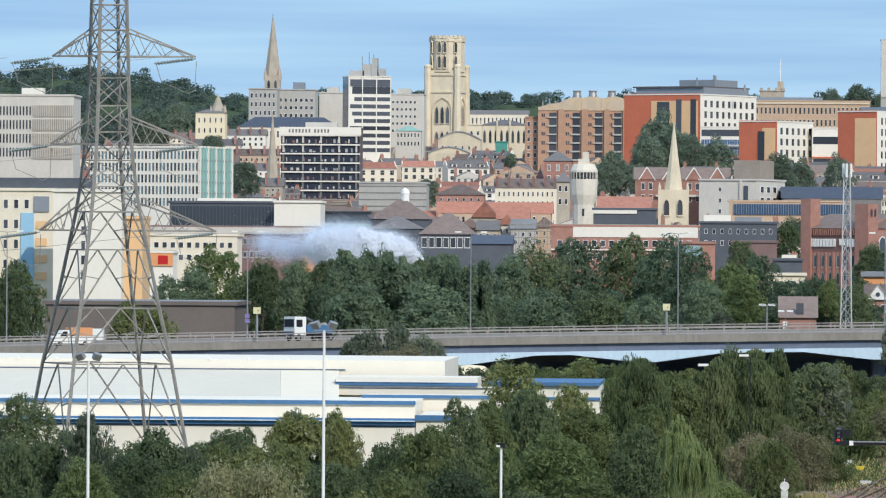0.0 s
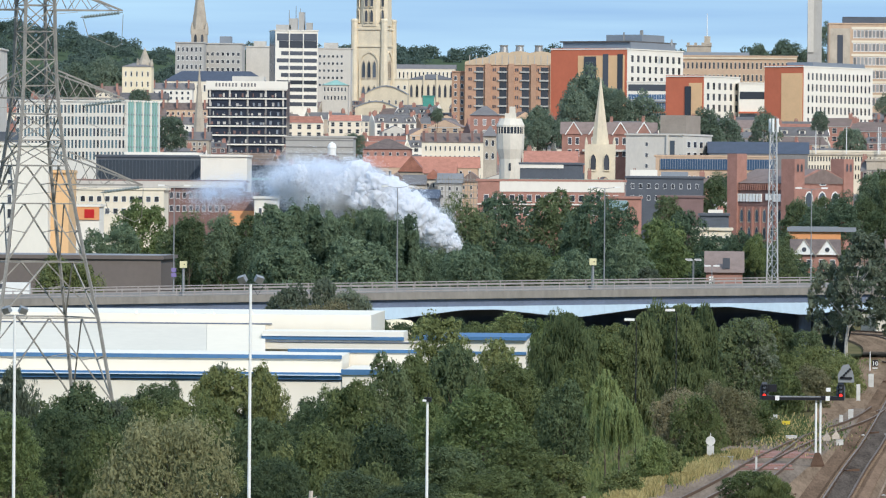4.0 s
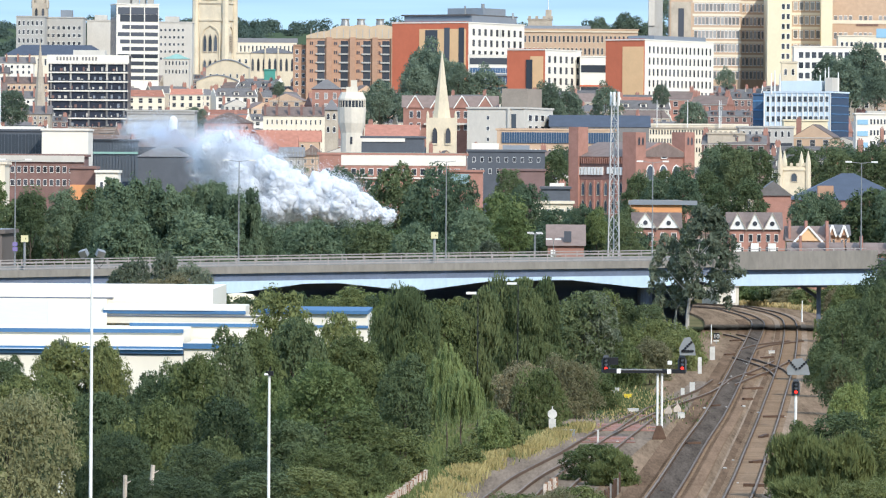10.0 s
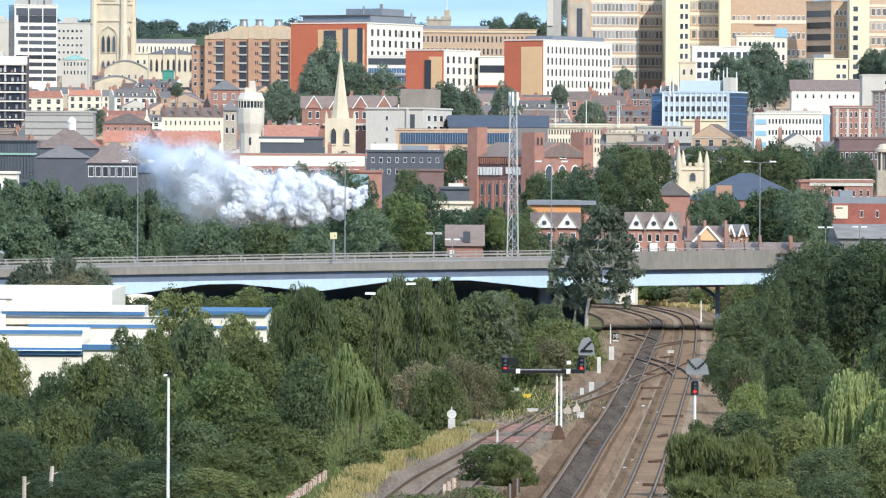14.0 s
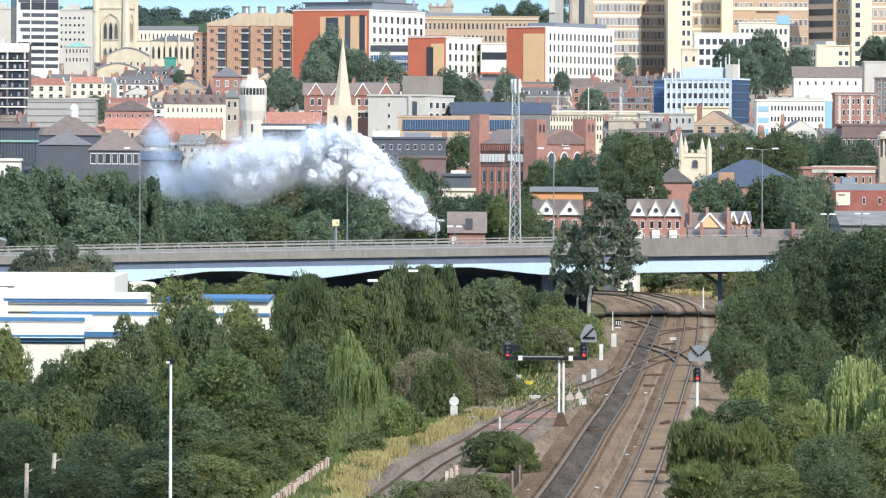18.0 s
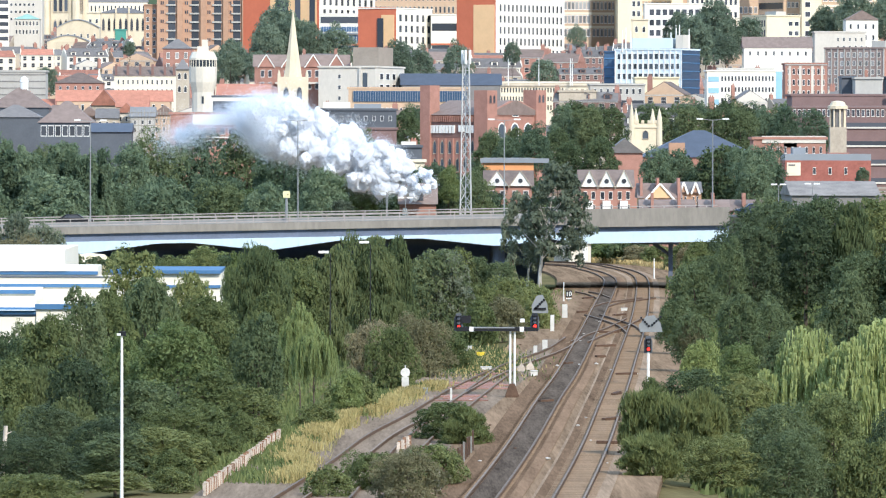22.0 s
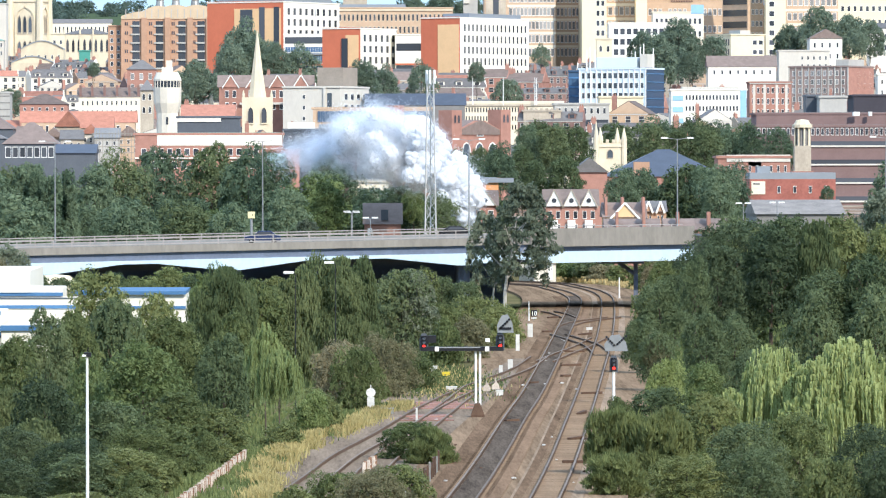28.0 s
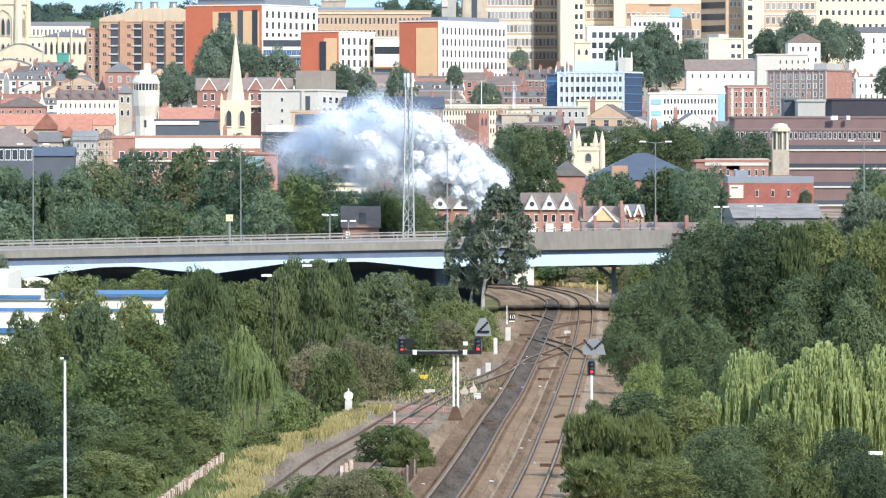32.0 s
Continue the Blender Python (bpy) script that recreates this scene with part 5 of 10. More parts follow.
# -- hospital --
def hospital():
    d = 2900
    b = block_b("hospital", "tall buff brick hospital wing with banded windows", 66.4, 98.99, 59.4, 102.06, d, depth=24, wall=BRICKB)
    h = b.z1 - b.z0
    for k in range(6):
        z = b.z0 + h * (0.12 + k * 0.145)
        b.grid("L", 12, 1, z, z + h * 0.1, 0.34, 0.98, fw=0.85, fh=0.9, pane=BLIND)
        b.band("L", z + h * 0.10, z + h * 0.125, CREAM, 0.32, 1, 0.2, "stone_band")
    b.band("L", b.z0, b.z1 - 2, STONED, 0.02, 0.30, 0.3, "stone_bay")
    b.band("L", b.z0 + h * 0.3, b.z1 - 5, GLASSD, 0.12, 0.2, 0.4, "stair_glazing")
    b.boxy(0.2, 0.9, 0.2, 0.8, 0, 3.5, METALD)
    b = block_b("hospital", "recessed brick hospital front in the shade of a stair tower", 99.84, 112.88, 59.84, 101.82, 2925, depth=14, wall=BRICKB)
    for k in range(6):
        z = b.z0 + h * (0.12 + k * 0.145)
        b.grid("L", 7, 1, z, z + h * 0.1, 0.02, 0.98, fw=0.7, fh=0.9, pane=BLIND)
        b.band("L", z + h * 0.10, z + h * 0.125, CREAM, 0, 1, 0.2, "stone_band")
    b.boxy(0.0, 0.97, 0.0, 0.9, 0, 3.5, SLATE)
    b = block_b("hospital_stair", "cream stair tower between hospital wings", 110.29, 121.33, 59.2, 102.82, 2878, depth=50, wall=YELLOW)
    b.grid("L", 2, 9, b.z0, b.z1 - 3, 0.55, 0.95, fw=0.7, fh=0.6)
    b.boxy(0, 1, 0.1, 0.9, 0, 3.2, CONCL)
    b = block_b("hospital", "buff brick hospital wing with cream bands", 122.21, 139.05, 59.64, 103.41, 2905, depth=20, wall=BRICKB)
    h = b.z1 - b.z0
    for k in range(6):
        z = b.z0 + h * (0.10 + k * 0.148)
        b.grid("L", 6, 1, z, z + h * 0.1, 0.04, 0.96, fw=0.75, fh=0.9, pane=BLIND)
        b.band("L", z + h * 0.10, z + h * 0.13, CREAM, 0, 1, 0.2, "stone_band")
    b = block_b("hospital_stair", "narrow cream stair tower on the hospital front", 135.21, 140.36, 63.31, 112.26, 2890, depth=12, wall=YELLOW)
    b = block_b("hospital", "large brick hospital block with cream upper floor", 141.32, 179.59, 63.86, 104.99, 2920, depth=26, wall=BRICKB)
    h = b.z1 - b.z0
    b.band("L", b.z1 - h * 0.34, b.z1 - h * 0.30, CREAM, 0, 1, 0.25, "stone_band")
    for k in range(4):
        z = b.z0 + h * (0.1 + k * 0.19)
        b.grid("L", 16, 1, z, z + h * 0.09, 0.02, 0.98, fw=0.7, fh=0.85, pane=BLIND, skip=0.12)
    for j in range(9):
        b.band("L", b.z1 - h * 0.36, b.z1 - h * 0.345, BRICKD, 0.3 + j * 0.03, 0.322 + j * 0.03, 0.5, "sign_bar")
    b.boxy(0.02, 0.98, 0.1, 0.9, 0, 3, BRICKB)
    b = Block("hospital", "tall brick hospital tower with a shaded window wall", 185.62, 10.53, 7.71, 59.47, 100.29, 2880, a=55, wall=BRICKB)
    h = b.z1 - b.z0
    for k in range(7):
        z = b.z0 + h * (0.05 + k * 0.13)
        b.band("L", z, z + h * 0.07, GLASSM, 0.03, 0.97, 0.1, "ribbon_window")
        b.grid("R", 3, 1, z, z + h * 0.09, 0.2, 0.95, fw=0.7, fh=0.7, pane=BLIND)
    b = block_b("hospital_stair", "cream stair tower at the hospital corner", 193.25, 202.23, 59.51, 101.77, 2870, depth=12, wall=YELLOW)
    b.grid("L", 1, 9, b.z0, b.z1 - 3, 0.1, 0.5, fw=0.7, fh=0.6)
    b = block_b("hospital", "brick and cream hospital range with rows of windows", 204.34, 228.45, 63.84, 102.66, 2900, depth=20, wall=BRICKB)
    h = b.z1 - b.z0
    for k in range(5):
        z = b.z0 + h * (0.1 + k * 0.17)
        b.grid("L", 9, 1, z, z + h * 0.1, 0.02, 0.98, fw=0.75, fh=0.9, pane=BLIND)
        b.band("L", z + h * 0.11, z + h * 0.14, CREAM, 0, 1, 0.2, "stone_band")
    b = block_b("hospital", "cream hospital wing behind trees", 232.39, 265.36, 69.92, 101.51, 2950, depth=20, wall=YELLOW)
    h = b.z1 - b.z0
    for k in range(4):
        z = b.z0 + h * (0.1 + k * 0.2)
        b.grid("L", 11, 1, z, z + h * 0.12, 0.02, 0.98, fw=0.5, fh=0.7)


hospital()
# twin pale shaft beside the hospital
b = block_b("chimney", "tall twin concrete chimney shaft", 59.69, 66.49, 92.75, 119.94, 3050, depth=6, wall=CONC)
b.band("L", b.z0, b.z1, CONCL, 0.0, 0.42, 0.8, "shaft")
# white-framed infirmary block
b = block_b("office_block", "white framed block with a grid of dark windows", 114.83, 142.03, 59.1, 75.47, 2700, depth=16, wall=WHITE)
b.grid("L", 9, 3, b.z0 + 2, b.z1 - 1.2, 0.06, 0.98, fw=0.8, fh=0.66)
b = block_b("hospital", "cream lower hospital wing with light windows", 138.55, 161.02, 60.7, 82.41, 2800, depth=14, wall=CREAM)
b.grid("L", 10, 3, b.z0 + 4, b.z1 - 1, fw=0.6, fh=0.5)
b.band("L", b.z1 - 0.5, b.z1 + 3.5, BLUEP, 0.75, 1.0, 0.3, "blue_panel")
b = Block("office_block", "yellow block with a shaded window wall", 160.67, 8.81, 14.38, 54.67, 68.58, 2600, a=58, wall=YELLOW)
b.grid("L", 9, 3, b.z0 + 1, b.z1 - 1, fw=0.6, fh=0.7, trim=STONED)
b.grid("R", 2, 3, b.z0 + 1, b.z1 - 1, 0.62, 0.98, fw=0.75, fh=0.5)
b.boxy(0.5, 0.97, 0.3, 0.6, 0, 2, CONCL)
b = block_b("gate_tower", "small cream stone gate tower", 101.43, 107.67, 53.74, 64.88, 2500, depth=6, wall=STONE)
b.grid("L", 2, 2, b.z0, b.z1 - 1, fw=0.4, arched=True)

# -- blue office --
b = Block("office_block", "pale blue office block with a dark blue glass end", 99.13, 21.03, 6.4, 28.98, 46.71, 2050, a=24, wall=SKYB)
b.band("R", b.z0 - 4, b.z1 + 0.6, GLASSB, 0, 1, 0.25, "glass_wall")
for k in range(7):
    b.band("R", b.z0 + k * 2.7, b.z0 + k * 2.7 + 0.3, BLUE, 0, 1, 0.4, "spandrel")
b.grid("L", 12, 6, b.z0 - 2, b.z1 - 0.4, 0.02, 0.98, fw=0.74, fh=0.62, pane=GLASSM)
for k in range(13):
    b.band("L", b.z0 - 2, b.z1, PAINTW, k / 12 - 0.006, k / 12 + 0.006, 0.3, "mullion")
b.boxy(0.2, 0.8, 0.2, 0.7, 0, 4.0, SKYB)
b.boxy(0.86, 0.97, 0.2, 0.6, 0, 5, CONCL)
b = block_b("office_block", "dark blue glazed wing beside the pale blue offices", 74.81, 79.24, 29.01, 46.18, 2070, depth=10, wall=GLASSB)
for k in range(6):
    b.band("L", b.z0 + k * 3, b.z0 + k * 3 + 0.5, BLUE, 0, 1, 0.2, "spandrel")
for x, h in ((1222, 4), (1228, 5), (1237, 4), (1308, 3.5), (1317, 5), (1323, 6), (1340, 4.5)):
    mast(97.74 + (x - 1317) * 0.1837, 2058, 46.11, 46.11 + h + 3, 0.3, "antenna", "short antenna on an office roof", PAINTW)
b = block_b("office_block", "white office block with blue end panels", 104.76, 128.48, 27.88, 39.29, 2000, depth=14, wall=WHITE)
b.grid("L", 16, 3, b.z0 + 0.5, b.z1 - 0.5, 0.18, 0.9, fw=0.6, fh=0.5)
b.band("L", b.z0, b.z1, BLUEP, 0.92, 1.0, 0.2, "blue_panel")
for k in range(3):
    b.band("L", b.z0 + 1 + k * 3.6, b.z0 + 2.6 + k * 3.6, BLUEP, 0.02, 0.16, 0.2, "blue_panel")
b.boxy(0.15, 0.9, 0.2, 0.8, 0, 1.2, CONCL)
b = block_b("brick_block", "red brick block with white-framed windows", 130.8, 144.16, 30.3, 41.84, 2020, depth=14, wall=BRICK)
b.grid("L", 8, 3, b.z0 + 0.5, b.z1 - 0.6, fw=0.5, fh=0.55)
b.band("L", b.z1 - 0.3, b.z1 + 0.5, CONC, 0, 1, 0.3, "coping")
for u in (0.08, 0.33, 0.62, 0.85):
    b.band("L", b.z0, b.z1 - 0.5, CONCL, u, u + 0.06, 0.12, "pale_strip")
b = Block("brick_block", "tall dark brick block with a grid of pale windows", 168.64, 18.73, 9.93, 31.38, 48.06, 2100, a=30, wall=mat("grey_brown_brick", (0.30, 0.225, 0.195), var=0.2, scale=0.6))
b.grid("L", 9, 6, b.z0 - 1, b.z1 - 0.6, fw=0.5, fh=0.62, pane=BLIND)
for k in range(10):
    b.band("L", b.z0 - 1, b.z1, CONC, k / 9 - 0.008, k / 9 + 0.008, 0.25, "pilaster")
b.band("R", b.z0, b.z1, BRICK, 0.0, 1, 0.1, "brick_end")
b.band("R", b.z0 + 7, b.z0 + 7.5, CONC, 0, 1, 0.2, "string_course")
b.grid("R", 3, 3, b.z0 + 5, b.z1 - 0.6, 0.3, 0.98, fw=0.3, fh=0.5)
b.boxy(0.75, 0.97, 0.1, 0.7, 0, 2.6, CONC)
b = block_b("town_house", "white rendered building with a stepped gable", 174.63, 186.61, 46.66, 62.39, 2350, depth=14, wall=WHITE, top="gable_end", roof=TILEB, rise=3.5)
b.grid("L", 4, 3, b.z0 + 3, b.z1 - 0.5, fw=0.28, fh=0.5)
b = block_b("town_house", "white gabled building with tall chimneys on the slope", 217.61, 235.05, 59.06, 71.13, 2600, depth=14, wall=WHITE, top="gable", roof=SLATE, rise=2.5)
b.grid("L", 4, 2, b.z0 + 2, b.z1 - 1, fw=0.2)
b = block_b("town_house", "grey rendered block with chimneys", 159.61, 178.11, 43.99, 56.72, 2300, depth=12, wall=CONCL)
b.grid("L", 5, 3, b.z0 + 3, b.z1 - 1, 0.4, 0.98, fw=0.3, fh=0.5)
b = block_b("town_house", "large white gabled hall", 131.01, 155.14, 42.4, 50.43, 2250, depth=12, wall=WHITE, top="gable", roof=TILEB, rise=4)
b.grid("L", 8, 1, b.z1 - 3.5, b.z1 - 0.5, fw=0.25)
b = block_b("town_house", "white wall above the street on the slope", 182.85, 199.19, 38.43, 46.11, 2150, depth=10, wall=WHITE)
b.grid("L", 8, 2, b.z0, b.z1 - 0.6, fw=0.3, fh=0.45)

# -- long beige range with crenellated end --
b = block_b("office_range", "long buff office range with close-set windows", 27.89, 68.76, 25.65, 35.04, 1950, depth=18, wall=CREAM)
b.grid("L", 34, 3, b.z0 + 0.5, b.z1 - 0.8, 0.0, 0.74, fw=0.5, fh=0.6, trim=STONE)
b.band("L", b.z1 - 1.0, b.z1 - 0.4, STONED, 0, 1, 0.4, "cornice")
b = block_b("gatehouse", "crenellated grey stone gatehouse", 55.14, 66.32, 24.64, 31.93, 1900, depth=8, wall=STONED)
for k in range(7):
    b.band("L", b.z1, b.z1 + 1.0, STONED, k / 7 + 0.02, k / 7 + 0.09, 0.3, "merlon")
b = block_b("office_range", "grey concrete office with ribbon windows and a yellow end", 65.48, 82.17, 23.94, 34.26, 1930, depth=16, wall=CONC)
b.grid("L", 8, 1, b.z1 - 3.2, b.z1 - 0.6, fw=0.4, fh=0.75)
b.band("L", b.z1 - 6.6, b.z1 - 4.6, GLASSD, 0.02, 0.98, 0.15, "ribbon_window")
b.band("L", b.z1 - 9.4, b.z1 - 7.4, GLASSD, 0.02, 0.98, 0.15, "ribbon_window")
b = block_b("office_range", "yellow rendered office end with square windows", 80.47, 93.93, 24.08, 36.66, 1960, depth=16, wall=YELLOW)
b.grid("L", 2, 3, b.z0 + 1, b.z1 - 2, 0.74, 0.98, fw=0.6, fh=0.5)
for x in (1020, 1074, 1130, 1133):
    mast(50.32 + (x - 1074) * 0.1739, 1948, 34.35, 42.7, 0.16)

# -- concrete block and glazed range --
b = Block("concrete_block", "blank pale concrete block with a few slit windows", 0.08, 16.56, 8.52, 27.98, 38.46, 1838, a=18, wall=CONCL)
b.grid("L", 1, 3, b.z0, b.z1 - 1, 0.32, 0.42, fw=0.5, fh=0.4)
b.band("L", b.z0 + 3, b.z1 - 1.5, GLASSM, 0.78, 0.86, 0.12, "stair_glazing")
b.band("L", b.z0, b.z1, CONCL, 0.72, 0.76, 0.6, "fin")
b.grid("R", 4, 3, b.z0, b.z1 - 1, 0.1, 0.95, fw=0.6, fh=0.6)
b.boxy(0.45, 0.9, 0.3, 0.8, 0, 6, mat("brown_concrete", (0.30, 0.25, 0.20), var=0.15, scale=0.3))
b = block_b("glazed_range", "long dark glazed office range over a brown brick base", -7.49, 25.75, 22, 31.83, 1780, depth=16, wall=BRICKB, roof=SLATEB)
b.band("L", b.z1 - 3.6, b.z1 - 0.6, GLASSB, 0.04, 1, 0.3, "ribbon_window")
for k in range(46):
    b.band("L", b.z1 - 3.6, b.z1 - 0.6, METALG, 0.04 + k * 0.0209, 0.0435 + k * 0.0209, 0.5, "mullion")
b.grid("L", 24, 1, b.z1 - 8, b.z1 - 4.4, 0.03, 0.98, fw=0.5, fh=0.5)
b = block_b("town_house", "long slate-roofed hall behind the glazed offices", 7.82, 36.59, 30.17, 33.46, 1850, depth=14, wall=CONCD, top="gable", roof=SLATEB, rise=3.5)

# -- stone church with spire in the middle distance --
spire("parish_church", "pale stone church with a slim spire above a square tower", -23.32, 1800, 54.25, 34.99, 26.65, 8.6, STONE, 0.32)
# -- gabled victorian brick --
def gabled_row(label, xl, xr, z0, z1, d, n, wall, roof, rise, trim=PAINTW, rows=2, boards=True, cols=2):
    """A brick range with n front gables."""
    b = block_b("gabled_building", label, xl, xr, z0, z1, d, depth=9, wall=wall, top="gable", roof=roof, rise=rise)
    m, length = b.frame_of("L")
    w = length / n
    for k in range(n):
        c = (k + 0.5) * w
        g = w * (0.47 if boards == "white" else 0.32)
        bm = bmesh.new()
        lo = z1 - 0.05
        pts = [(c - g, lo), (c + g, lo), (c, lo + rise * 0.92)]
        v = [bm.verts.new(m @ Vector((x, y, z))) for y in (-0.35, 3.5) for x, z in pts]
        for f in ((0, 1, 2), (3, 5, 4), (0, 3, 4, 1), (1, 4, 5, 2), (2, 5, 3, 0)):
            bm.faces.new([v[i] for i in f])
        part("gable", bm, trim if boards == "white" else wall, b.root)
        bm = bmesh.new()
        for s in (-1, 1):
            bar(bm, m @ Vector((c + s * g * 1.12, -0.45, lo - 0.2)), m @ Vector((c, -0.45, lo + rise * 1.0)), 0.09 if boards == "white" else 0.2)
        part("bargeboard", bm, STONED if boards == "white" else trim, b.root)
        if boards == "white":  # a small round light in each gable
            bm = bmesh.new()
            lathe(bm, [(0.36, 0.0), (0.36, 0.1)], 10)
            bmesh.ops.transform(bm, matrix=m @ Matrix.Translation((c, -0.36, lo + rise * 0.36)) @ Matrix.Rotation(radians(90), 4, "X"), verts=bm.verts[:])
            part("gable_light", bm, GLASSD, b.root)
        b.grid("L", cols, rows, z0, z1 - 0.3, (c - g) / length, (c + g) / length, fw=0.5, fh=0.62)
    return b


b = gabled_row("red brick victorian building with white-edged gables", -35.38, -7.88, 31.61, 38.91, 1860, 4, BRICK, TILEB, 3.6)
for u in (0.3, 0.62):
    b.band("L", b.z0 + 2.2, b.z0 + 2.8, CONCL, u - 0.08, u + 0.08, 1.2, "balcony")
b = block_b("brick_house", "tall narrow red brick house with white windows", -65.3, -56.6, 35.01, 45.45, 1950, depth=10, wall=BRICK, top="hip", roof=SLATE, rise=3)
b.grid("L", 3, 3, b.z0, b.z1 - 0.5, fw=0.4, fh=0.6, pane=BLIND)
b = block_b("domed_house", "ornate grey stone house with a round top window", -56.55, -52.86, 29.98, 37.37, 1800, depth=8, wall=STONED, top="hip", roof=SLATE, rise=3)
b.grid("L", 2, 2, b.z0, b.z1, fw=0.5, arched=True)
b = block_b("terrace", "cream rendered terrace with parapets and chimneys", -76.12, -58.12, 29.6, 36.03, 1850, depth=9, wall=CREAM, top="gable", roof=TILEB, rise=2.8)
b.grid("L", 12, 2, b.z0 + 0.5, b.z1 - 0.4, fw=0.32, fh=0.55)
for u in (0.03, 0.22, 0.42, 0.62, 0.82, 0.97):
    b.band("L", b.z1 - 0.5, b.z1 + 3.4, BRICKD, u - 0.02, u + 0.02, -0.5, "chimney")
b = block_b("brick_house", "brown brick house with a hipped roof", -90.79, -77.27, 29.15, 33.49, 1800, depth=12, wall=BRICK, top="hip", roof=TILEB, rise=3)
b.grid("L", 6, 2, b.z0, b.z1 - 0.4, fw=0.35, fh=0.5)
b = block_b("red_roofed_house", "long low range with a bright red tiled roof", -82.75, -53.27, 24.11, 27.35, 1650, depth=9, wall=BRICKB, top="gable", roof=TILER, rise=3)
b.grid("L", 12, 1, b.z0, b.z1, fw=0.3)
b = block_b("red_roofed_house", "rendered gable end under a red tiled roof", -71.65, -65.22, 22.47, 26.04, 1600, depth=12, wall=STONED, top="gable_end", roof=TILER, rise=4)
b = block_b("red_roofed_house", "small house with a red tiled roof and skylights", -64.81, -57, 22.2, 25.6, 1590, depth=9, wall=BRICKB, top="gable", roof=TILER, rise=3)
b = block_b("red_roofed_house", "brick hall with a red tiled gable roof", -40.81, -27.36, 25.02, 28.97, 1640, depth=14, wall=BRICK, top="gable", roof=TILER, rise=3)
b = block_b("warehouse", "dark flat-roofed warehouse with a white fascia", -39.92, -24.62, 22.29, 27.85, 1560, depth=16, wall=METALD)
b.band("L", b.z1 - 0.9, b.z1 + 0.2, WHITE, 0, 0.7, 0.3, "fascia")

for x0, x1, y0, y1, dd, top, wl_, rf in ((812, 850, 404, 430, 0, "gable_end", STONED, TILEB), (846, 885, 408, 432, -8, "gable", STONED, SLATE), (882, 915, 398, 430, -4, "gable_end", CONCL, TILER), (908, 950, 405, 432, -12, "gable", CONC, FELT), (945, 985, 402, 430, -6, "gable_end", BRICKB, TILEB), (770, 812, 402, 430, -10, "gable", BRICK, TILEB)):
    px, pz = -62.76, 22.3
    b = block_b("low_house", "low weathered house with a patched roof", px + (x0 - 880) * 0.1373, px + (x1 - 880) * 0.1373, pz - (y1 - 410) * 0.1373, pz - (y0 - 410) * 0.1373, 1540 + dd, depth=9, wall=wl_, top=top, roof=rf, rise=2.4)
    b.grid("L", 3, 2, b.z0 - 0.5, b.z1 - 0.4, fw=0.35, fh=0.55)
# scaffolding round a half-built block
scaffold = thing("scaffold", "grey tube scaffold round a half-built block", "scaffold", (-53.09, 1500, terrain(-53.09, 1500)))
sg = scaffold.location.z
for k in range(15):
    bm = bmesh.new()
    x = -5.2 + k * 0.75
    bar(bm, (x, 0, 0), (x, 0, 24.1 - sg + 0.4 * (k % 3)), 0.09)
    part("standard", bm, STEELD, scaffold)
for k in range(5):
    bm = bmesh.new()
    z = 24.1 - sg - 0.3 - k * 1.5
    bar(bm, (-5.5, 0, z), (5.6, 0, z), 0.12)
    part("ledger", bm, STEELD, scaffold)
# -- white shot tower --
def shot_tower():
    x, d = -46.15, 1700
    g = terrain(x, d)
    root = thing("shot_tower", "white concrete shot tower with a flared head", "tower", (x, d, g))
    z = [q - g for q in (25.07, 31.14, 32.81, 36.9, 40.85)]
    bm = bmesh.new()
    lathe(bm, [(2.9, min(0, z[0]) - 1), (2.9, z[1] - 1), (3.6, z[2]), (3.75, z[3] - 0.4), (3.75, z[3] + 0.1)], 12)
    part("shaft", bm, SHOTC, root)
    bm = bmesh.new()
    lathe(bm, [(3.5, z[3] + 0.1), (3.5, z[3] + 1.9)], 12)
    part("window_band", bm, GLASSM, root)
    for k in range(24):
        a = k * math.tau / 24
        bm = bmesh.new()
        bar(bm, (3.6 * math.cos(a), 3.6 * math.sin(a), z[3]), (3.6 * math.cos(a), 3.6 * math.sin(a), z[3] + 1.9), 0.13)
        part("mullion", bm, SHOTC, root)
    bm = bmesh.new()
    lathe(bm, [(3.75, z[3] + 1.9), (3.75, z[3] + 2.4), (3.0, z[4]), (2.9, z[4] + 0.2)], 12)
    part("head", bm, SHOTC, root)
    bm = bmesh.new()
    box(bm, -1.5, 1.5, -1.5, 1.5, z[4], z[4] + 1.6)
    box(bm, -0.3, 1.3, -1.2, 1.2, z[4] + 1.6, z[4] + 3.4)
    part("lift_housing", bm, SHOTC, root)
    bm = bmesh.new()
    box(bm, -0.3, 0.3, -3.0, -2.6, z[0] + 2.0, z[0] + 4.0)
    part("slit_window", bm, GLASSD, root)


shot_tower()

# -- brick and white terraces behind the trees --
b = block_b("apartment_block", "long brick apartment block with a white upper storey", -45.16, -12.71, 14.56, 23.05, 1400, depth=14, wall=BRICK, roof=COPPER)
b.band("L", b.z1 - 2.3, b.z1 + 0.2, WHITE, 0.15, 1, 0.15, "white_storey")
b.grid("L", 16, 1, b.z1 - 4.8, b.z1 - 2.6, 0.03, 0.97, fw=0.6, fh=0.7)
b.grid("L", 14, 1, b.z1 - 7.8, b.z1 - 5.4, 0.03, 0.97, fw=0.6, fh=0.7)
b.band("L", b.z1 - 5.2, b.z1 - 4.9, WHITE, 0, 1, 0.5, "balcony_edge")
b = block_b("apartment_block", "orange brick stair end with glass balconies", -16.2, -8.82, 14.09, 19.38, 1380, depth=10, wall=BRICK)
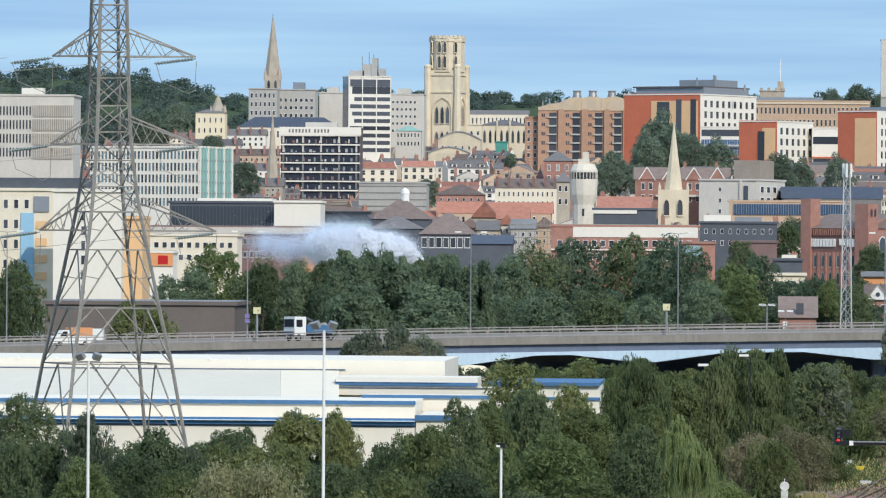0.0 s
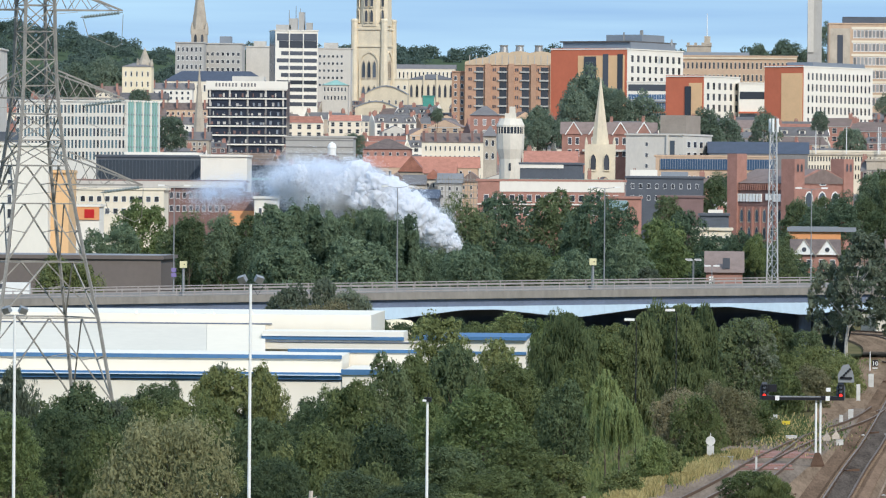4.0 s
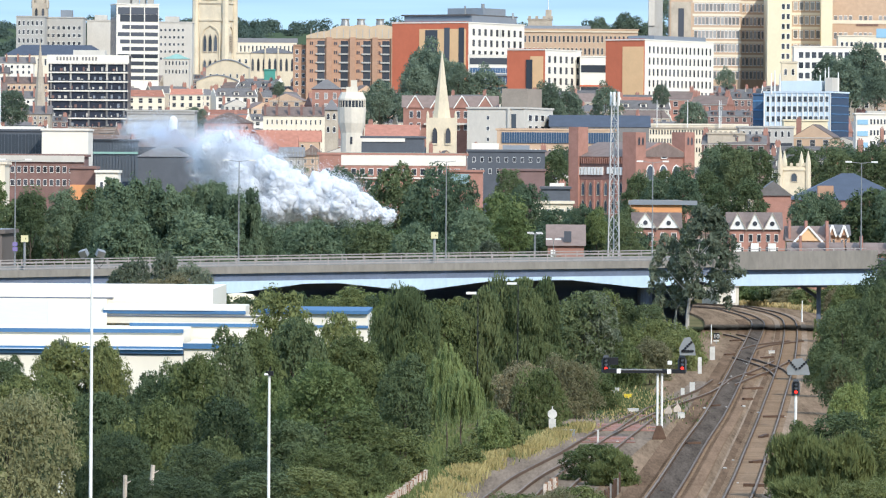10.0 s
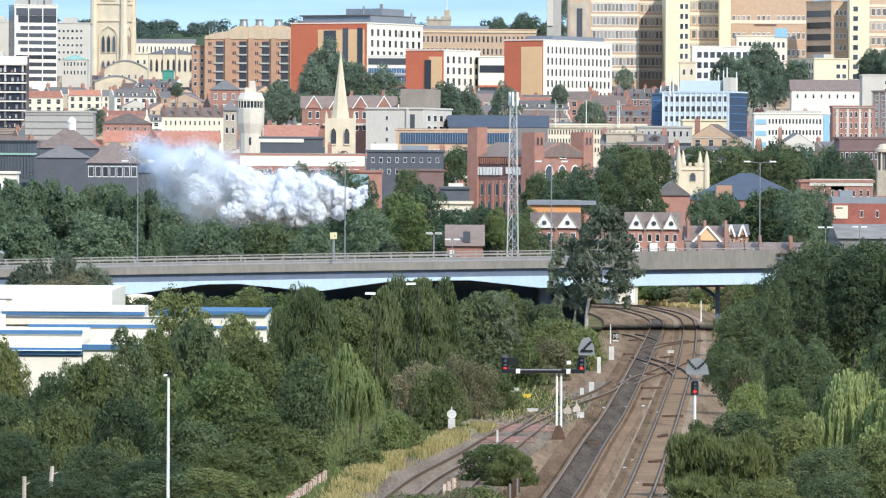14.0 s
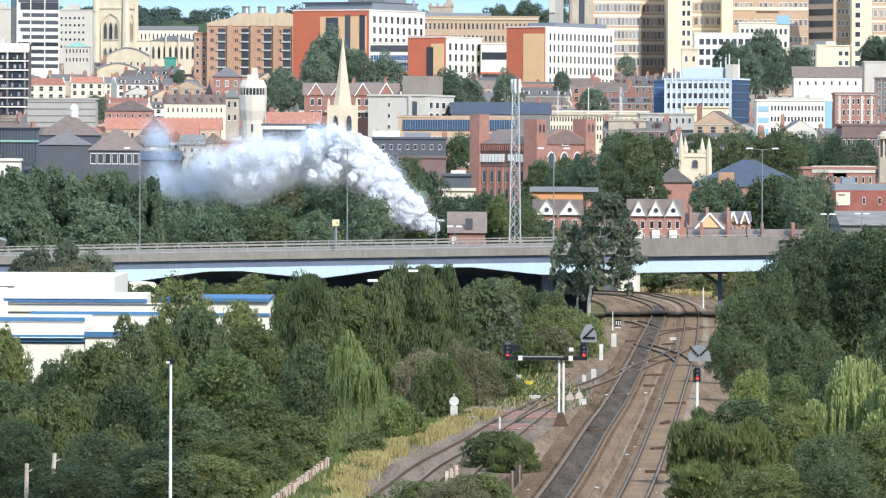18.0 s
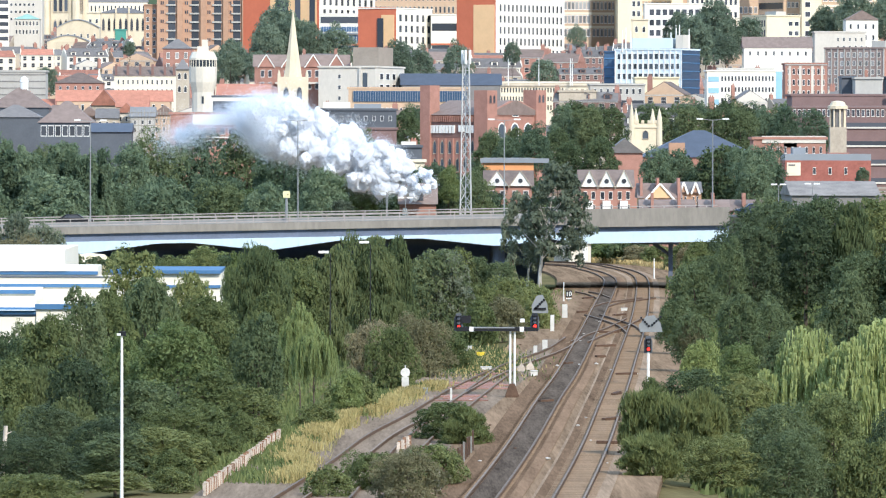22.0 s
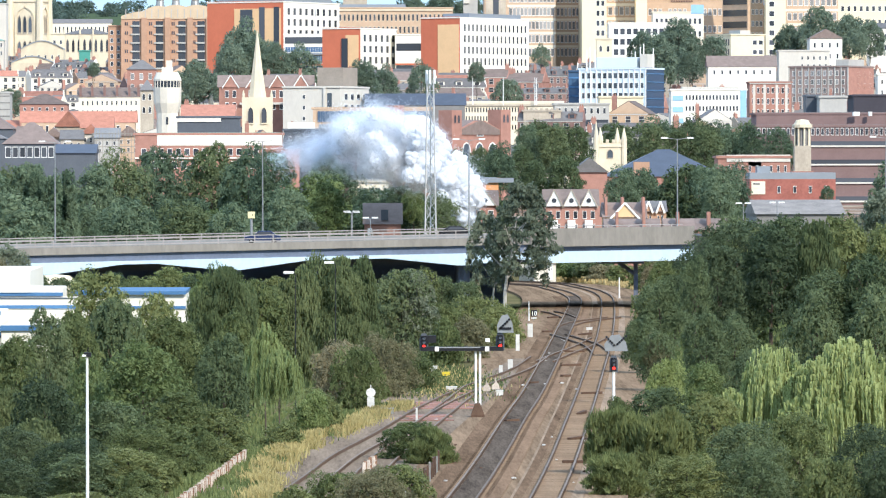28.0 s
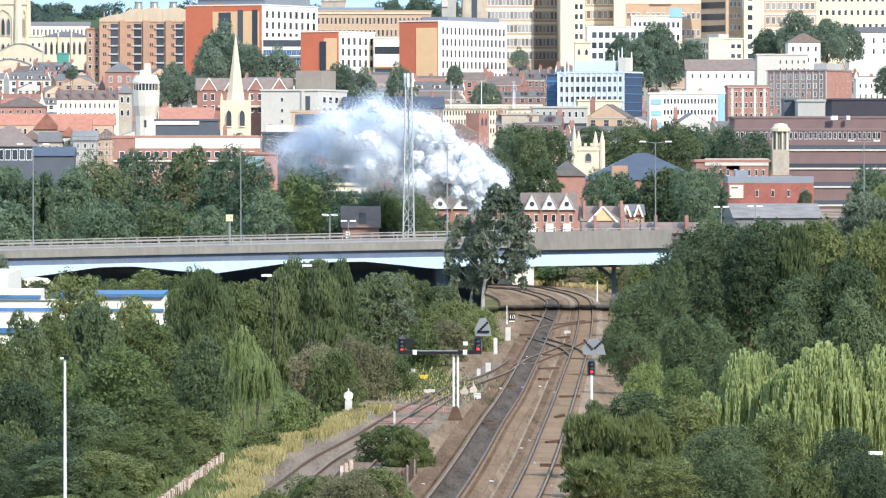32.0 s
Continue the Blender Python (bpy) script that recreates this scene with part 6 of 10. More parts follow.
b.band("L", b.z1 - 2.6, b.z1 - 0.4, GLASST, 0.05, 0.6, 0.3, "glazed_balcony")
b = block_b("office_block", "dark slate-clad modern block with white-framed windows", -13.22, 5.07, 15.2, 24.42, 1500, depth=14, wall=METALD)
b.grid("L", 9, 2, b.z1 - 6, b.z1 - 0.5, fw=0.4, fh=0.45)
b.boxy(0.05, 0.4, 0.2, 0.8, 0, 2, WHITE)
b.boxy(0.45, 0.8, 0.2, 0.8, 0, 1.6, METALG)
b = block_b("office_block", "low purple brick block", -5.44, 4.95, 14.64, 19.84, 1460, depth=10, wall=BRICKM)
b = block_b("pavilion", "low grey flat-roofed building with white walls", 1.56, 8.9, 8.78, 13.51, 1130, depth=10, wall=CREAM)
b.grid("L", 6, 2, b.z0 + 0.4, b.z1 - 0.4, fw=0.6, fh=0.45)
b = block_b("pavilion", "low dark building with a white van-like roof unit", 3.48, 9.26, 12.87, 15.98, 1250, depth=10, wall=METALD)
b.boxy(0.3, 0.8, 0.1, 0.6, 0, 1.2, WHITE)

# -- dark-roofed courts with cupola --
def cupola_hall():
    xl, xr, z0, z1 = -94.35, -79.79, 18.02, 25.22
    b = block_b("slate_hall", "slate-grey hall with hipped roofs and a white cupola", xl, xr, z0, z1, 1550, depth=18, wall=METALD, top="hip", roof=TILEB, rise=5)
    c = (xl + xr) / 2 + 0.8
    bm = bmesh.new()
    lathe(bm, [(1.0, z1 + 4.2), (1.0, z1 + 6.2), (1.15, z1 + 6.3), (0.9, z1 + 7.2), (0.1, z1 + 7.8)], 10, (c, 1559))
    solo("cupola", bm, PAINTW, "small white domed cupola on a hipped roof", "cupola")
    b = block_b("slate_hall", "hall with a broad brown hipped roof over white framed glazing", -76.96, -64.52, 17.41, 21.3, 1450, depth=16, wall=METALD, top="hip", roof=TILEB, rise=5)
    b.grid("L", 7, 1, b.z0 + 0.4, b.z1 - 0.3, 0.03, 0.95, fw=0.8, fh=0.8)
    b = block_b("slate_hall", "grey clad low hall in front of the courts", -91.3, -79.22, 18, 22.69, 1500, depth=12, wall=METALD, top="hip", roof=SLATE, rise=3)
    b = block_b("slate_hall", "low shed with a dark blue sloping roof", -62.66, -53.91, 16.86, 19.11, 1400, depth=14, wall=METALD, top="gable", roof=SLATEB, rise=2)
    b = block_b("grey_block", "pale stone block with horizontal joints", -119.13, -98.73, 29.67, 37.65, 1900, depth=14, wall=CONC)
    for k in range(4):
        b.band("L", b.z0 + 1 + k * 2, b.z0 + 1.3 + k * 2, CONCD, 0, 1, 0.1, "string_course")


cupola_hall()
b = Block("glass_office", "curved white-gridded office front with pale teal glass", -158.56, 32.43, 8.03, 30.29, 46.39, 1800, a=20, wall=WHITE, roof=METALG)
b.grid("L", 30, 5, b.z0 - 1, b.z1 - 0.4, 0.0, 1.0, fw=0.66, fh=0.8, trim=WHITE, pane=GLASSO)
for k in range(46):
    r, c = random.Random(k).randrange(5), random.Random(k + 99).randrange(30)
    ch = (b.z1 - b.z0 + 0.6) / 5
    b.band("L", b.z0 - 1 + (r + 0.2) * ch, b.z0 - 1 + (r + 0.82) * ch, GLASSD, (c + 0.24) / 30, (c + 0.76) / 30, 0.08, "dark_pane")
b.band("R", b.z0 - 2, b.z1, GLASST, 0.01, 0.99, 0.1, "glass_wall")
for k in range(13):
    b.band("R", b.z0 - 2, b.z1 + 0.4, COPPER if k % 3 else WHITE, k / 13, k / 13 + 0.02, 0.5, "fin")
for k in range(5):
    b.band("R", b.z0 + k * 3.1, b.z0 + k * 3.1 + 0.35, METALG, 0, 1, 0.3, "floor_edge")
b = block_b("grey_glass_block", "long dark grey glazed block with a flat roof", -139.07, -113.5, 20.41, 28.46, 1500, depth=20, wall=METALD)
b.band("L", b.z0 + 2, b.z1 - 0.7, GLASSM, 0.02, 0.98, 0.15, "glass_wall")
for k in range(30):
    b.band("L", b.z0 + 2, b.z1 - 0.7, METALD, 0.02 + k * 0.032, 0.024 + k * 0.032, 0.3, "mullion")
b.boxy(0.25, 0.95, 0.1, 0.8, 0, 1.2, WHITE)
b = block_b("white_block", "blank white box of a building", -112.65, -101.78, 21.15, 28.56, 1480, depth=16, wall=WHITE)
b = block_b("grey_glass_block", "grey glazed corner block", -104.64, -92.53, 17.92, 26.35, 1520, depth=14, wall=GLASSM)
for k in range(16):
    b.band("L", b.z0, b.z1, METALD, k / 16, k / 16 + 0.012, 0.3, "mullion")
b.band("L", b.z1 - 3, b.z1 - 2.5, COPPER, 0, 1, 0.5, "floor_edge")
b = block_b("brick_range", "low brown brick range with a pale fascia", -134.1, -95.72, 14.01, 22.16, 1380, depth=14, wall=BRICKD)
b.band("L", b.z1 - 1.2, b.z1 + 0.2, CONCL, 0, 1, 0.5, "fascia")
b.grid("L", 26, 2, b.z0 + 1, b.z1 - 1.4, 0.02, 0.98, fw=0.6, fh=0.5)
b = block_b("brick_range", "pale low roofs with brick walls", -128.07, -106.48, 13.57, 20.2, 1300, depth=12, wall=CREAM)
b.grid("L", 12, 2, b.z0 + 1, b.z1 - 0.6, fw=0.6, fh=0.5)
b = block_b("shop_block", "low block with an orange fascia and a red sign", -122.64, -116.08, 10.83, 16.7, 1260, depth=10, wall=WHITE)
b.band("L", b.z1 - 2.6, b.z1, ORANGE, 0, 1, 0.3, "orange_fascia")
b.band("L", b.z1 - 2.2, b.z1 - 0.5, REDP, 0.55, 0.85, 0.4, "sign")
b = block_b("shop_block", "low orange and white block with square windows", -90.21, -85.13, 13.17, 19.36, 1260, depth=10, wall=BRICKD)
b.band("L", b.z0, b.z0 + 3, ORANGE, 0, 1, 0.3, "orange_fascia")
b = block_b("shop_block", "white cube with one window", -84.79, -80.3, 13.22, 18.61, 1255, depth=8, wall=WHITE)
b.grid("L", 2, 1, b.z0, b.z1 - 0.5, fw=0.3, fh=0.5)

# -- left-hand office blocks --
b = block_b("office_block", "concrete office block with fins and deep dark windows", -237.82, -205.33, 32.7, 63.34, 1900, depth=20, wall=CONCL)
b.grid("L", 20, 4, 44.27, b.z1 - 2.4, 0.0, 0.61, fw=0.55, fh=0.72, trim=CONC)
for k in range(22):
    for r in range(4):
        z = 44.4 + r * 4.25
        b.band("L", z, z + 3.5, CONCL, 0.62 + k * 0.0173, 0.628 + k * 0.0173, 0.5, "fin")
for r in range(4):
    b.band("L", 44.4 + r * 4.25, 47.9 + r * 4.25, STONED, 0.615, 1.0, 0.05, "recess")
b.boxy(0.5, 0.7, 0.2, 0.5, 0, 2.5, WHITE)
b = block_b("apartment_block", "cream apartment block with a dark recessed top storey", -141.75, -121.88, 7.14, 27.95, 1150, depth=18, wall=CREAM)
b.band("L", b.z1 - 0.2, b.z1 + 1.9, METALD, 0.0, 1.0, -0.8, "top_storey")
b.boxy(0.0, 0.97, 0.05, 0.9, 0.5, 2.4, METALD, "top_storey")
b.grid("L", 5, 5, b.z0 + 2, b.z1 - 0.6, 0.02, 0.5, fw=0.45, fh=0.5)
b.band("L", b.z0, b.z1 - 4.0, BLUEP, 0.40, 0.52, 0.3, "blue_bay")
b.band("L", b.z1 - 3.8, b.z1 - 1.0, METALG, 0.52, 0.66, 0.3, "grey_bay")
for k in range(5):
    b.band("L", b.z0 + 1.5 + k * 3.1, b.z0 + 2.9 + k * 3.1, OCHRE, 0.54, 0.64, 0.2, "ochre_panel")
b = block_b("apartment_block", "tall white rendered end wall", -124.54, -112.35, 6.98, 27.54, 1120, depth=16, wall=WHITE)
b.grid("L", 1, 6, b.z0 + 2, b.z1 - 3, 0.4, 0.48, fw=0.8, fh=0.7)
b = block_b("apartment_block", "ochre and white block with a window strip", -113.05, -109.11, 9.5, 22.8, 1125, depth=14, wall=OCHRE)
b.band("L", b.z0, b.z1, WHITE, 0.0, 0.15, 0.2, "white_edge")
b = block_b("long_shed", "long low building under a brown felt roof", -96.64, -70.76, 5.24, 9.86, 860, depth=24, wall=mat("brown_sheeting", (0.15, 0.125, 0.11), var=0.1, scale=0.2))

# -- brick brewery-like works with gable towers --
def brick_works():
    d = 1450
    b = Block("brick_works", "red brick works with corner towers and a shaded side", 25.56, 14.74, 13.19, 9.3, 23.27, d, a=38, wall=BRICK, top="gable", roof=TILEB, rise=3.4)
    z0, z1 = b.z0, b.z1
    b.band("L", z1 - 5.2, z1 - 1.6, BRICKD, 0.1, 1, 0.1, "sign_wall")
    for k in range(8):
        b.band("L", z0, z1 - 5.4, BRICK, 0.12 + k * 0.118, 0.145 + k * 0.118, 0.3, "pier")
    b.grid("L", 7, 2, z0 + 0.5, z1 - 5.4, 0.14, 0.96, fw=0.42, fh=0.8, arched=True, trim=STONED, pane=GLASSM)
    for k in range(30):
        b.band("L", z1 - 1.6, z1 - 0.2, BRICK, 0.02 + k * 0.0325, 0.033 + k * 0.0325, 0.5, "corbel")
    for k in range(17):
        if k == 8:
            continue
        b.band("L", z1 - 4.2 + (0.3 if k in (9, 10) else 0), z1 - 2.4, PAINTW, 0.13 + k * 0.050, 0.166 + k * 0.050, 0.4, "sign_bar", "white sign lettering, drawn as plain bars")
    # lit gable front
    m, length = b.frame_of("R")
    bm = bmesh.new()
    mid = length / 2
    pts = [(0.8, z1 - 0.2), (length - 0.8, z1 - 0.2), (length - 0.8, z1 + 0.4), (mid + 2, z1 + 3.2), (mid - 2, z1 + 3.2), (0.8, z1 + 0.4)]
    v = [bm.verts.new(m @ Vector((x, y, z))) for y in (-0.2, 0.4) for x, z in pts]
    n = len(pts)
    for i in range(n):
        bm.faces.new((v[i], v[(i + 1) % n], v[n + (i + 1) % n], v[n + i]))
    bm.faces.new(v[:n][::-1])
    bm.faces.new(v[n:])
    part("gable", bm, BRICK, b.root)
    b.grid("R", 3, 1, z1 - 6.0, z1 - 1.2, 0.15, 0.85, fw=0.6, fh=0.8, arched=True, pane=GLASSM)
    me = window_mesh(PAINTW.name, GLASSM.name, True)
    ob = new("round_window", me)
    ob.parent = b.root
    ob.matrix_local = m @ Matrix.Translation((mid, -0.2, z1 + 0.8)) @ Matrix.Diagonal((2.4, 1, 2.4, 1))
    for u, top in ((0.06, 5.6), (0.94, 5.8)):
        bm = bmesh.new()
        box(bm, length * u - 1.9, length * u + 1.9, -0.6, 3.2, z0 - 8, z1 + top, m)
        part("tower", bm, BRICK, b.root)
        for e in (-0.7, 0.7):
            ob = new("belfry_light", window_mesh(BRICKD.name, GLASSD.name, True))
            ob.parent = b.root
            ob.matrix_local = m @ Matrix.Translation((length * u + e, -0.6, z1 + top - 2)) @ Matrix.Diagonal((0.8, 1, 2.0, 1))
    ml, ll = b.frame_of("L")
    bm = bmesh.new()
    box(bm, 0.0, 2.8, -0.7, 3.0, z0 - 8, z1 + 6.8, ml)
    part("tower", bm, BRICK, b.root)


brick_works()

# -- pinnacled church tower --
def pinnacled_church():
    x, d = 63.9, 1500
    g = terrain(x, d)
    root = thing("church_tower", "pale stone church tower with four pinnacles and battlements", "church", (x, d, g))
    zt, zb, w = 21.46 - g, 14.5 - g, 6.6
    bm = bmesh.new()
    box(bm, -w / 2, w / 2, -w / 2, w / 2, -2, zt)
    part("tower", bm, STONE, root)
    for sx, sy in itertools.product((-1, 1), (-1, 1)):
        tall = 5.0 if (sx, sy) == (-1, -1) else 3.6
        bm = bmesh.new()
        lathe(bm, [(0.75, zb - 2), (0.65, zt + 0.6), (0.6, zt + 1.2), (0.08, zt + tall)], 8, (sx * w / 2 + (1.3 if sy > 0 else 0) * -sx, sy * w / 2))
        part("pinnacle", bm, STONE, root)
    for k in range(4):
        bm = bmesh.new()
        box(bm, -w / 2 + 0.8 + k * 1.5, -w / 2 + 1.5 + k * 1.5, -w / 2 - 0.15, -w / 2 + 0.3, zt, zt + 0.8)
        part("merlon", bm, STONE, root)
    bm = bmesh.new()
    box(bm, -w / 2 - 0.2, w / 2 + 0.2, -w / 2 - 0.25, w / 2, zt - 1.0, zt - 0.6)
    part("string_course", bm, STONE, root)
    ob = new("belfry_light", window_mesh(STONED.name, GLASSM.name, True))
    ob.parent = root
    ob.matrix_local = Matrix.Translation((0, -w / 2, zt - 2.6)) @ Matrix.Diagonal((1.5, 2, 2.2, 1))


pinnacled_church()

# -- blue-roofed hall and brick sheds --
b = block_b("assembly_hall", "large hall with a hipped dark blue slate roof", 54.94, 79.29, 9.14, 14.01, 1300, depth=24, wall=BRICK, top="hip", roof=SLATEB, rise=5.6)
b.grid("L", 3, 1, b.z0 + 1, b.z1 - 0.5, 0.78, 0.98, fw=0.3, fh=0.6)
b = block_b("brick_house", "small brick gabled house beside the hall", 47.27, 54.51, 9.15, 14.91, 1290, depth=10, wall=BRICK, top="gable_end", roof=SLATE, rise=3)
b = block_b("brick_house", "brick chimney block in front of the hall", 59.91, 63.13, 14.94, 17.01, 1290, depth=3, wall=BRICKO, top="none")
b = block_b("brick_shed", "brick shed behind a long pale balustrade", 74.69, 88.99, 12.37, 17.72, 1250, depth=12, wall=BRICK, roof=CONC)
b.band("L", b.z1 - 0.7, b.z1 + 0.7, CONCL, 0.12, 1.0, 0.2, "balustrade")
b.grid("L", 9, 1, b.z1 - 3.2, b.z1 - 1.0, 0.1, 0.98, fw=0.35, fh=0.6)
b.boxy(0.42, 0.6, 0.0, 0.3, -1.6, 0.6, METALG, "roof_vault")
b = block_b("brick_shed", "red painted works with a blank white board", 76.42, 92.45, 9.39, 13.81, 1180, depth=14, wall=mat("red_paintwork", (0.36, 0.125, 0.095), var=0.25, scale=0.3), top="none")
b.boxy(0, 1, 0, 1, 0, 1.2, METALG, "roof")
b.boxy(0.1, 0.25, 0.2, 0.6, 1.2, 2.4, METALG)
b.band("L", b.z0 + 1.6, b.z1 - 0.4, CREAM, 0.02, 0.18, 0.15, "sign_board")
for k in range(3):
    b.band("L", b.z0 + 2.0 + k * 0.7, b.z0 + 2.3 + k * 0.7, CONCD if k == 2 else CREAM, 0.04, 0.12, 0.2, "sign_bar")
b.grid("L", 4, 1, b.z0 + 1.5, b.z1 - 1.0, 0.25, 0.98, fw=0.2, fh=0.7)
b = block_b("brick_shed", "low shed with a flat grey roof", 65.84, 79.7, 7.14, 8.84, 1000, depth=26, wall=CONCD, top="gable", roof=mat("weathered_sheet_roof", (0.25, 0.22, 0.195), var=0.3, scale=0.4, streak=0.4), rise=2.2)
b = block_b("brick_shed", "timber-clad flat-roofed house end", 19.06, 28.06, 9.18, 13.78, 1120, depth=12, wall=ORANGE, roof=METALG)
b.band("L", b.z1 - 0.3, b.z1 + 0.5, METALG, -0.05, 1.3, 0.6, "roof_edge")
b.grid("L", 6, 1, b.z0, b.z1 - 1.8, fw=0.5, fh=0.4, trim=BRICKD)

# -- terraced houses beyond the bridge --
b = gabled_row("red brick houses with white gables and white bays", 31.17, 39.05, 6.14, 10.42, 960, 3, BRICK, TILEB, 2.6, boards="white")
for k in range(3):
    b.band("L", b.z0 + 0.3, b.z0 + 2.2, PAINTW, k / 3 + 0.09, k / 3 + 0.24, 0.7, "bay_window")
b = gabled_row("red brick houses with white gables", 17.13, 24.3, 5.85, 10.4, 980, 2, BRICK, TILEB, 2.4, boards="white")
b = block_b("brick_house", "small brick house with a brown tiled roof and porch", 3.77, 9.26, 5.18, 7.75, 960, depth=9, wall=BRICK, top="gable", roof=TILEB, rise=3.2)
b.band("L", b.z0, b.z1 - 0.6, PAINTW, 0.08, 0.2, 0.2, "white_door")
b.band("L", b.z1 + 0.6, b.z1 + 2.2, GLASSD, 0.45, 0.65, -0.4, "solar_panel")
b = gabled_row("brown-roofed house with a yellow gable and white bargeboards", 39.25, 45.37, 5.57, 8.92, 940, 1, OCHRE, TILEB, 2.2, rows=1)
for u in (0.02, 0.42, 0.93):
    b.band("L", b.z1 - 1, b.z1 + 3.0, BRICK, u, u + 0.06, -4.0, "chimney")
b = gabled_row("small houses with white edged gables", 45.42, 48.98, 6.3, 9.69, 950, 2, BRICKO, SLATE, 1.6)
for x0, x1, y in ((1255, 1300, 452), (1300, 1350, 450), (1360, 1410, 448), (1410, 1470, 448)):
    k = 0.0833
    px = 42.81
    b = block_b("brick_house", "low brick house with a tiled roof and chimney", px + (x0 - 1300) * k, px + (x1 - 1300) * k, 2, 7.2, 930, depth=8, wall=BRICK, top="gable", roof=TILEB, rise=1.6)
    b.band("L", b.z1, b.z1 + 2.6, BRICK, 0.4, 0.5, -2.5, "chimney")

# -- mauve brick car park and stone campanile --
b = block_b("car_park", "stepped mauve brick building with dark open decks", 98.75, 152.41, 5.31, 25.14, 1500, depth=30, wall=BRICKM)
h = b.z1 - b.z0
for k in range(4):
    b.band("L", b.z0 + h * (0.12 + 0.22 * k), b.z0 + h * (0.17 + 0.22 * k), GLASSD, 0.24, 1, 0.15, "ribbon_window")
    b.band("L", b.z0 + h * (0.10 + 0.22 * k), b.z0 + h * (0.12 + 0.22 * k), CONCL, 0.24, 1, 0.4, "floor_edge")
b.grid("L", 30, 1, b.z1 - 2.2, b.z1, 0.0, 0.65, fw=0.6, fh=0.8, pane=GLASSD)
b = block_b("car_park", "dark upper storeys behind the mauve brick building", 101.38, 156.47, 15.99, 28.36, 1540, depth=20, wall=BRICKM)
b = block_b("office_block", "dark windowless block on the skyline of the centre", 129.93, 162.56, 21.64, 33.36, 1600, depth=20, wall=mat("dark_purple_cladding", (0.055, 0.05, 0.06), var=0.1, scale=0.2))
b = block_b("office_block", "dark glazed stair block", 116.43, 119.82, 25.12, 33.16, 1580, depth=10, wall=METALD)
b = block_b("office_block", "pale grey plant block with louvres", 119.06, 125.8, 25.49, 32.78, 1570, depth=10, wall=CONC)
for x in (1478, 1484, 1506):
    k = 0.1365
    bm = bmesh.new()
    lathe(bm, [(0.5, 0), (0.5, 1.0)], 8)
    ob = solo("roof_vent", bm, PAINTW, "small white vent unit on a dark roof", "roof vent")
    ob.location = (125.88 + (x - 1484) * k, 1538, 28.02)


def campanile():
    x, d = 100.84, 1380
    g = terrain(x, d)
    root = thing("stone_campanile", "pale stone tower with slender columns round its belfry", "tower", (x, d, g))
    z = [q - g for q in (14.91, 20.46, 24.4, 26)]
    bm = bmesh.new()
    box(bm, -1.8, 1.8, -1.8, 1.8, -1, z[1])
    part("shaft", bm, STONED, root)
    bm = bmesh.new()
    lathe(bm, [(1.3, z[1]), (1.3, z[2])], 10)
    part("core", bm, CONCD, root)
    for k in range(8):
        a = k * math.tau / 8 + 0.2
        bm = bmesh.new()
        lathe(bm, [(0.22, z[1]), (0.2, z[2])], 8, (1.65 * math.cos(a), 1.65 * math.sin(a)))
        part("column", bm, STONE, root)
    bm = bmesh.new()
    lathe(bm, [(2.2, z[2]), (2.2, z[2] + 0.7), (1.8, z[2] + 0.8), (1.4, z[3]), (0.4, z[3] + 0.2)], 10)
    part("cap", bm, STONE, root)
    bm = bmesh.new()
    box(bm, -2.4, 2.4, -2.0, 2.0, -1, z[0])
    part("base", bm, BRICK, root)


campanile()

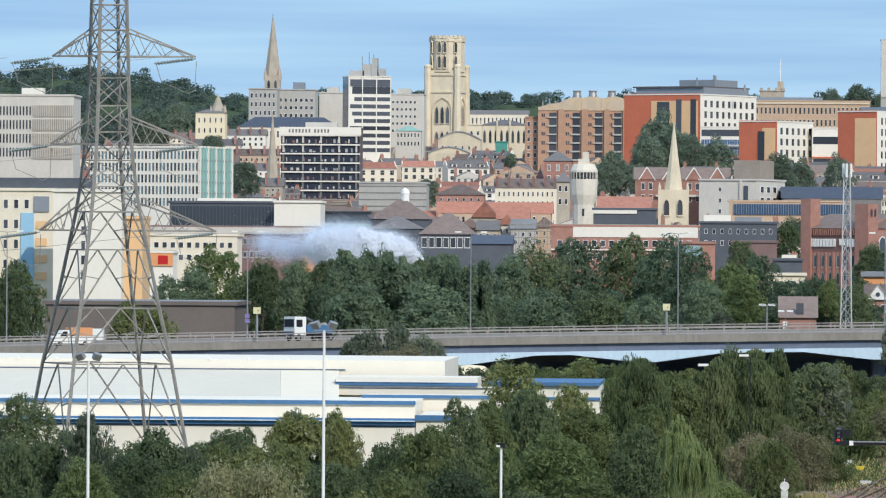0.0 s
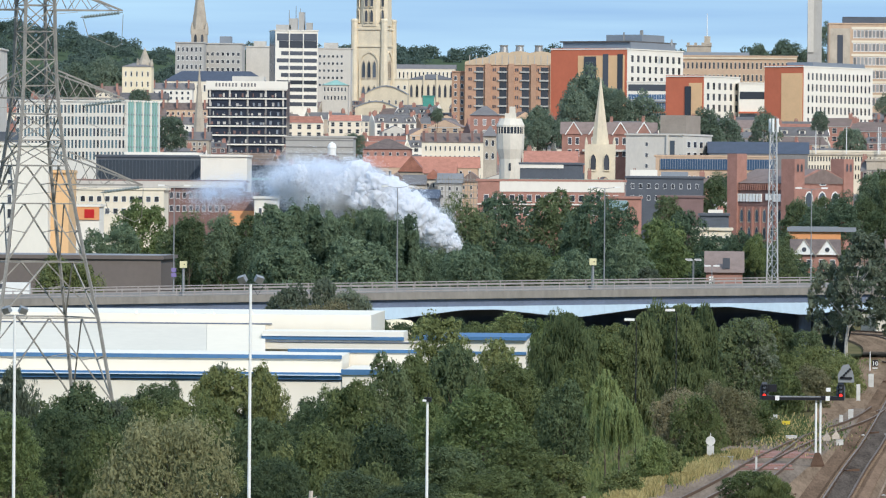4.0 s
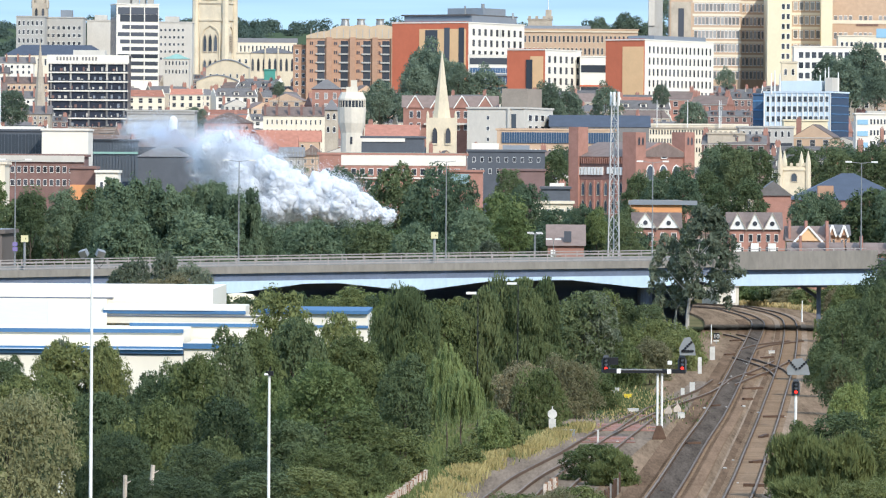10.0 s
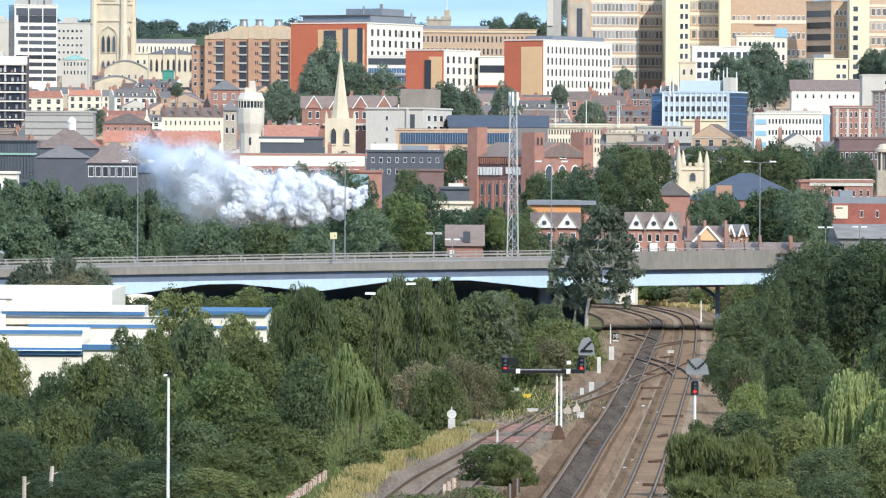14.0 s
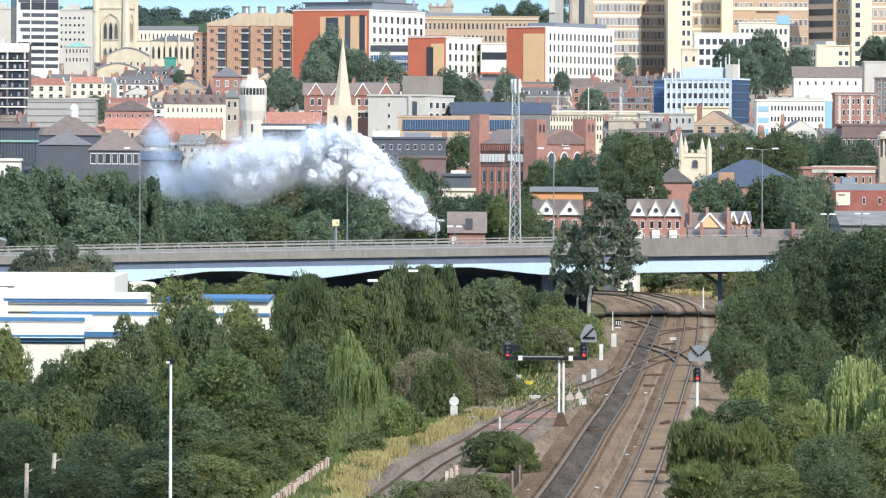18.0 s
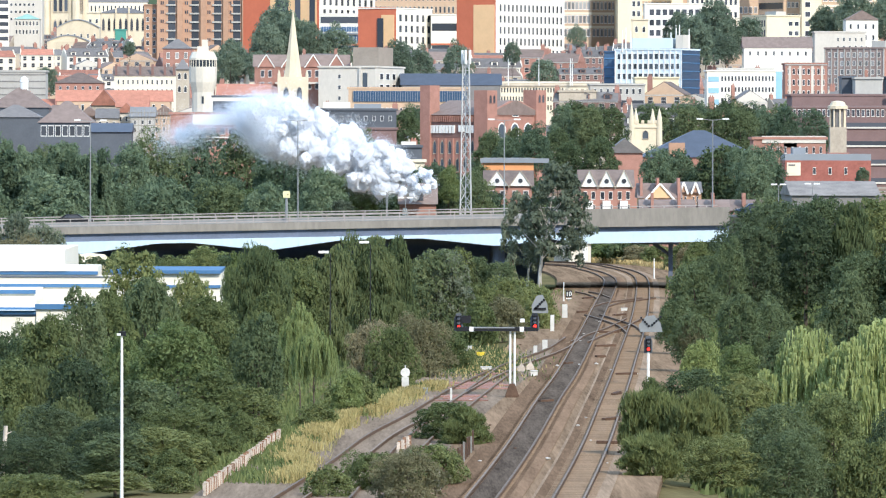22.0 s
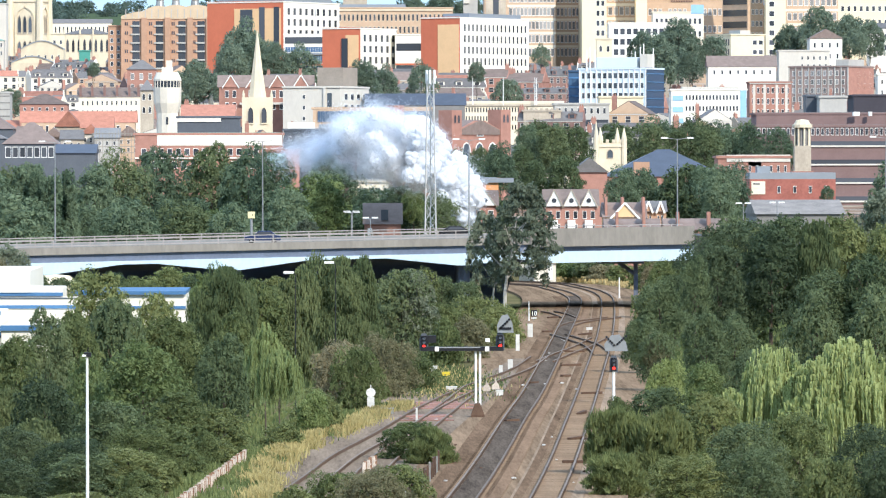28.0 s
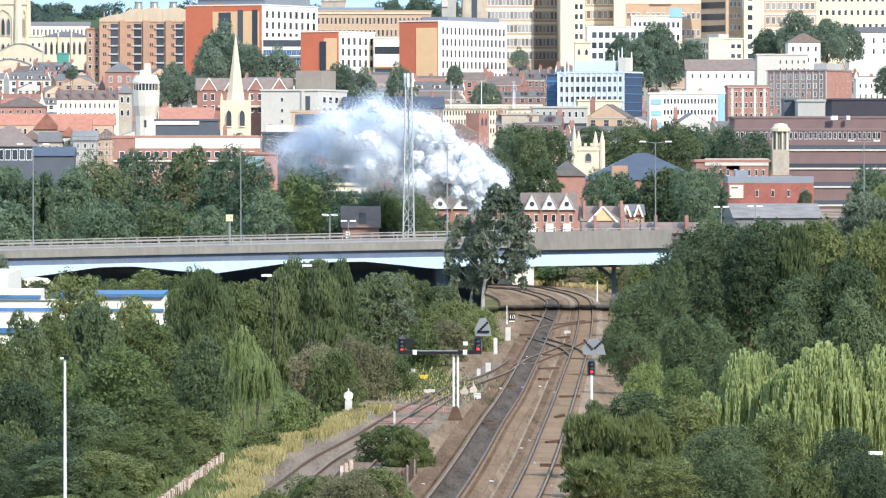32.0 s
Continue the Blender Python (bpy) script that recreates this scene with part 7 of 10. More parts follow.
# -- fill of ordinary houses on the town's slope --
def house_kind(kind, w, h, dp, wall, roof, rise, chim, label, end=False, dormers=0):
    root = thing(kind, label, "house", group="houses on the town slope")
    bm = bmesh.new()
    box(bm, -w / 2, w / 2, 0, dp, -6, h)
    if not end:
        for x in (-w / 2 - 0.12, w / 2 - 0.12):
            lo, hi = [[bm.verts.new((q, y, z)) for y, z in ((-0.1, h - 0.2), (dp + 0.1, h - 0.2), (dp / 2, h + rise + 0.35))] for q in (x, x + 0.26)]
            for i in range(3):
                bm.faces.new((lo[i], lo[(i + 1) % 3], hi[(i + 1) % 3], hi[i]))
            bm.faces.new(lo)
            bm.faces.new(hi[::-1])
    part("wall", bm, wall, root)
    bm = bmesh.new()
    o = 0.3
    if end:
        extrude_xz(bm, [(-w / 2 - o, h - 0.1), (w / 2 + o, h - 0.1), (0, h + rise)], 0.25, dp + o)
    else:
        prof = [(-o, h - 0.1), (dp + o, h - 0.1), (dp / 2, h + rise)]
        lo, hi = [[bm.verts.new((x, y, z)) for y, z in prof] for x in (-w / 2, w / 2)]
        for i in range(3):
            bm.faces.new((lo[i], lo[(i + 1) % 3], hi[(i + 1) % 3], hi[i]))
        bm.faces.new(lo)
        bm.faces.new(hi[::-1])
    tiles = len(bm.faces)
    for k in range(chim):  # brick stacks with pots
        x = -w / 2 + 0.5 + k * (w - 1)
        box(bm, x - 0.45, x + 0.45, dp / 2 - 0.6, dp / 2 + 0.6, h, h + rise + 1.3)
        for e in (-0.2, 0.2):
            lathe(bm, [(0.13, h + rise + 1.3), (0.11, h + rise + 1.8)], 6, (x + e, dp / 2))
    bm.faces.ensure_lookup_table()
    for f in bm.faces[tiles:]:
        f.material_index = 1
    part("roof", bm, roof, root).data.materials.append(BRICK)
    for k in range(dormers):
        x = -w / 2 + (k + 0.5) * w / dormers
        bm = bmesh.new()
        box(bm, x - 0.75, x + 0.75, 0.9, 3.6, h + 0.3, h + 1.7)
        extrude_xz(bm, [(x - 0.95, h + 1.7), (x + 0.95, h + 1.7), (x, h + 2.35)], 0.75, 3.9)
        box(bm, x - 0.45, x + 0.45, 0.84, 0.9, h + 0.6, h + 1.55)
        bm.faces.ensure_lookup_table()
        for i, f in enumerate(bm.faces):
            f.material_index = 0 if i < 6 else 1 if i < 11 else 2
        dormer = part("dormer", bm, wall, root)
        dormer.data.materials.append(roof)
        dormer.data.materials.append(GLASSD)
    if end:
        bm = bmesh.new()
        extrude_xz(bm, [(-w / 2, h - 0.05), (w / 2, h - 0.05), (0, h + rise - 0.2)], 0, 0.24)
        part("gable", bm, wall, root)
    n = max(2, round(w / 2.3))
    bm = bmesh.new()
    panes = []
    for r in range(3):
        for k in range(n):
            x, z = -w / 2 + (k + 0.5) * w / n, h - 1.5 - r * 2.7
            box(bm, x - 0.55, x + 0.55, -0.07, 0.05, z - 0.85, z + 0.85)
            panes.append((x, z))
    box(bm, -w / 2, w / 2, -0.18, 0.02, h - 0.35, h - 0.12)
    frames = len(bm.faces)
    for x, z in panes:
        for lo, hi in ((-0.75, -0.05), (0.05, 0.75)):
            box(bm, x - 0.47, x + 0.47, -0.10, 0.0, z + lo, z + hi)
    bm.faces.ensure_lookup_table()
    for f in bm.faces[frames:]:
        f.material_index = 1
    ob = part("windows", bm, LINEW, root)
    ob.data.materials.append(GLASSD)
    tagged(ob, kind="stuff")
    return root


def fill_town():
    g = random.Random(21)
    kinds = [
        house_kind("terraced_house", 9, 8, 9, CREAM, SLATE, 2.6, 2, "cream terraced house with a slate roof"),
        house_kind("brick_house", 8, 8, 9, BRICK, TILEB, 2.6, 2, "red brick house with a brown tiled roof"),
        house_kind("stone_house", 10, 7, 9, STONED, TILEB, 2.8, 1, "brown stone house with a tiled roof"),
        house_kind("gabled_house", 9, 8, 10, CONCL, SLATE, 3.0, 1, "grey rendered house with a slate gable", True),
        house_kind("gabled_house", 8, 8, 10, BRICKB, TILEB, 3.2, 1, "buff brick gabled house with a brown roof", True),
        house_kind("brick_house", 12, 8, 10, BRICKO, SLATE, 2.4, 2, "brown brick house with a slate roof"),
        house_kind("stone_house", 11, 7, 10, STONED, SLATE, 2.6, 2, "weathered stone house with a slate roof"),
        house_kind("terraced_house", 10, 8, 9, CREAM, TILER, 2.2, 1, "cream rendered house with a red tiled roof"),
        house_kind("brick_house", 13, 9, 10, BRICKD, SLATE, 2.4, 2, "dark brick house with dormers and a slate roof", dormers=3),
        house_kind("terraced_house", 12, 9, 10, WHITE, SLATE, 3.0, 2, "white terraced house with dormers in a slate roof", dormers=3),
    ]
    used = set()
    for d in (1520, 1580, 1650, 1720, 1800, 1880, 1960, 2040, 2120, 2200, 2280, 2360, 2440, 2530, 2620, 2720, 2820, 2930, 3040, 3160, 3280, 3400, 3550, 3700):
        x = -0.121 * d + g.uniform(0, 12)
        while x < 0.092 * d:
            # houses left out here to keep the stripped tower in sight
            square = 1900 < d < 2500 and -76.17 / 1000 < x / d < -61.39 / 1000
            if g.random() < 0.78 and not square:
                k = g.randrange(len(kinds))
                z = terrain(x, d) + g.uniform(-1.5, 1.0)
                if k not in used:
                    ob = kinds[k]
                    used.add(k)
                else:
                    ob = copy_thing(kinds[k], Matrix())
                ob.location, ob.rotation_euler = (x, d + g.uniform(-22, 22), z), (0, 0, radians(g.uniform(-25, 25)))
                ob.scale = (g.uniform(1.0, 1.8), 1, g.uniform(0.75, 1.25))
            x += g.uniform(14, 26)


fill_town()


# ---- white warehouses ----
def warehouse():
    root = thing("warehouse", "long white clad warehouse with stepped roofs and blue gutters", "warehouse", (-50.97, 610, terrain(-50, 610)))
    ox, oy, oz = root.location

    def slab(name, xl, xr, zlo, zhi, y0, y1, material, label="", skew=0.0):
        bm = bmesh.new()
        v = box(bm, xl - ox, xr - ox, y0 - oy, y1 - oy, zlo - oz, zhi - oz)
        if skew:  # one end stands lower
            for q in v:
                if q.co.x > xr - ox - 0.01:
                    q.co.z -= skew
        return part(name, bm, material, root, label)

    # rear hall: upper cladding, lean-to roof of grey sheets
    slab("rear_wall", -95.26, -31.79, 2.41, 6.19, 650, 680, SHED)
    slab("rear_footing", -95.23, -31.76, -2.82, 2.41, 650, 679, SHED)
    zt, zb = 5.13, 2.79
    xl, xm, xr = -93.79, -47.97, -42.01
    for a, c, m in ((xl, xm, SHEDG), (xm + 0.02, xr, SHEDW)):
        bm = bmesh.new()
        v = [bm.verts.new((x * y / 640 - ox, y - oy, z - oz)) for x, y, z in ((a, 630, zb), (c, 630, zb), (c, 649.9, zt), (a, 649.9, zt), (a, 630, zb - 0.25), (c, 630, zb - 0.25), (c, 649.9, zb - 0.25), (a, 649.9, zb - 0.25))]
        for f in ((0, 1, 2, 3), (4, 7, 6, 5), (0, 4, 5, 1), (1, 5, 6, 2), (2, 6, 7, 3), (3, 7, 4, 0)):
            bm.faces.new([v[i] for i in f])
        part("lean_to_roof", bm, m, root)
    for k in range(13):  # gutter clips
        x = xl + (xr - xl) * (k + 0.5) / 13
        slab("gutter_clip", x - 0.12, x + 0.12, zb - 0.05, zb + 0.12, 629.8, 630.1, PAINTW)
        slab("ridge_clip", x - 0.12, x + 0.12, 6.1, 6.33 + 0.1, 649.9, 650.2, PAINTW)
    # solid dark strips drawn for the shade below eaves and gutters
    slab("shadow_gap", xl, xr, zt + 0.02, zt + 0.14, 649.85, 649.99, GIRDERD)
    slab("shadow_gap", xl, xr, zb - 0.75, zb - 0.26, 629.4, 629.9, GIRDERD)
    # front hall: two blue gutters with white cladding between
    slab("front_upper_wall", -89.67, -32.76, 1.09, 2.63, 612, 629, SHED)
    slab("blue_gutter", -89.65, -32.75, 2.58, 2.95, 611.7, 612.2, BLUE)
    slab("front_roof", -89.65, -32.75, 2.64, 2.9, 612.2, 629, SHED)
    slab("blue_gutter", -88.79, -32.43, 0.76, 1.41, 605.7, 606.6, BLUE)
    slab("canopy_roof", -89.23, -32.59, 1.23, 1.31, 606.6, 612, SHED)
    slab("gutter_lip", -88.72, -32.41, 1.13, 1.21, 605.3, 605.7, SKYB)
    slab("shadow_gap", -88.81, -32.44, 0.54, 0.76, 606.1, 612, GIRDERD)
    slab("front_lower_wall", -88.77, -28.89, -3.62, 0.56, 606.05, 628, SHED)
    # right-hand end: lower bays with blue edges
    slab("end_bay", -42.29, -27.98, 2.86, 4.69, 640.02, 649, SHED)
    slab("blue_gutter", -42.38, -27.96, 3.84, 4.18, 639.5, 640, BLUE)
    slab("railing", -42.26, -31.1, 4.23, 4.34, 639.3, 639.4, PAINTW)
    slab("end_bay", -42.39, -25.97, 2.87, 3.84, 639.7, 640.01, SHED)
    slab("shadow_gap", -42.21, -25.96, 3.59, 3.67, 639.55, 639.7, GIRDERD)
    slab("blue_gutter", -38.87, -25.42, 2.87, 3.2, 626.3, 626.9, BLUE)
    slab("bay_roof", -38.87, -25.42, 2.88, 3.12, 626.9, 634, SHED)
    slab("end_bay", -33.6, -25.42, 1.3, 2.87, 626.5, 631, SHED)
    slab("blue_gutter", -32.47, -24.56, 1.25, 1.75, 605.5, 606.1, BLUE)
    slab("bay_roof", -32.36, -24.56, 1.25, 1.66, 606.1, 626, SHED)
    slab("end_bay", -32.36, -24.56, -1.74, 1.24, 605.8, 626, SHED)
    return root


warehouse()


def low_hall():
    root = thing("warehouse", "low white hall with blue edges glimpsed between trees", "warehouse", (-19.12, 640, terrain(-24, 640)))
    ox, oy, oz = root.location
    for name, (xl, xr, z0, z1), y0, y1, m in (("wall", (-27.11, -15.57, 0.68, 3.94), 640, 660, SHED), ("blue_edge", (-27.1, -15.57, 3.95, 4.29), 639.5, 660, BLUE), ("blue_edge", (-27.11, -15.57, 2.51, 2.8), 639.8, 640, BLUE)):
        bm = bmesh.new()
        box(bm, xl - ox, xr - ox, y0 - oy, y1 - oy, z0 - oz, z1 - oz)
        part(name, bm, m, root)


low_hall()
bm = bmesh.new()
lathe(bm, [(2.6, -0.4), (2.6, 3.24), (1.6, 4.15), (0.2, 4.29)], 10, (-32.93, 735))
solo("storage_tank", bm, YELLOW, "pale yellow domed tank under the bridge", "tank")


# ---- pylon ----
def sweep(bm, pts, r, sides=4):
    """One unbroken tube along some points."""
    rings = []
    for i, p in enumerate(pts):
        w = (pts[min(len(pts) - 1, i + 1)] - pts[max(0, i - 1)])
        q = w.to_track_quat("Z", "X").to_matrix()
        rings.append([bm.verts.new(p + q @ Vector((r * math.cos(k * math.tau / sides + 0.785), r * math.sin(k * math.tau / sides + 0.785), 0))) for k in range(sides)])
    for lo, hi in zip(rings, rings[1:]):
        for k in range(sides):
            bm.faces.new((lo[k], lo[(k + 1) % sides], hi[(k + 1) % sides], hi[k]))
    bm.faces.new(rings[0][::-1])
    bm.faces.new(rings[-1])


INSUL = mat("grey_green_glass", (0.17, 0.21, 0.20), var=0.1, scale=2.0, rough=0.3)


def pylon():
    d = 500
    cx = -51.26
    g = terrain(cx, d)
    zz = lambda y: HGT[0] + HGT[1] * y
    root = thing("electricity_pylon", "tall lattice steel electricity pylon with three pairs of arms", "pylon", (cx, d, g), rz=24)
    base, k = 1.76 - g, 0.04
    HGT = (37.21 - g, -k)
    # half width of the square body by height
    levels = [(zz(885), 5.0), (zz(720), 4.05), (zz(610), 3.25), (zz(495), 2.5), (zz(420), 2.0), (zz(370), 1.75), (zz(318), 1.55), (zz(262), 1.38), (zz(210), 1.3), (zz(155), 1.24), (zz(103), 1.2), (zz(60), 1.15), (zz(10), 1.1), (zz(-60), 1.0), (zz(-120), 0.95), (zz(-190), 0.5), (zz(-260), 0.06)]
    cor = lambda h, i: Vector((h * (1, 1, -1, -1)[i], h * (1, -1, -1, 1)[i], 0))
    for i in range(4):
        bm = bmesh.new()
        sweep(bm, [cor(h, i) + Vector((0, 0, z)) for z, h in levels], 0.15)
        part("leg", bm, STEELD, root)
    def strut(name, p, q, r):
        bm = bmesh.new()
        bar(bm, p, q, r)
        part(name, bm, STEELD, root)

    for i in range(4):
        j = (i + 1) % 4
        for n, ((z0, h0), (z1, h1)) in enumerate(zip(levels, levels[1:-1])):
            a0, a1 = cor(h0, i) + Vector((0, 0, z0)), cor(h1, i) + Vector((0, 0, z1))
            b0, b1 = cor(h0, j) + Vector((0, 0, z0)), cor(h1, j) + Vector((0, 0, z1))
            r = 0.075 if n < 4 else 0.055
            if n < 4:  # K bracing on the wide lower body
                mid = (a1 + b1) / 2
                for p, q, k in ((a0, mid, 1), (b0, mid, 1), (a0.lerp(mid, 0.5), a0.lerp(a1, 0.55), 0.7), (b0.lerp(mid, 0.5), b0.lerp(b1, 0.55), 0.7)):
                    strut("brace", p, q, r * k)
            elif z0 < zz(-20):
                strut("brace", a0, b1, r)
                strut("brace", b0, a1, r)
            strut("brace", a1, b1, r)
    way = Matrix.Rotation(radians(-24), 3, "Z")
    for z, hb, reaches, rise in ((zz(112), 1.2, (4.5, 6.9), 2.2), (zz(286), 1.42, (4.6, 7.1), 2.2), (zz(457), 2.2, (5.4, 8.6), 2.6)):
        for s, reach in zip((-1, 1), reaches):
            tip = way @ Vector((s * reach, 0, 0)) + Vector((0, 0, z))
            bm = bmesh.new()
            near = sorted(range(4), key=lambda i: -(cor(1, i) - (way @ Vector((s * 3, 0, 0)))).length)[2:]
            for i in near:
                lo, hi = cor(hb, i) + Vector((0, 0, z)), cor(hb * 0.97, i) + Vector((0, 0, z + rise))
                bar(bm, lo, tip, 0.085)
                bar(bm, hi, tip, 0.085)
                last = lo
                for n in range(1, 7):
                    f = n / 7
                    q = (hi if n % 2 else lo).lerp(tip, f)
                    bar(bm, last, q, 0.04)
                    last = q
            part("cross_arm", bm, STEELD, root)
            # strain insulators and jumper loop
            out = way @ Vector((-0.9, -0.4, -0.13))
            for e in (-0.25, 0.25):
                bm = bmesh.new()
                p0 = tip + Vector((0, 0, -0.15)) + way @ Vector((0, e, 0))
                turned = [(0.03, 0.0), (0.03, 0.3)]
                for n in range(12):
                    turned += [(0.13, 0.32 + n * 0.25), (0.13, 0.38 + n * 0.25), (0.05, 0.46 + n * 0.25), (0.05, 0.54 + n * 0.25)]
                lathe(bm, turned + [(0.03, 3.5)], 8)
                bmesh.ops.transform(bm, matrix=Matrix.Translation(p0) @ out.to_track_quat("Z", "X").to_matrix().to_4x4(), verts=bm.verts[:])
                part("insulator", bm, INSUL, root, "grey-green glass insulator string")
            bm = bmesh.new()
            p0 = tip + out * 3.4
            drop = [p0, p0 + Vector((0.5, 0, -1.6)), tip + Vector((-0.4, 0.6, -2.9)), tip + Vector((0.3, 1.0, -2.6)), tip + Vector((0.2, 0.4, -0.3))]
            sweep(bm, drop, 0.03)
            part("jumper_cable", bm, STEELD, root)
    # conductors leaving to the left
    for z, reaches in ((zz(112), (4.5, 6.9)), (zz(286), (4.6, 7.1)), (zz(457), (5.4, 8.6)), (zz(-260), (0.0,))):
        for s, reach in zip((-1, 1), reaches):
            p0 = way @ Vector((s * reach - 3.4 * bool(reach), -1.6, 0)) + Vector((0, 0, z - 0.2))
            p1 = p0 + way @ Vector((-260, -150, 4))
            bm = bmesh.new()
            pts = [p0.lerp(p1, n / 24) + Vector((0, 0, -9 * 4 * (n / 24) * (1 - n / 24))) for n in range(25)]
            sweep(bm, pts, 0.025)
            part("conductor", bm, STEELD, root)


pylon()


# ---- lamp posts and masts ----
def lamp_post(label, x, d, z1, r=0.1, heads=(), arm=1.2, material=STEEL, z0=None):
    g = terrain(x, d) if z0 is None else z0
    root = thing("lamp_post", label, "lamp post", (x, d, g), group="street lamps")
    bm = bmesh.new()
    lathe(bm, [(r * 1.5, -0.3), (r * 1.5, 1.0), (r, 1.1), (r * 0.65, z1 - g)], 8)
    part("pole", bm, material, root)
    for s in heads:
        if arm:
            bm = bmesh.new()
            bar(bm, (0, 0, z1 - g - 0.05), (s * arm, 0, z1 - g + 0.1), 0.045)
            part("arm", bm, material, root)
        bm = bmesh.new()
        box(bm, -0.38, 0.38, -0.16, 0.16, -0.09, 0.09, Matrix.Translation((s * (arm + 0.25), 0, z1 - g + 0.12)))
        part("lamp_head", bm, PAINTW, root)
    return root


for t_x in (-89.84, -60.84, -34.03, -9.22, 15.47, 40.42, 65.42):
    lamp_post("tall grey double-armed street lamp on the road bridge", t_x, 758, 19.8 + 0.004 * t_x, 0.085, (-1, 1), 1.3, z0=rail_z(min(t_x, 45)) - 1.1)
for x, z in ((1.41, 11.06), (1.53, 10.98), (49.59, 12), (53.75, 12.09), (3.75, 10.29)):
    lamp_post("short grey lamp post with twin heads", x, 778, z, 0.07, (-1, 1), 0.3)


def flood_mast(label, x, d, z1, r):
    g = terrain(x, d)
    root = thing("floodlight_mast", label, "floodlight", (x, d, g), group="floodlight masts")
    bm = bmesh.new()
    lathe(bm, [(r * 1.5, -0.5), (r, z1 - g)], 10)
    part("pole", bm, PAINTW, root)
    bm = bmesh.new()
    bar(bm, (-0.5, 0, z1 - g), (0.5, 0, z1 - g), 0.04)
    part("cross_bar", bm, STEEL, root)
    for s in (-1, 1):
        bm = bmesh.new()
        box(bm, -0.19, 0.19, -0.12, 0.14, -0.16, 0.16, Matrix.Translation((s * 0.4, 0, z1 - g + 0.24)) @ Euler((0.5, s * 0.25, s * 0.5)).to_matrix().to_4x4())
        part("floodlight", bm, STEEL, root, "square floodlight tilted downward")
    bm = bmesh.new()
    bar(bm, (0.07, -0.1, z1 - g - 0.07), (0.34, -0.1, z1 - g - 0.48), 0.014)
    bar(bm, (0.34, -0.1, z1 - g - 0.48), (0.62, -0.1, z1 - g - 0.07), 0.014)
    part("cable_loop", bm, BLACK, root)


flood_mast("tall white mast with two floodlights before the bushes", -20.41, 300, 13.69, 0.062)
flood_mast("white mast with floodlights rising before the trees", -32.15, 305, 12.04, 0.062)
# slim white post with a small camera
def camera_post(x, d, z1):
    g = terrain(x, d)
    root = thing("camera_post", "slim white post with a small dark camera on top", "post", (x, d, g))
    bm = bmesh.new()
    lathe(bm, [(0.085, -0.5), (0.06, z1 - g)], 10)
    part("pole", bm, PAINTW, root)
    bm = bmesh.new()
    box(bm, -0.16, 0.2, -0.15, 0.15, 0, 0.22, Matrix.Translation((0, 0, z1 - g)))
    bar(bm, (0.0, 0, z1 - g + 0.2), (0.06, 0, z1 - g + 0.45), 0.03)
    part("camera", bm, BLACK, root)
    bm = bmesh.new()
    box(bm, -0.18, 0.0, -0.2, 0.0, 0.02, 0.12, Matrix.Translation((-0.05, 0, z1 - g)))
    part("hood", bm, PAINTW, root)


camera_post(-12.29, 308, 7.95)
for t_x, t_d, t_z in ((-3.30, 470, 9.05), (-0.35, 500, 9.3)):
    lamp_post("dark slim lamp post with a white head among the trees", t_x, t_d, t_z, 0.05, (-1,), 0.25, material=BLACK)
lamp_post("dark lamp post with a white lantern among trees", 28.72, 340, 1.79, 0.07, (1,), 1.0, material=BLACK)


GALV = mat("galvanised_lattice", (0.52, 0.50, 0.47), var=0.15, scale=1.0, rough=0.6)


def lattice_mast():
    x, d = 11.31, 790
    g = terrain(x, d)
    z1 = 27.4 - g
    root = thing("radio_mast", "slender pale grey lattice radio mast with antennas", "mast", (x, d, g))
    w0, w1 = 0.95, 0.45
    n = 22
    legs = [(0.0, 1.0), (-0.87, -0.5), (0.87, -0.5)]
    at = lambda i, f: Vector((legs[i][0] * (w0 + (w1 - w0) * f), legs[i][1] * (w0 + (w1 - w0) * f), z1 * f))
    for i in range(3):
        bm = bmesh.new()
        bar(bm, at(i, 0), at(i, 1), 0.09)
        part("leg", bm, GALV, root)
        j = (i + 1) % 3
        for k in range(n):
            a, c = (i, j) if k % 2 else (j, i)
            for p, q, r in ((at(a, k / n), at(c, (k + 1) / n), 0.045), (at(i, (k + 1) / n), at(j, (k + 1) / n), 0.035)):
                bm = bmesh.new()
                bar(bm, p, q, r)
                part("brace", bm, GALV, root)
    for a in range(3):
        bm = bmesh.new()
        c = (0.55 * math.cos(a * 2.1 + 0.4), 0.55 * math.sin(a * 2.1 + 0.4))
        lathe(bm, [(0.16, z1 - 0.4), (0.16, z1 + 1.3)], 8, c)
        part("antenna", bm, PAINTW, root)
    bm = bmesh.new()
    bar(bm, (0.1, 0, z1), (0.1, 0, z1 + 1.6), 0.03)
    part("spike", bm, STEEL, root)


lattice_mast()


CAMY = mat("faded_yellow_paint", (0.70, 0.63, 0.36), var=0.1, scale=1.0)


def speed_camera(x, y, top):
    g = rail_z(x) - 1.1
    root = thing("speed_camera", "yellow roadside speed camera on a grey post", "speed camera", (x, y, g), group="speed cameras")
    bm = bmesh.new()
    lathe(bm, [(0.17, 0), (0.15, top - g - 0.8)], 8)
    part("post", bm, STEEL, root)
    bm = bmesh.new()
    box(bm, -0.42, 0.42, -0.3, 0.3, top - g - 0.8, top - g)
    part("housing", bm, CAMY, root)
    bm = bmesh.new()
    lathe(bm, [(0.07, 0), (0.07, 0.05)], 10)
    bmesh.ops.transform(bm, matrix=Matrix.Translation((0.15, -0.3, top - g - 0.4)) @ Matrix.Rotation(radians(90), 4, "X"), verts=bm.verts[:])
    part("lens", bm, BLACK, root)


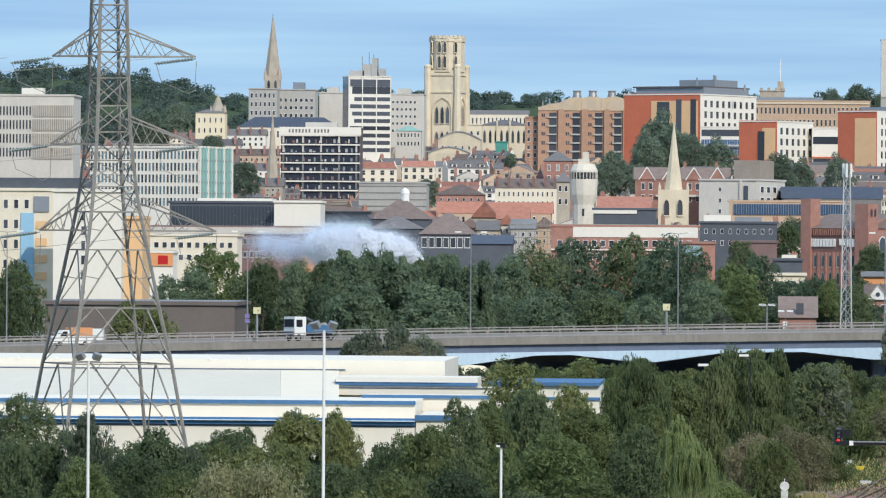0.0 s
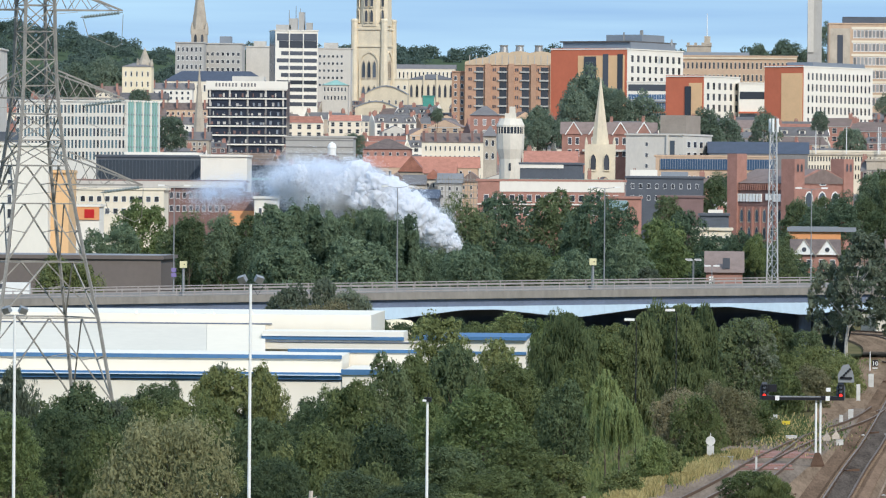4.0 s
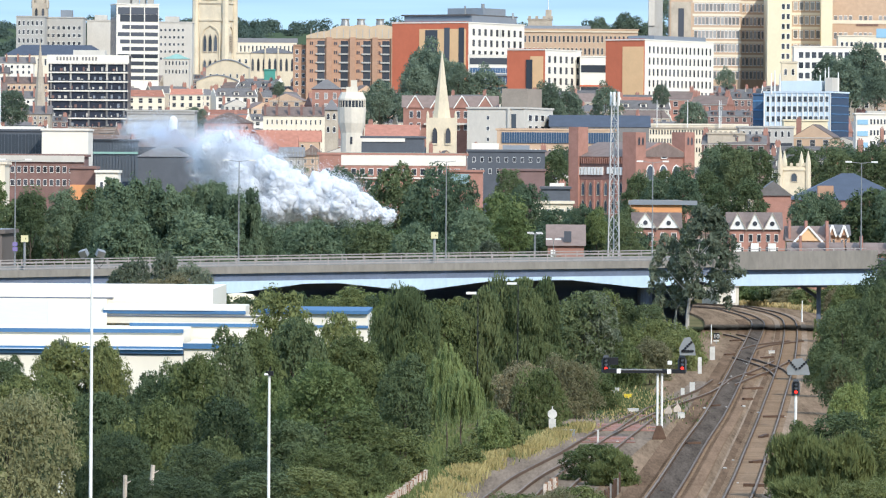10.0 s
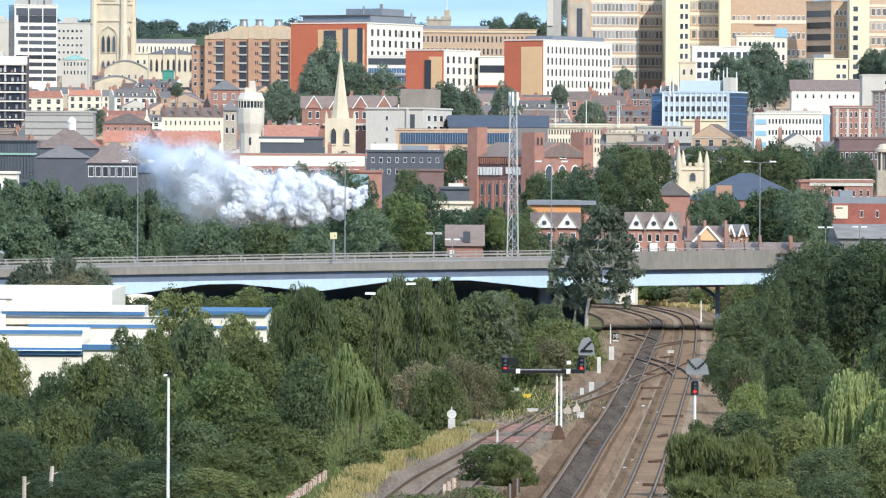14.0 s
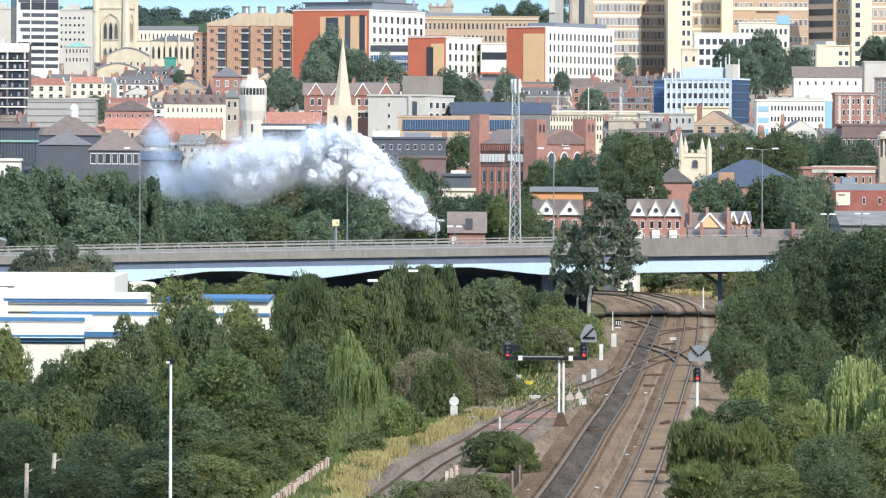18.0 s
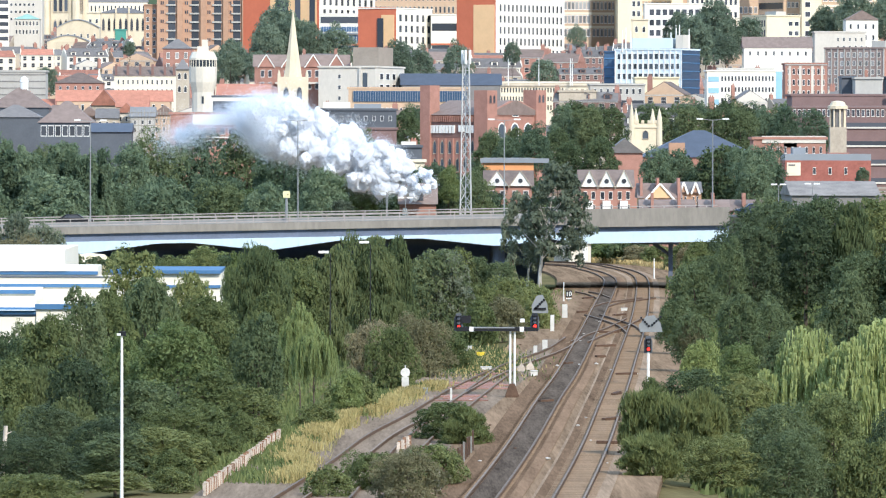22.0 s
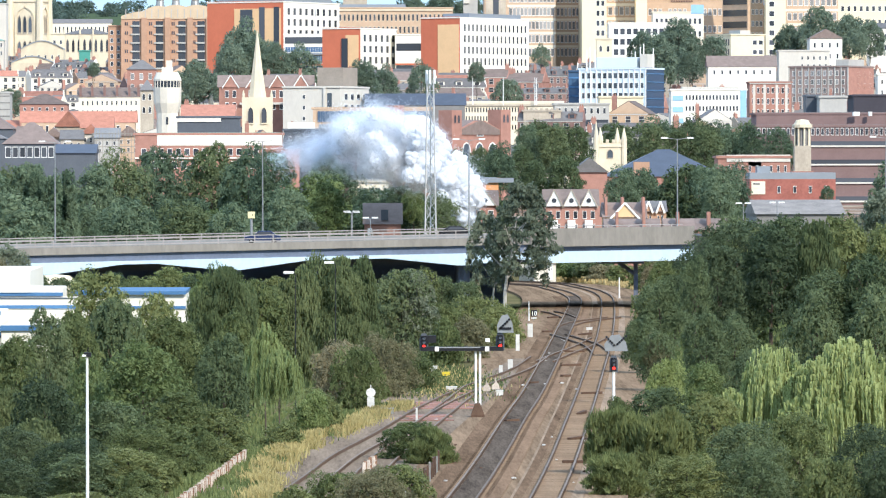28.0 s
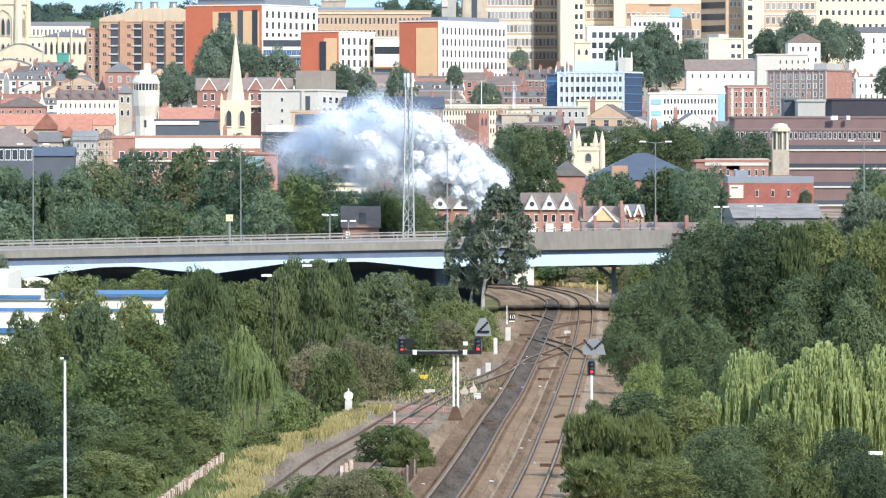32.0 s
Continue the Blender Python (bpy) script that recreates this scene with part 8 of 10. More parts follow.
speed_camera(-59.59, 757, 10.6)
speed_camera(-10.56, 757, 11.36)
bm = bmesh.new()
box(bm, -0.3, 0.3, -0.05, 0.05, 0, 0.5)
box(bm, -0.3, 0.3, -0.05, 0.05, 0.6, 1.1)
ob = solo("road_sign", bm, mat("violet_sign", (0.25, 0.2, 0.4)), "small violet road sign on a lamp post", "road sign")
ob.location = (-60.79, 757.7, 8.69)


# ---- signals and lineside things ----
def signal_head(root, x, y, z, tilt=0):
    """Three black lenses, the lowest one red."""
    bm = bmesh.new()
    box(bm, x - 0.2, x + 0.2, y, y + 0.25, z, z + 0.95)
    head = part("signal_head", bm, BLACK, root)
    bm = bmesh.new()
    extrude_xz(bm, [(x - 0.3, z - 0.08), (x + 0.3, z - 0.08), (x + 0.3, z + 0.75), (x + 0.15, z + 1.1), (x - 0.15, z + 1.1), (x - 0.3, z + 0.75)], y + 0.25, y + 0.29)
    part("backboard", bm, METALD, head)
    for k in range(3):
        bm = bmesh.new()
        lathe(bm, [(0.11, 0), (0.1, 0.06)], 12)
        bmesh.ops.transform(bm, matrix=Matrix.Translation((x, y, z + 0.2 + k * 0.28)) @ Matrix.Rotation(radians(90), 4, "X"), verts=bm.verts[:])
        part("lens", bm, LAMPR if k == 0 else METALD, head, "lit red signal lens" if k == 0 else "")
        bm = bmesh.new()
        box(bm, x - 0.13, x + 0.13, y - 0.2, y, z + 0.32 + k * 0.28, z + 0.35 + k * 0.28)
        part("hood", bm, BLACK, head)


def route_board(root, x, y, z, w, h, lights):
    """A grey board with rows of small dark lamps."""
    bm = bmesh.new()
    extrude_xz(bm, [(x - w * 0.45, z), (x + w * 0.5, z), (x + w * 0.42, z + h * 0.55), (x + w * 0.15, z + h), (x - w * 0.2, z + h * 0.95), (x - w * 0.5, z + h * 0.4)], y, y + 0.12)
    board = part("route_board", bm, BOARDG, root, "grey route indicator board with dark lamps")
    for lx, lz in lights:
        bm = bmesh.new()
        lathe(bm, [(0.09, 0), (0.08, 0.1)], 8)
        bmesh.ops.transform(bm, matrix=Matrix.Translation((x + lx * w, y, z + lz * h)) @ Matrix.Rotation(radians(90), 4, "X"), verts=bm.verts[:])
        part("lamp", bm, BLACK, board)


def signal_bracket():
    x, d = 9.38, 432
    z1 = 4.08
    root = thing("signal_bracket", "railway signal bracket with two red lights on twin white posts", "railway signal", (x, d, 0))
    for e in (-0.13, 0.17):
        bm = bmesh.new()
        lathe(bm, [(0.075, 0.7), (0.075, z1 + 0.4)], 8, (e, 0))
        part("post", bm, PAINTW, root)
    bm = bmesh.new()
    lathe(bm, [(0.65, -0.2), (0.65, 0.1), (0.25, 0.9)], 4, (0, 0), 0.785)
    part("foot", bm, TIMBER, root)
    xl, xr = 5.53 - x, 11.15 - x
    zb = 4.47
    bm = bmesh.new()
    box(bm, xl, xr, -0.3, 0.3, zb, zb + 0.28)
    part("beam", bm, BLACK, root)
    bm = bmesh.new()
    box(bm, xl + 1.0, xr - 1.6, -0.35, -0.3, zb + 0.2, zb + 0.27)
    part("walkway_edge", bm, STEEL, root)
    for q in (0.19, 0.80):
        bm = bmesh.new()
        box(bm, -0.14, 0.14, -0.36, -0.3, 0, 0.32, Matrix.Translation((xl + (xr - xl) * q, 0, zb - 0.02)))
        part("number_plate", bm, PAINTW, root)
    signal_head(root, 5.72 - x, -0.2, zb + 0.1)
    bm = bmesh.new()
    box(bm, -0.3, 0.3, -0.1, 0.1, 0, 0.5, Matrix.Translation((6.26 - x, 0, zb + 0.55)))
    part("subsidiary_signal", bm, BLACK, root)
    sx = 10.92 - x
    signal_head(root, sx, -0.2, zb + 0.15)
    route_board(root, 11.27 - x, -0.1, 5.7, 1.15, 1.25, [(-0.25 + k * 0.12, 0.28 + k * 0.11) for k in range(5)] + [(-0.3 + k * 0.12, 0.24) for k in range(6)])
    bm = bmesh.new()
    box(bm, sx - 1.0, sx - 0.7, -0.1, 0.1, zb + 0.6, zb + 0.85)
    part("white_lamp", bm, PAINTW, root)


signal_bracket()


def post_signal():
    x, d = 19.67, 455
    root = thing("railway_signal", "railway signal on a white post with a vee route board", "railway signal", (x, d, terrain(x, d)))
    g = root.location.z
    bm = bmesh.new()
    lathe(bm, [(0.1, -0.3), (0.1, 3.24 - g)], 8)
    part("post", bm, PAINTW, root)
    signal_head(root, 0, -0.2, 2.31 - g)
    route_board(root, 19.83 - x, -0.1, 3.73 - g, 1.7, 1.2, [(-0.4 + k * 0.08, 0.85 - k * 0.12) for k in range(5)] + [(0.06 + k * 0.09, 0.42 + k * 0.12) for k in range(5)])
    for s in (0.1, 0.5):
        bm = bmesh.new()
        box(bm, -0.06, 0.06, 0.1, 0.5, 0, 0.1, Matrix.Translation((0, 0, s * 3)))
        part("step", bm, STEEL, root)


post_signal()


def distance_post(x, d, h, r, label, w=0.45):
    g = terrain(x, d)
    root = thing("lineside_post", label, "lineside post", (x, d, g), group="lineside posts")
    bm = bmesh.new()
    box(bm, -w / 2, w / 2, -w / 2, w / 2, -0.3, h * 0.62)
    part("base", bm, LINEW, root)
    if r:
        bm = bmesh.new()
        lathe(bm, [(r, -0.06), (r, 0.06)], 14)
        bmesh.ops.transform(bm, matrix=Matrix.Translation((0, -0.05, h * 0.62 + r)) @ Matrix.Rotation(radians(90), 4, "X"), verts=bm.verts[:])
        bar(bm, (0, 0, h * 0.62 + r * 1.8), (0, 0, h * 0.62 + r * 2.6), 0.05)
        part("disc", bm, LINEW, root)


distance_post(2.13, 439.81, 2.2, 0.33, "white round disc on a pale stone post by the siding", 0.5)
distance_post(13.13, 517.39, 1.7, 0.0, "short white lineside post", 0.3)
distance_post(14.21, 528.54, 1.9, 0.0, "grey metal lineside cabinet", 0.42)
distance_post(16.32, 581.87, 2.9, 0.0, "white lineside telephone post", 0.35)
distance_post(18.81, 626.48, 2.6, 0.0, "white lineside post beside the scrub", 0.5)
distance_post(5.14, 425.43, 1.9, 0.0, "slim marker post by the siding", 0.14)
for spot, w, h, m, label in (((7.76, 525.83), 0.3, 0.35, LINEW, "white relay box in the weeds"), ((8.56, 512.07), 0.3, 0.3, YELP, "yellow grit bin in the weeds"), ((3.22, 437.82), 0.45, 0.3, LINEW, "white ground signal by the siding"), ((8.46, 480.67), 0.4, 0.25, LINEW, "white box between the rails"), ((25.66, 651.35), 0.3, 0.2, LINEW, "white box beside the track"), ((11.88, 471.35), 0.25, 0.3, LINEW, "white point motor cover")):
    bm = bmesh.new()
    box(bm, -w, w, -0.3, 0.3, -0.3, h)
    box(bm, -w * 1.08, w * 1.08, -0.34, 0.34, h, h + 0.06)
    ob = solo("lineside_box", bm, m, label, "lineside box")
    ob.location = (*spot, 0)
# white triangular boards beside the twin-post signal
for x, y in ((10.96, 473.65), (11.72, 477.1)):
    bm = bmesh.new()
    extrude_xz(bm, [(-0.3, 0.2), (0.3, 0.2), (0.26, 0.5), (0.05, 0.85), (-0.26, 0.5)], -0.06, 0.06)
    bar(bm, (0, 0.1, -0.3), (0, 0.1, 1.0), 0.04)
    ob = solo("lineside_board", bm, RUST, "pale weathered pointed board on a stake", "lineside board")
    ob.location = (x, y, 0)


def speed_sign():
    x, d = 21.14, 690
    root = thing("speed_sign", "black speed sign reading 10 in white", "railway sign", (x, d, terrain(x, d)))
    z = 0.32 - root.location.z
    bm = bmesh.new()
    box(bm, -0.34, 0.34, 0, 0.06, z + 0.1, z + 0.8)
    part("board", bm, BLACK, root)
    bm = bmesh.new()
    bar(bm, (0, 0.1, -0.3), (0, 0.1, z + 0.5), 0.05)
    part("post", bm, STEEL, root)
    cu = bpy.data.curves.new("digits", "FONT")
    cu.body, cu.size, cu.align_x, cu.extrude = "10", 0.68, "CENTER", 0.01
    tx = new("digits", cu)
    cu.materials.append(PAINTW)
    tx.parent = root
    tx.matrix_local = Matrix.Translation((0, -0.03, z + 0.2)) @ Matrix.Rotation(radians(90), 4, "X")
    bm = bmesh.new()
    box(bm, -0.3, 0.3, -0.03, 0, z - 0.12, z - 0.02)
    part("underline", bm, PAINTW, root)


speed_sign()


def palisade(x0, y0, x1, y1, h, n, label):
    """A leaning row of pale rusty pales on two rails."""
    root = thing("fence", label, "fence", (x0, y0, terrain(x0, y0)))
    a, b = Vector((0, 0, 0)), Vector((x1 - x0, y1 - y0, 0))
    for z in (0.35, h - 0.35):
        bm = bmesh.new()
        bar(bm, a + Vector((0, 0, z)), b + Vector((0, 0, z)), 0.05)
        part("fence_rail", bm, RUST, root)
    bm = bmesh.new()
    box(bm, -0.09, 0.09, -0.03, 0.03, -0.2, h)
    me = finish("pale", bm, RUST)
    rusty = me.copy()
    rusty.materials[0] = RUSTD
    for k in range(n):
        ob = new("pale", rusty if k % 3 == 1 else me)
        ob.parent = root
        ob.location = a.lerp(b, (k + 0.5) / n)
        ob.rotation_euler = (0, random.uniform(-0.04, 0.04), random.uniform(-0.3, 0.3))
        ob.scale = (1, 1, random.uniform(0.92, 1.05))


palisade(-8.39, 311.66, -5.55, 370.18, 0.95, 110, "pale fence streaked with rust beside the siding path")
palisade(1.26, 352.62, 2.08, 364.48, 0.95, 8, "short rusty fence stub by the bush")
bm = bmesh.new()
box(bm, -1.4, 1.4, -26, 26, -0.25, 0.03)
ob = solo("footpath", bm, ASPHALT, "grey asphalt path beside the siding fence", "path", kind="structure")
ob.location, ob.rotation_euler = (-4.86, 320, -0.3), (0, 0, -0.02)
# corrugated hut and pales under the bridge
b = block_b("track_hut", "pale corrugated hut beyond the bridge", 27.81, 30.88, 0.3, 2.72, 905, depth=6, wall=SHEDG, base=-0.3, category="hut")
b.band("L", b.z0, b.z1, PAINTW, 0.62, 0.85, 0.1, "door")
mast(35.3, 800, -0.4, 2.65, 0.12, "marker_post", "white marker post by the dry grass")
mast(20.59, 690, -0.4, 1.74 + 0.3, 0.08, "marker_post", "white post with a hoop beside the line")
for x, top in ((-24.08, 2.4), (-23.75, 2.26)):
    bm = bmesh.new()
    box(bm, -0.14, 0.14, -0.14, 0.14, -1.2, top - terrain(x, 331))
    ob = solo("fence_post", bm, PAINTW, "pale square post at the edge of the bushes", "post")
    ob.location = (x, 331, terrain(x, 331))
for x, top, lean in ((-20.77, 1.98, 0.02), (-19.62, 2.52, 0.12)):
    bm = bmesh.new()
    bar(bm, (0, 0, -0.5), (lean * 3, 0, top - terrain(x, 331)), 0.14, 0.11, 7)
    bar(bm, (lean * 2, 0, top - terrain(x, 331) - 0.5), (lean * 3 + 0.3, 0, top - terrain(x, 331) - 0.3), 0.05, 0.03, 5)
    ob = solo("dead_stump", bm, RUST, "bare reddish-brown dead tree stem", "dead tree")
    ob.location = (x, 331, terrain(x, 331))

# dark boarded fence between the bush and the main line
root = thing("boarded_fence", "low dark boarded fence below the lineside bush", "fence", (3.25, 315.81, 0))
ex, ey = 5.56, 358.05
for k in range(18):
    f = k / 17
    bm = bmesh.new()
    box(bm, -0.5, 0.5, -0.04, 0.04, -0.3, 0.95 + 0.12 * math.sin(k * 2.3))
    ob = part("board", bm, TIMBER if k % 4 else STEELD, root)
    ob.location = ((ex - root.location.x) * f, (ey - root.location.y) * f, 0)
    ob.rotation_euler = (0, 0.04 * math.sin(k * 1.7), math.atan2(ey - root.location.y, ex - root.location.x))
# grey sheet fence beside the hut
for k in range(10):
    if k == 0:
        root = thing("sheet_fence", "grey corrugated sheet fence beyond the bridge", "fence", (25.83, 912, -0.4))
    bm = bmesh.new()
    box(bm, k * 0.32, k * 0.32 + 0.3, 0.04 * (k % 2), 0.08 + 0.04 * (k % 2), 0, 2.45 + 0.4)
    part("sheet", bm, SHEDG, root)


# ---- planting in front of the bridge ----
for kind, xl, xr, top, d in (
    # kind, left, right, top, distance
    ("dark_tree", -57.83, -51.06, 6.94, 470), ("feathery_tree", -49.34, -44.54, 6.27, 445), ("light_tree", -45.24, -39.48, 4.61, 400), ("dark_tree", -45.64, -39.78, 4.57, 450),
    ("dark_tree", -41.70, -35.09, 4.73, 460), ("olive_bush", -30.30, -21.93, 7.26, 322), ("tree", -35.74, -29.42, 5.89, 455), ("feathery_tree", -36.28, -32.49, 5.75, 470),
    ("dark_tree", -48.58, -43.96, 5.79, 395), ("bush", -37.65, -32.81, 4.10, 385), ("dark_tree", -43.94, -37.23, 4.15, 415), ("birch", -4.79, 3.42, 8.83, 575),
    ("birch", -7.16, -1.17, 7.79, 560), ("dark_tree", 2.49, 9.18, 7.67, 600), ("birch", -0.71, 4.56, 8.08, 590), ("light_tree", -23.6, -14.6, 5.2, 716),
    ("tree", -20.84, -15.98, 5.97, 680), ("birch", -12.68, -6.42, 7.40, 540), ("tree", -9.57, -4.12, 7.37, 555), ("bush", -3.21, 0.26, 2.79, 410), ("light_bush", -2.99, -0.28, 2.71, 405),
    ("brown_bush", -2.72, 3.08, 4.95, 448), ("brown_bush", 0.71, 6.16, 4.55, 470), ("bush", -0.91, 3.43, 4.73, 442), ("bush", 2.46, 7.65, 3.28, 485), ("bush", 7.13, 11.02, 3.72, 545),
    ("bush", 11.59, 18.02, 3.95, 600), ("bush", 10.08, 16.93, 3.90, 640), ("bush", 8.52, 12.33, 3.71, 610), ("brown_bush", 8.83, 13.83, 3.60, 560), ("bush", 13.51, 17.19, 3.65, 590),
    ("dark_tree", 5.26, 9.61, 6.42, 610), ("bush", 2.07, 6.72, 2.28, 372), ("bush", 0.64, 4.95, 2.19, 322), ("brown_bush", -0.62, 3.75, 2.59, 306), ("rising_shrub", 3.6, 6.8, 2.1, 366),
    ("tree", 52.04, 60.30, 8.94, 880), ("tree", 58.06, 65.06, 8.72, 870), ("bush", 63.50, 68.95, 8.49, 870), ("tree", 68.55, 74.10, 9.36, 885), ("feathery_tree", -47.9, -41.2, 8.2, 720), ("feathery_tree", -44.0, -37.2, 8.7, 722),
    ("feathery_tree", -40.6, -34.3, 8.0, 718), ("brown_bush", -46.0, -36.0, 6.6, 716), ("grey_tree", 4.52, 9.85, 7.29, 600), ("bush", -4.90, -2.15, 1.6, 385), ("dark_tree", 39.26, 47.57, 10.92, 705),
    ("dark_tree", 45.36, 53.49, 11.58, 700), ("tree", 50.26, 58.27, 11.54, 690), ("dark_tree", 55.90, 64.29, 11.86, 695), ("tree", 41.02, 47.71, 10.42, 680),
    ("grey_tree", 51.36, 58.57, 14.12, 620), ("bush", 25.11, 28.37, 3.95, 560), ("bush", 29.56, 33.56, 5.45, 640), ("tree", 32.95, 37.96, 6.19, 700), ("brown_bush", 34.52, 40.18, 2.72, 905),
    ("bush", 31.73, 36.72, 2.64, 930), ("bush", 37.13, 42.69, 3.12, 890), ("bush", 33.33, 41.73, 2.65, 940), ("bush", 37.30, 41.23, 4.57, 800), ("bush", 38.95, 42.79, 2.99, 860),
    ("bush", 23.78, 26.34, 3.76, 520), ("brown_bush", 22.60, 25.17, 4.17, 480), ("tree", -31.14, -27.72, 5.70, 450), ("dark_tree", -27.05, -22.26, 4.02, 430),
    ("tree", -24.15, -19.05, 4.94, 440), ("tree", -21.61, -15.53, 6.53, 440), ("tree", -23.15, -16.15, 8.59, 520), ("light_tree", -13.2, -10.2, 8.2, 540),
    ("birch", -12.54, -5.62, 8.86, 500), ("tree", -15.88, -8.66, 6.72, 450), ("light_tree", -15.47, -8.43, 7.13, 385), ("light_tree", -17.58, -13.40, 5.77, 390),
    ("dark_tree", -9.41, -5.43, 6.28, 405), ("tree", -9.25, -5.32, 7.08, 440), ("dark_tree", -29.09, -24.45, 4.32, 400), ("tree", -31.63, -27.65, 5.23, 405),
    ("tree", -24.56, -19.75, 3.98, 385), ("gloomy_tree", -19.75, -14.77, 4.80, 372), ("gloomy_tree", -25.52, -20.38, 3.40, 360), ("dark_tree", -15.65, -10.81, 4.03, 362),
    ("tree", -12.11, -7.13, 4.02, 372), ("gloomy_tree", -20.75, -15.13, 2.88, 350), ("tree", -9.16, -5.16, 2.96, 374), ("tree", -13.64, -8.62, 2.68, 352), ("bush", -8.30, -5.36, 1.32, 366),
    ("gloomy_tree", -23.21, -17.06, 1.53, 345), ("tree", -17.98, -12.74, 1.25, 345), ("bush", -13.35, -9.04, 0.52, 345), ("bush", -9.86, -6.71, 0.20, 352),
    ("light_bush", -15.27, -13.74, 1.37, 343), ("willow", -5.85, -3.45, 7.81, 395), ("willow", -5.13, -2.34, 6.82, 390), ("bush", -2.08, 1.64, 1.94, 318), ("bush", -3.68, -0.90, 1.40, 312),
    ("bush", -0.06, 3.36, 1.55, 320), ("gloomy_tree", 32.05, 44.58, 12.30, 610), ("gloomy_tree", 36.88, 44.92, 11.20, 600), ("gloomy_tree", 32.32, 38.70, 9.67, 595),
    ("dark_tree", 30.19, 33.76, 8.73, 570), ("dark_tree", 25.91, 30.66, 7.14, 560), ("dark_tree", 23.13, 26.38, 4.63, 520), ("birch", 42.24, 48.14, 11.46, 600), ("tree", 46.42, 53.52, 11.81, 620),
    ("tree", 50.03, 56.58, 12.44, 610), ("grey_tree", 50.78, 59.36, 15.05, 640), ("dark_tree", 44.98, 51.72, 9.32, 580), ("dark_tree", 41.35, 47.57, 7.78, 580), ("dark_tree", 22.20, 25.64, 4.76, 480),
    ("light_bush", 21.06, 24.09, 3.78, 440), ("light_tree", 23.83, 28.05, 3.14, 450), ("dark_tree", 26.70, 31.17, 5.79, 500), ("dark_tree", 30.10, 34.74, 4.62, 520),
    ("dark_tree", 28.46, 32.45, 3.75, 470), ("dark_tree", 34.75, 40.11, 6.89, 500), ("dark_tree", 38.44, 44.57, 7.53, 490), ("willow", 25.32, 32.55, 6.29, 415),
    ("willow", 28.49, 36.56, 6.97, 410), ("willow", 33.05, 40.05, 6.54, 412), ("tree", 21.36, 25.65, 2.95, 400), ("dark_tree", 18.37, 22.71, 3.14, 405),
    ("rising_shrub", 13.64, 17.22, 3.92, 352), ("rising_shrub", 15.87, 19.94, 3.68, 350), ("dark_tree", 19.75, 25.30, 2.84, 355), ("tree", 23.40, 28.88, 3.36, 360),
    ("gloomy_tree", 26.66, 32.01, 2.85, 352), ("dark_tree", 19.38, 24.47, 2.32, 335), ("bush", 23.87, 28.67, 2.01, 335), ("rising_shrub", 12.68, 16.24, 2.17, 332),
    ("tree", 15.79, 20.88, 1.88, 335), ("gloomy_tree", 26.79, 31.57, 2.05, 334), ("bush", 16.15, 18.62, 2.79, 395),
    ("tree", 37.11, 42.95, 5.74, 800), ("bush", 38.19, 45.22, 6.26, 790), ("brown_bush", 36.62, 39.81, 4.65, 780), ("tree", 40.55, 46.91, 6.92, 795),
    ("dark_tree", -40.55, -37.67, 3.49, 460), ("dark_tree", -39.13, -36.01, 4.36, 465), ("tree", -35.66, -32.00, 5.94, 455), ("tree", -32.00, -28.34, 6.07, 455), ("dark_tree", -28.16, -23.44, 3.93, 440),
    ("dark_tree", -26.11, -22.13, 4.92, 445), ("dark_tree", -40.20, -35.58, 3.22, 430), ("dark_tree", -35.17, -29.85, 3.45, 425), ("dark_tree", -30.61, -25.29, 3.51, 425), ("dark_tree", -53.04, -48.58, 4.05, 450),
    ("dark_tree", -50.07, -46.35, 3.67, 460), ("dark_tree", -46.67, -41.76, 3.97, 455), ("dark_tree", -42.17, -37.27, 3.89, 455), ("gloomy_tree", -17.0, -11.6, 2.6, 340), ("gloomy_tree", -21.0, -15.0, 2.2, 330),
    ("bush", -11.6, -8.9, 0.9, 320), ("tree", -15.0, -11.0, 0.9, 318), ("bush", -19.5, -14.5, 0.9, 316),
    ("tree", -13.5, -9.0, 2.2, 338), ("bush", -11.0, -8.2, 1.6, 342), ("bush", -10.0, -7.4, 1.8, 352), ("tree", -12.0, -8.0, 3.0, 356), ("bush", -9.0, -6.8, 1.8, 364), ("dark_tree", -16.0, -11.5, 2.0, 336), ("bush", -12.0, -9.2, 1.3, 330),
    ("tree", -24.4, -19.2, 6.1, 420), ("dark_tree", -21.6, -17.8, 7.5, 425), ("tree", -19.9, -16.0, 7.6, 428),
    ("dark_tree", -18.8, -13.4, 8.4, 446), ("tree", -15.6, -10.4, 8.3, 452),
):
    tree(kind, xl, xr, 0, top, d)

# pale-trunked tree before the bridge
tree("grey_tree", 16.15, 25.56, 0, 15.25, 722, label="tall airy grey-green tree with a pale leaning trunk", lean=0.15)
tree("grey_tree", 13.64, 19.67, 0, 11.75, 726, label="smaller grey-green tree with a thin pale trunk", lean=-0.06)

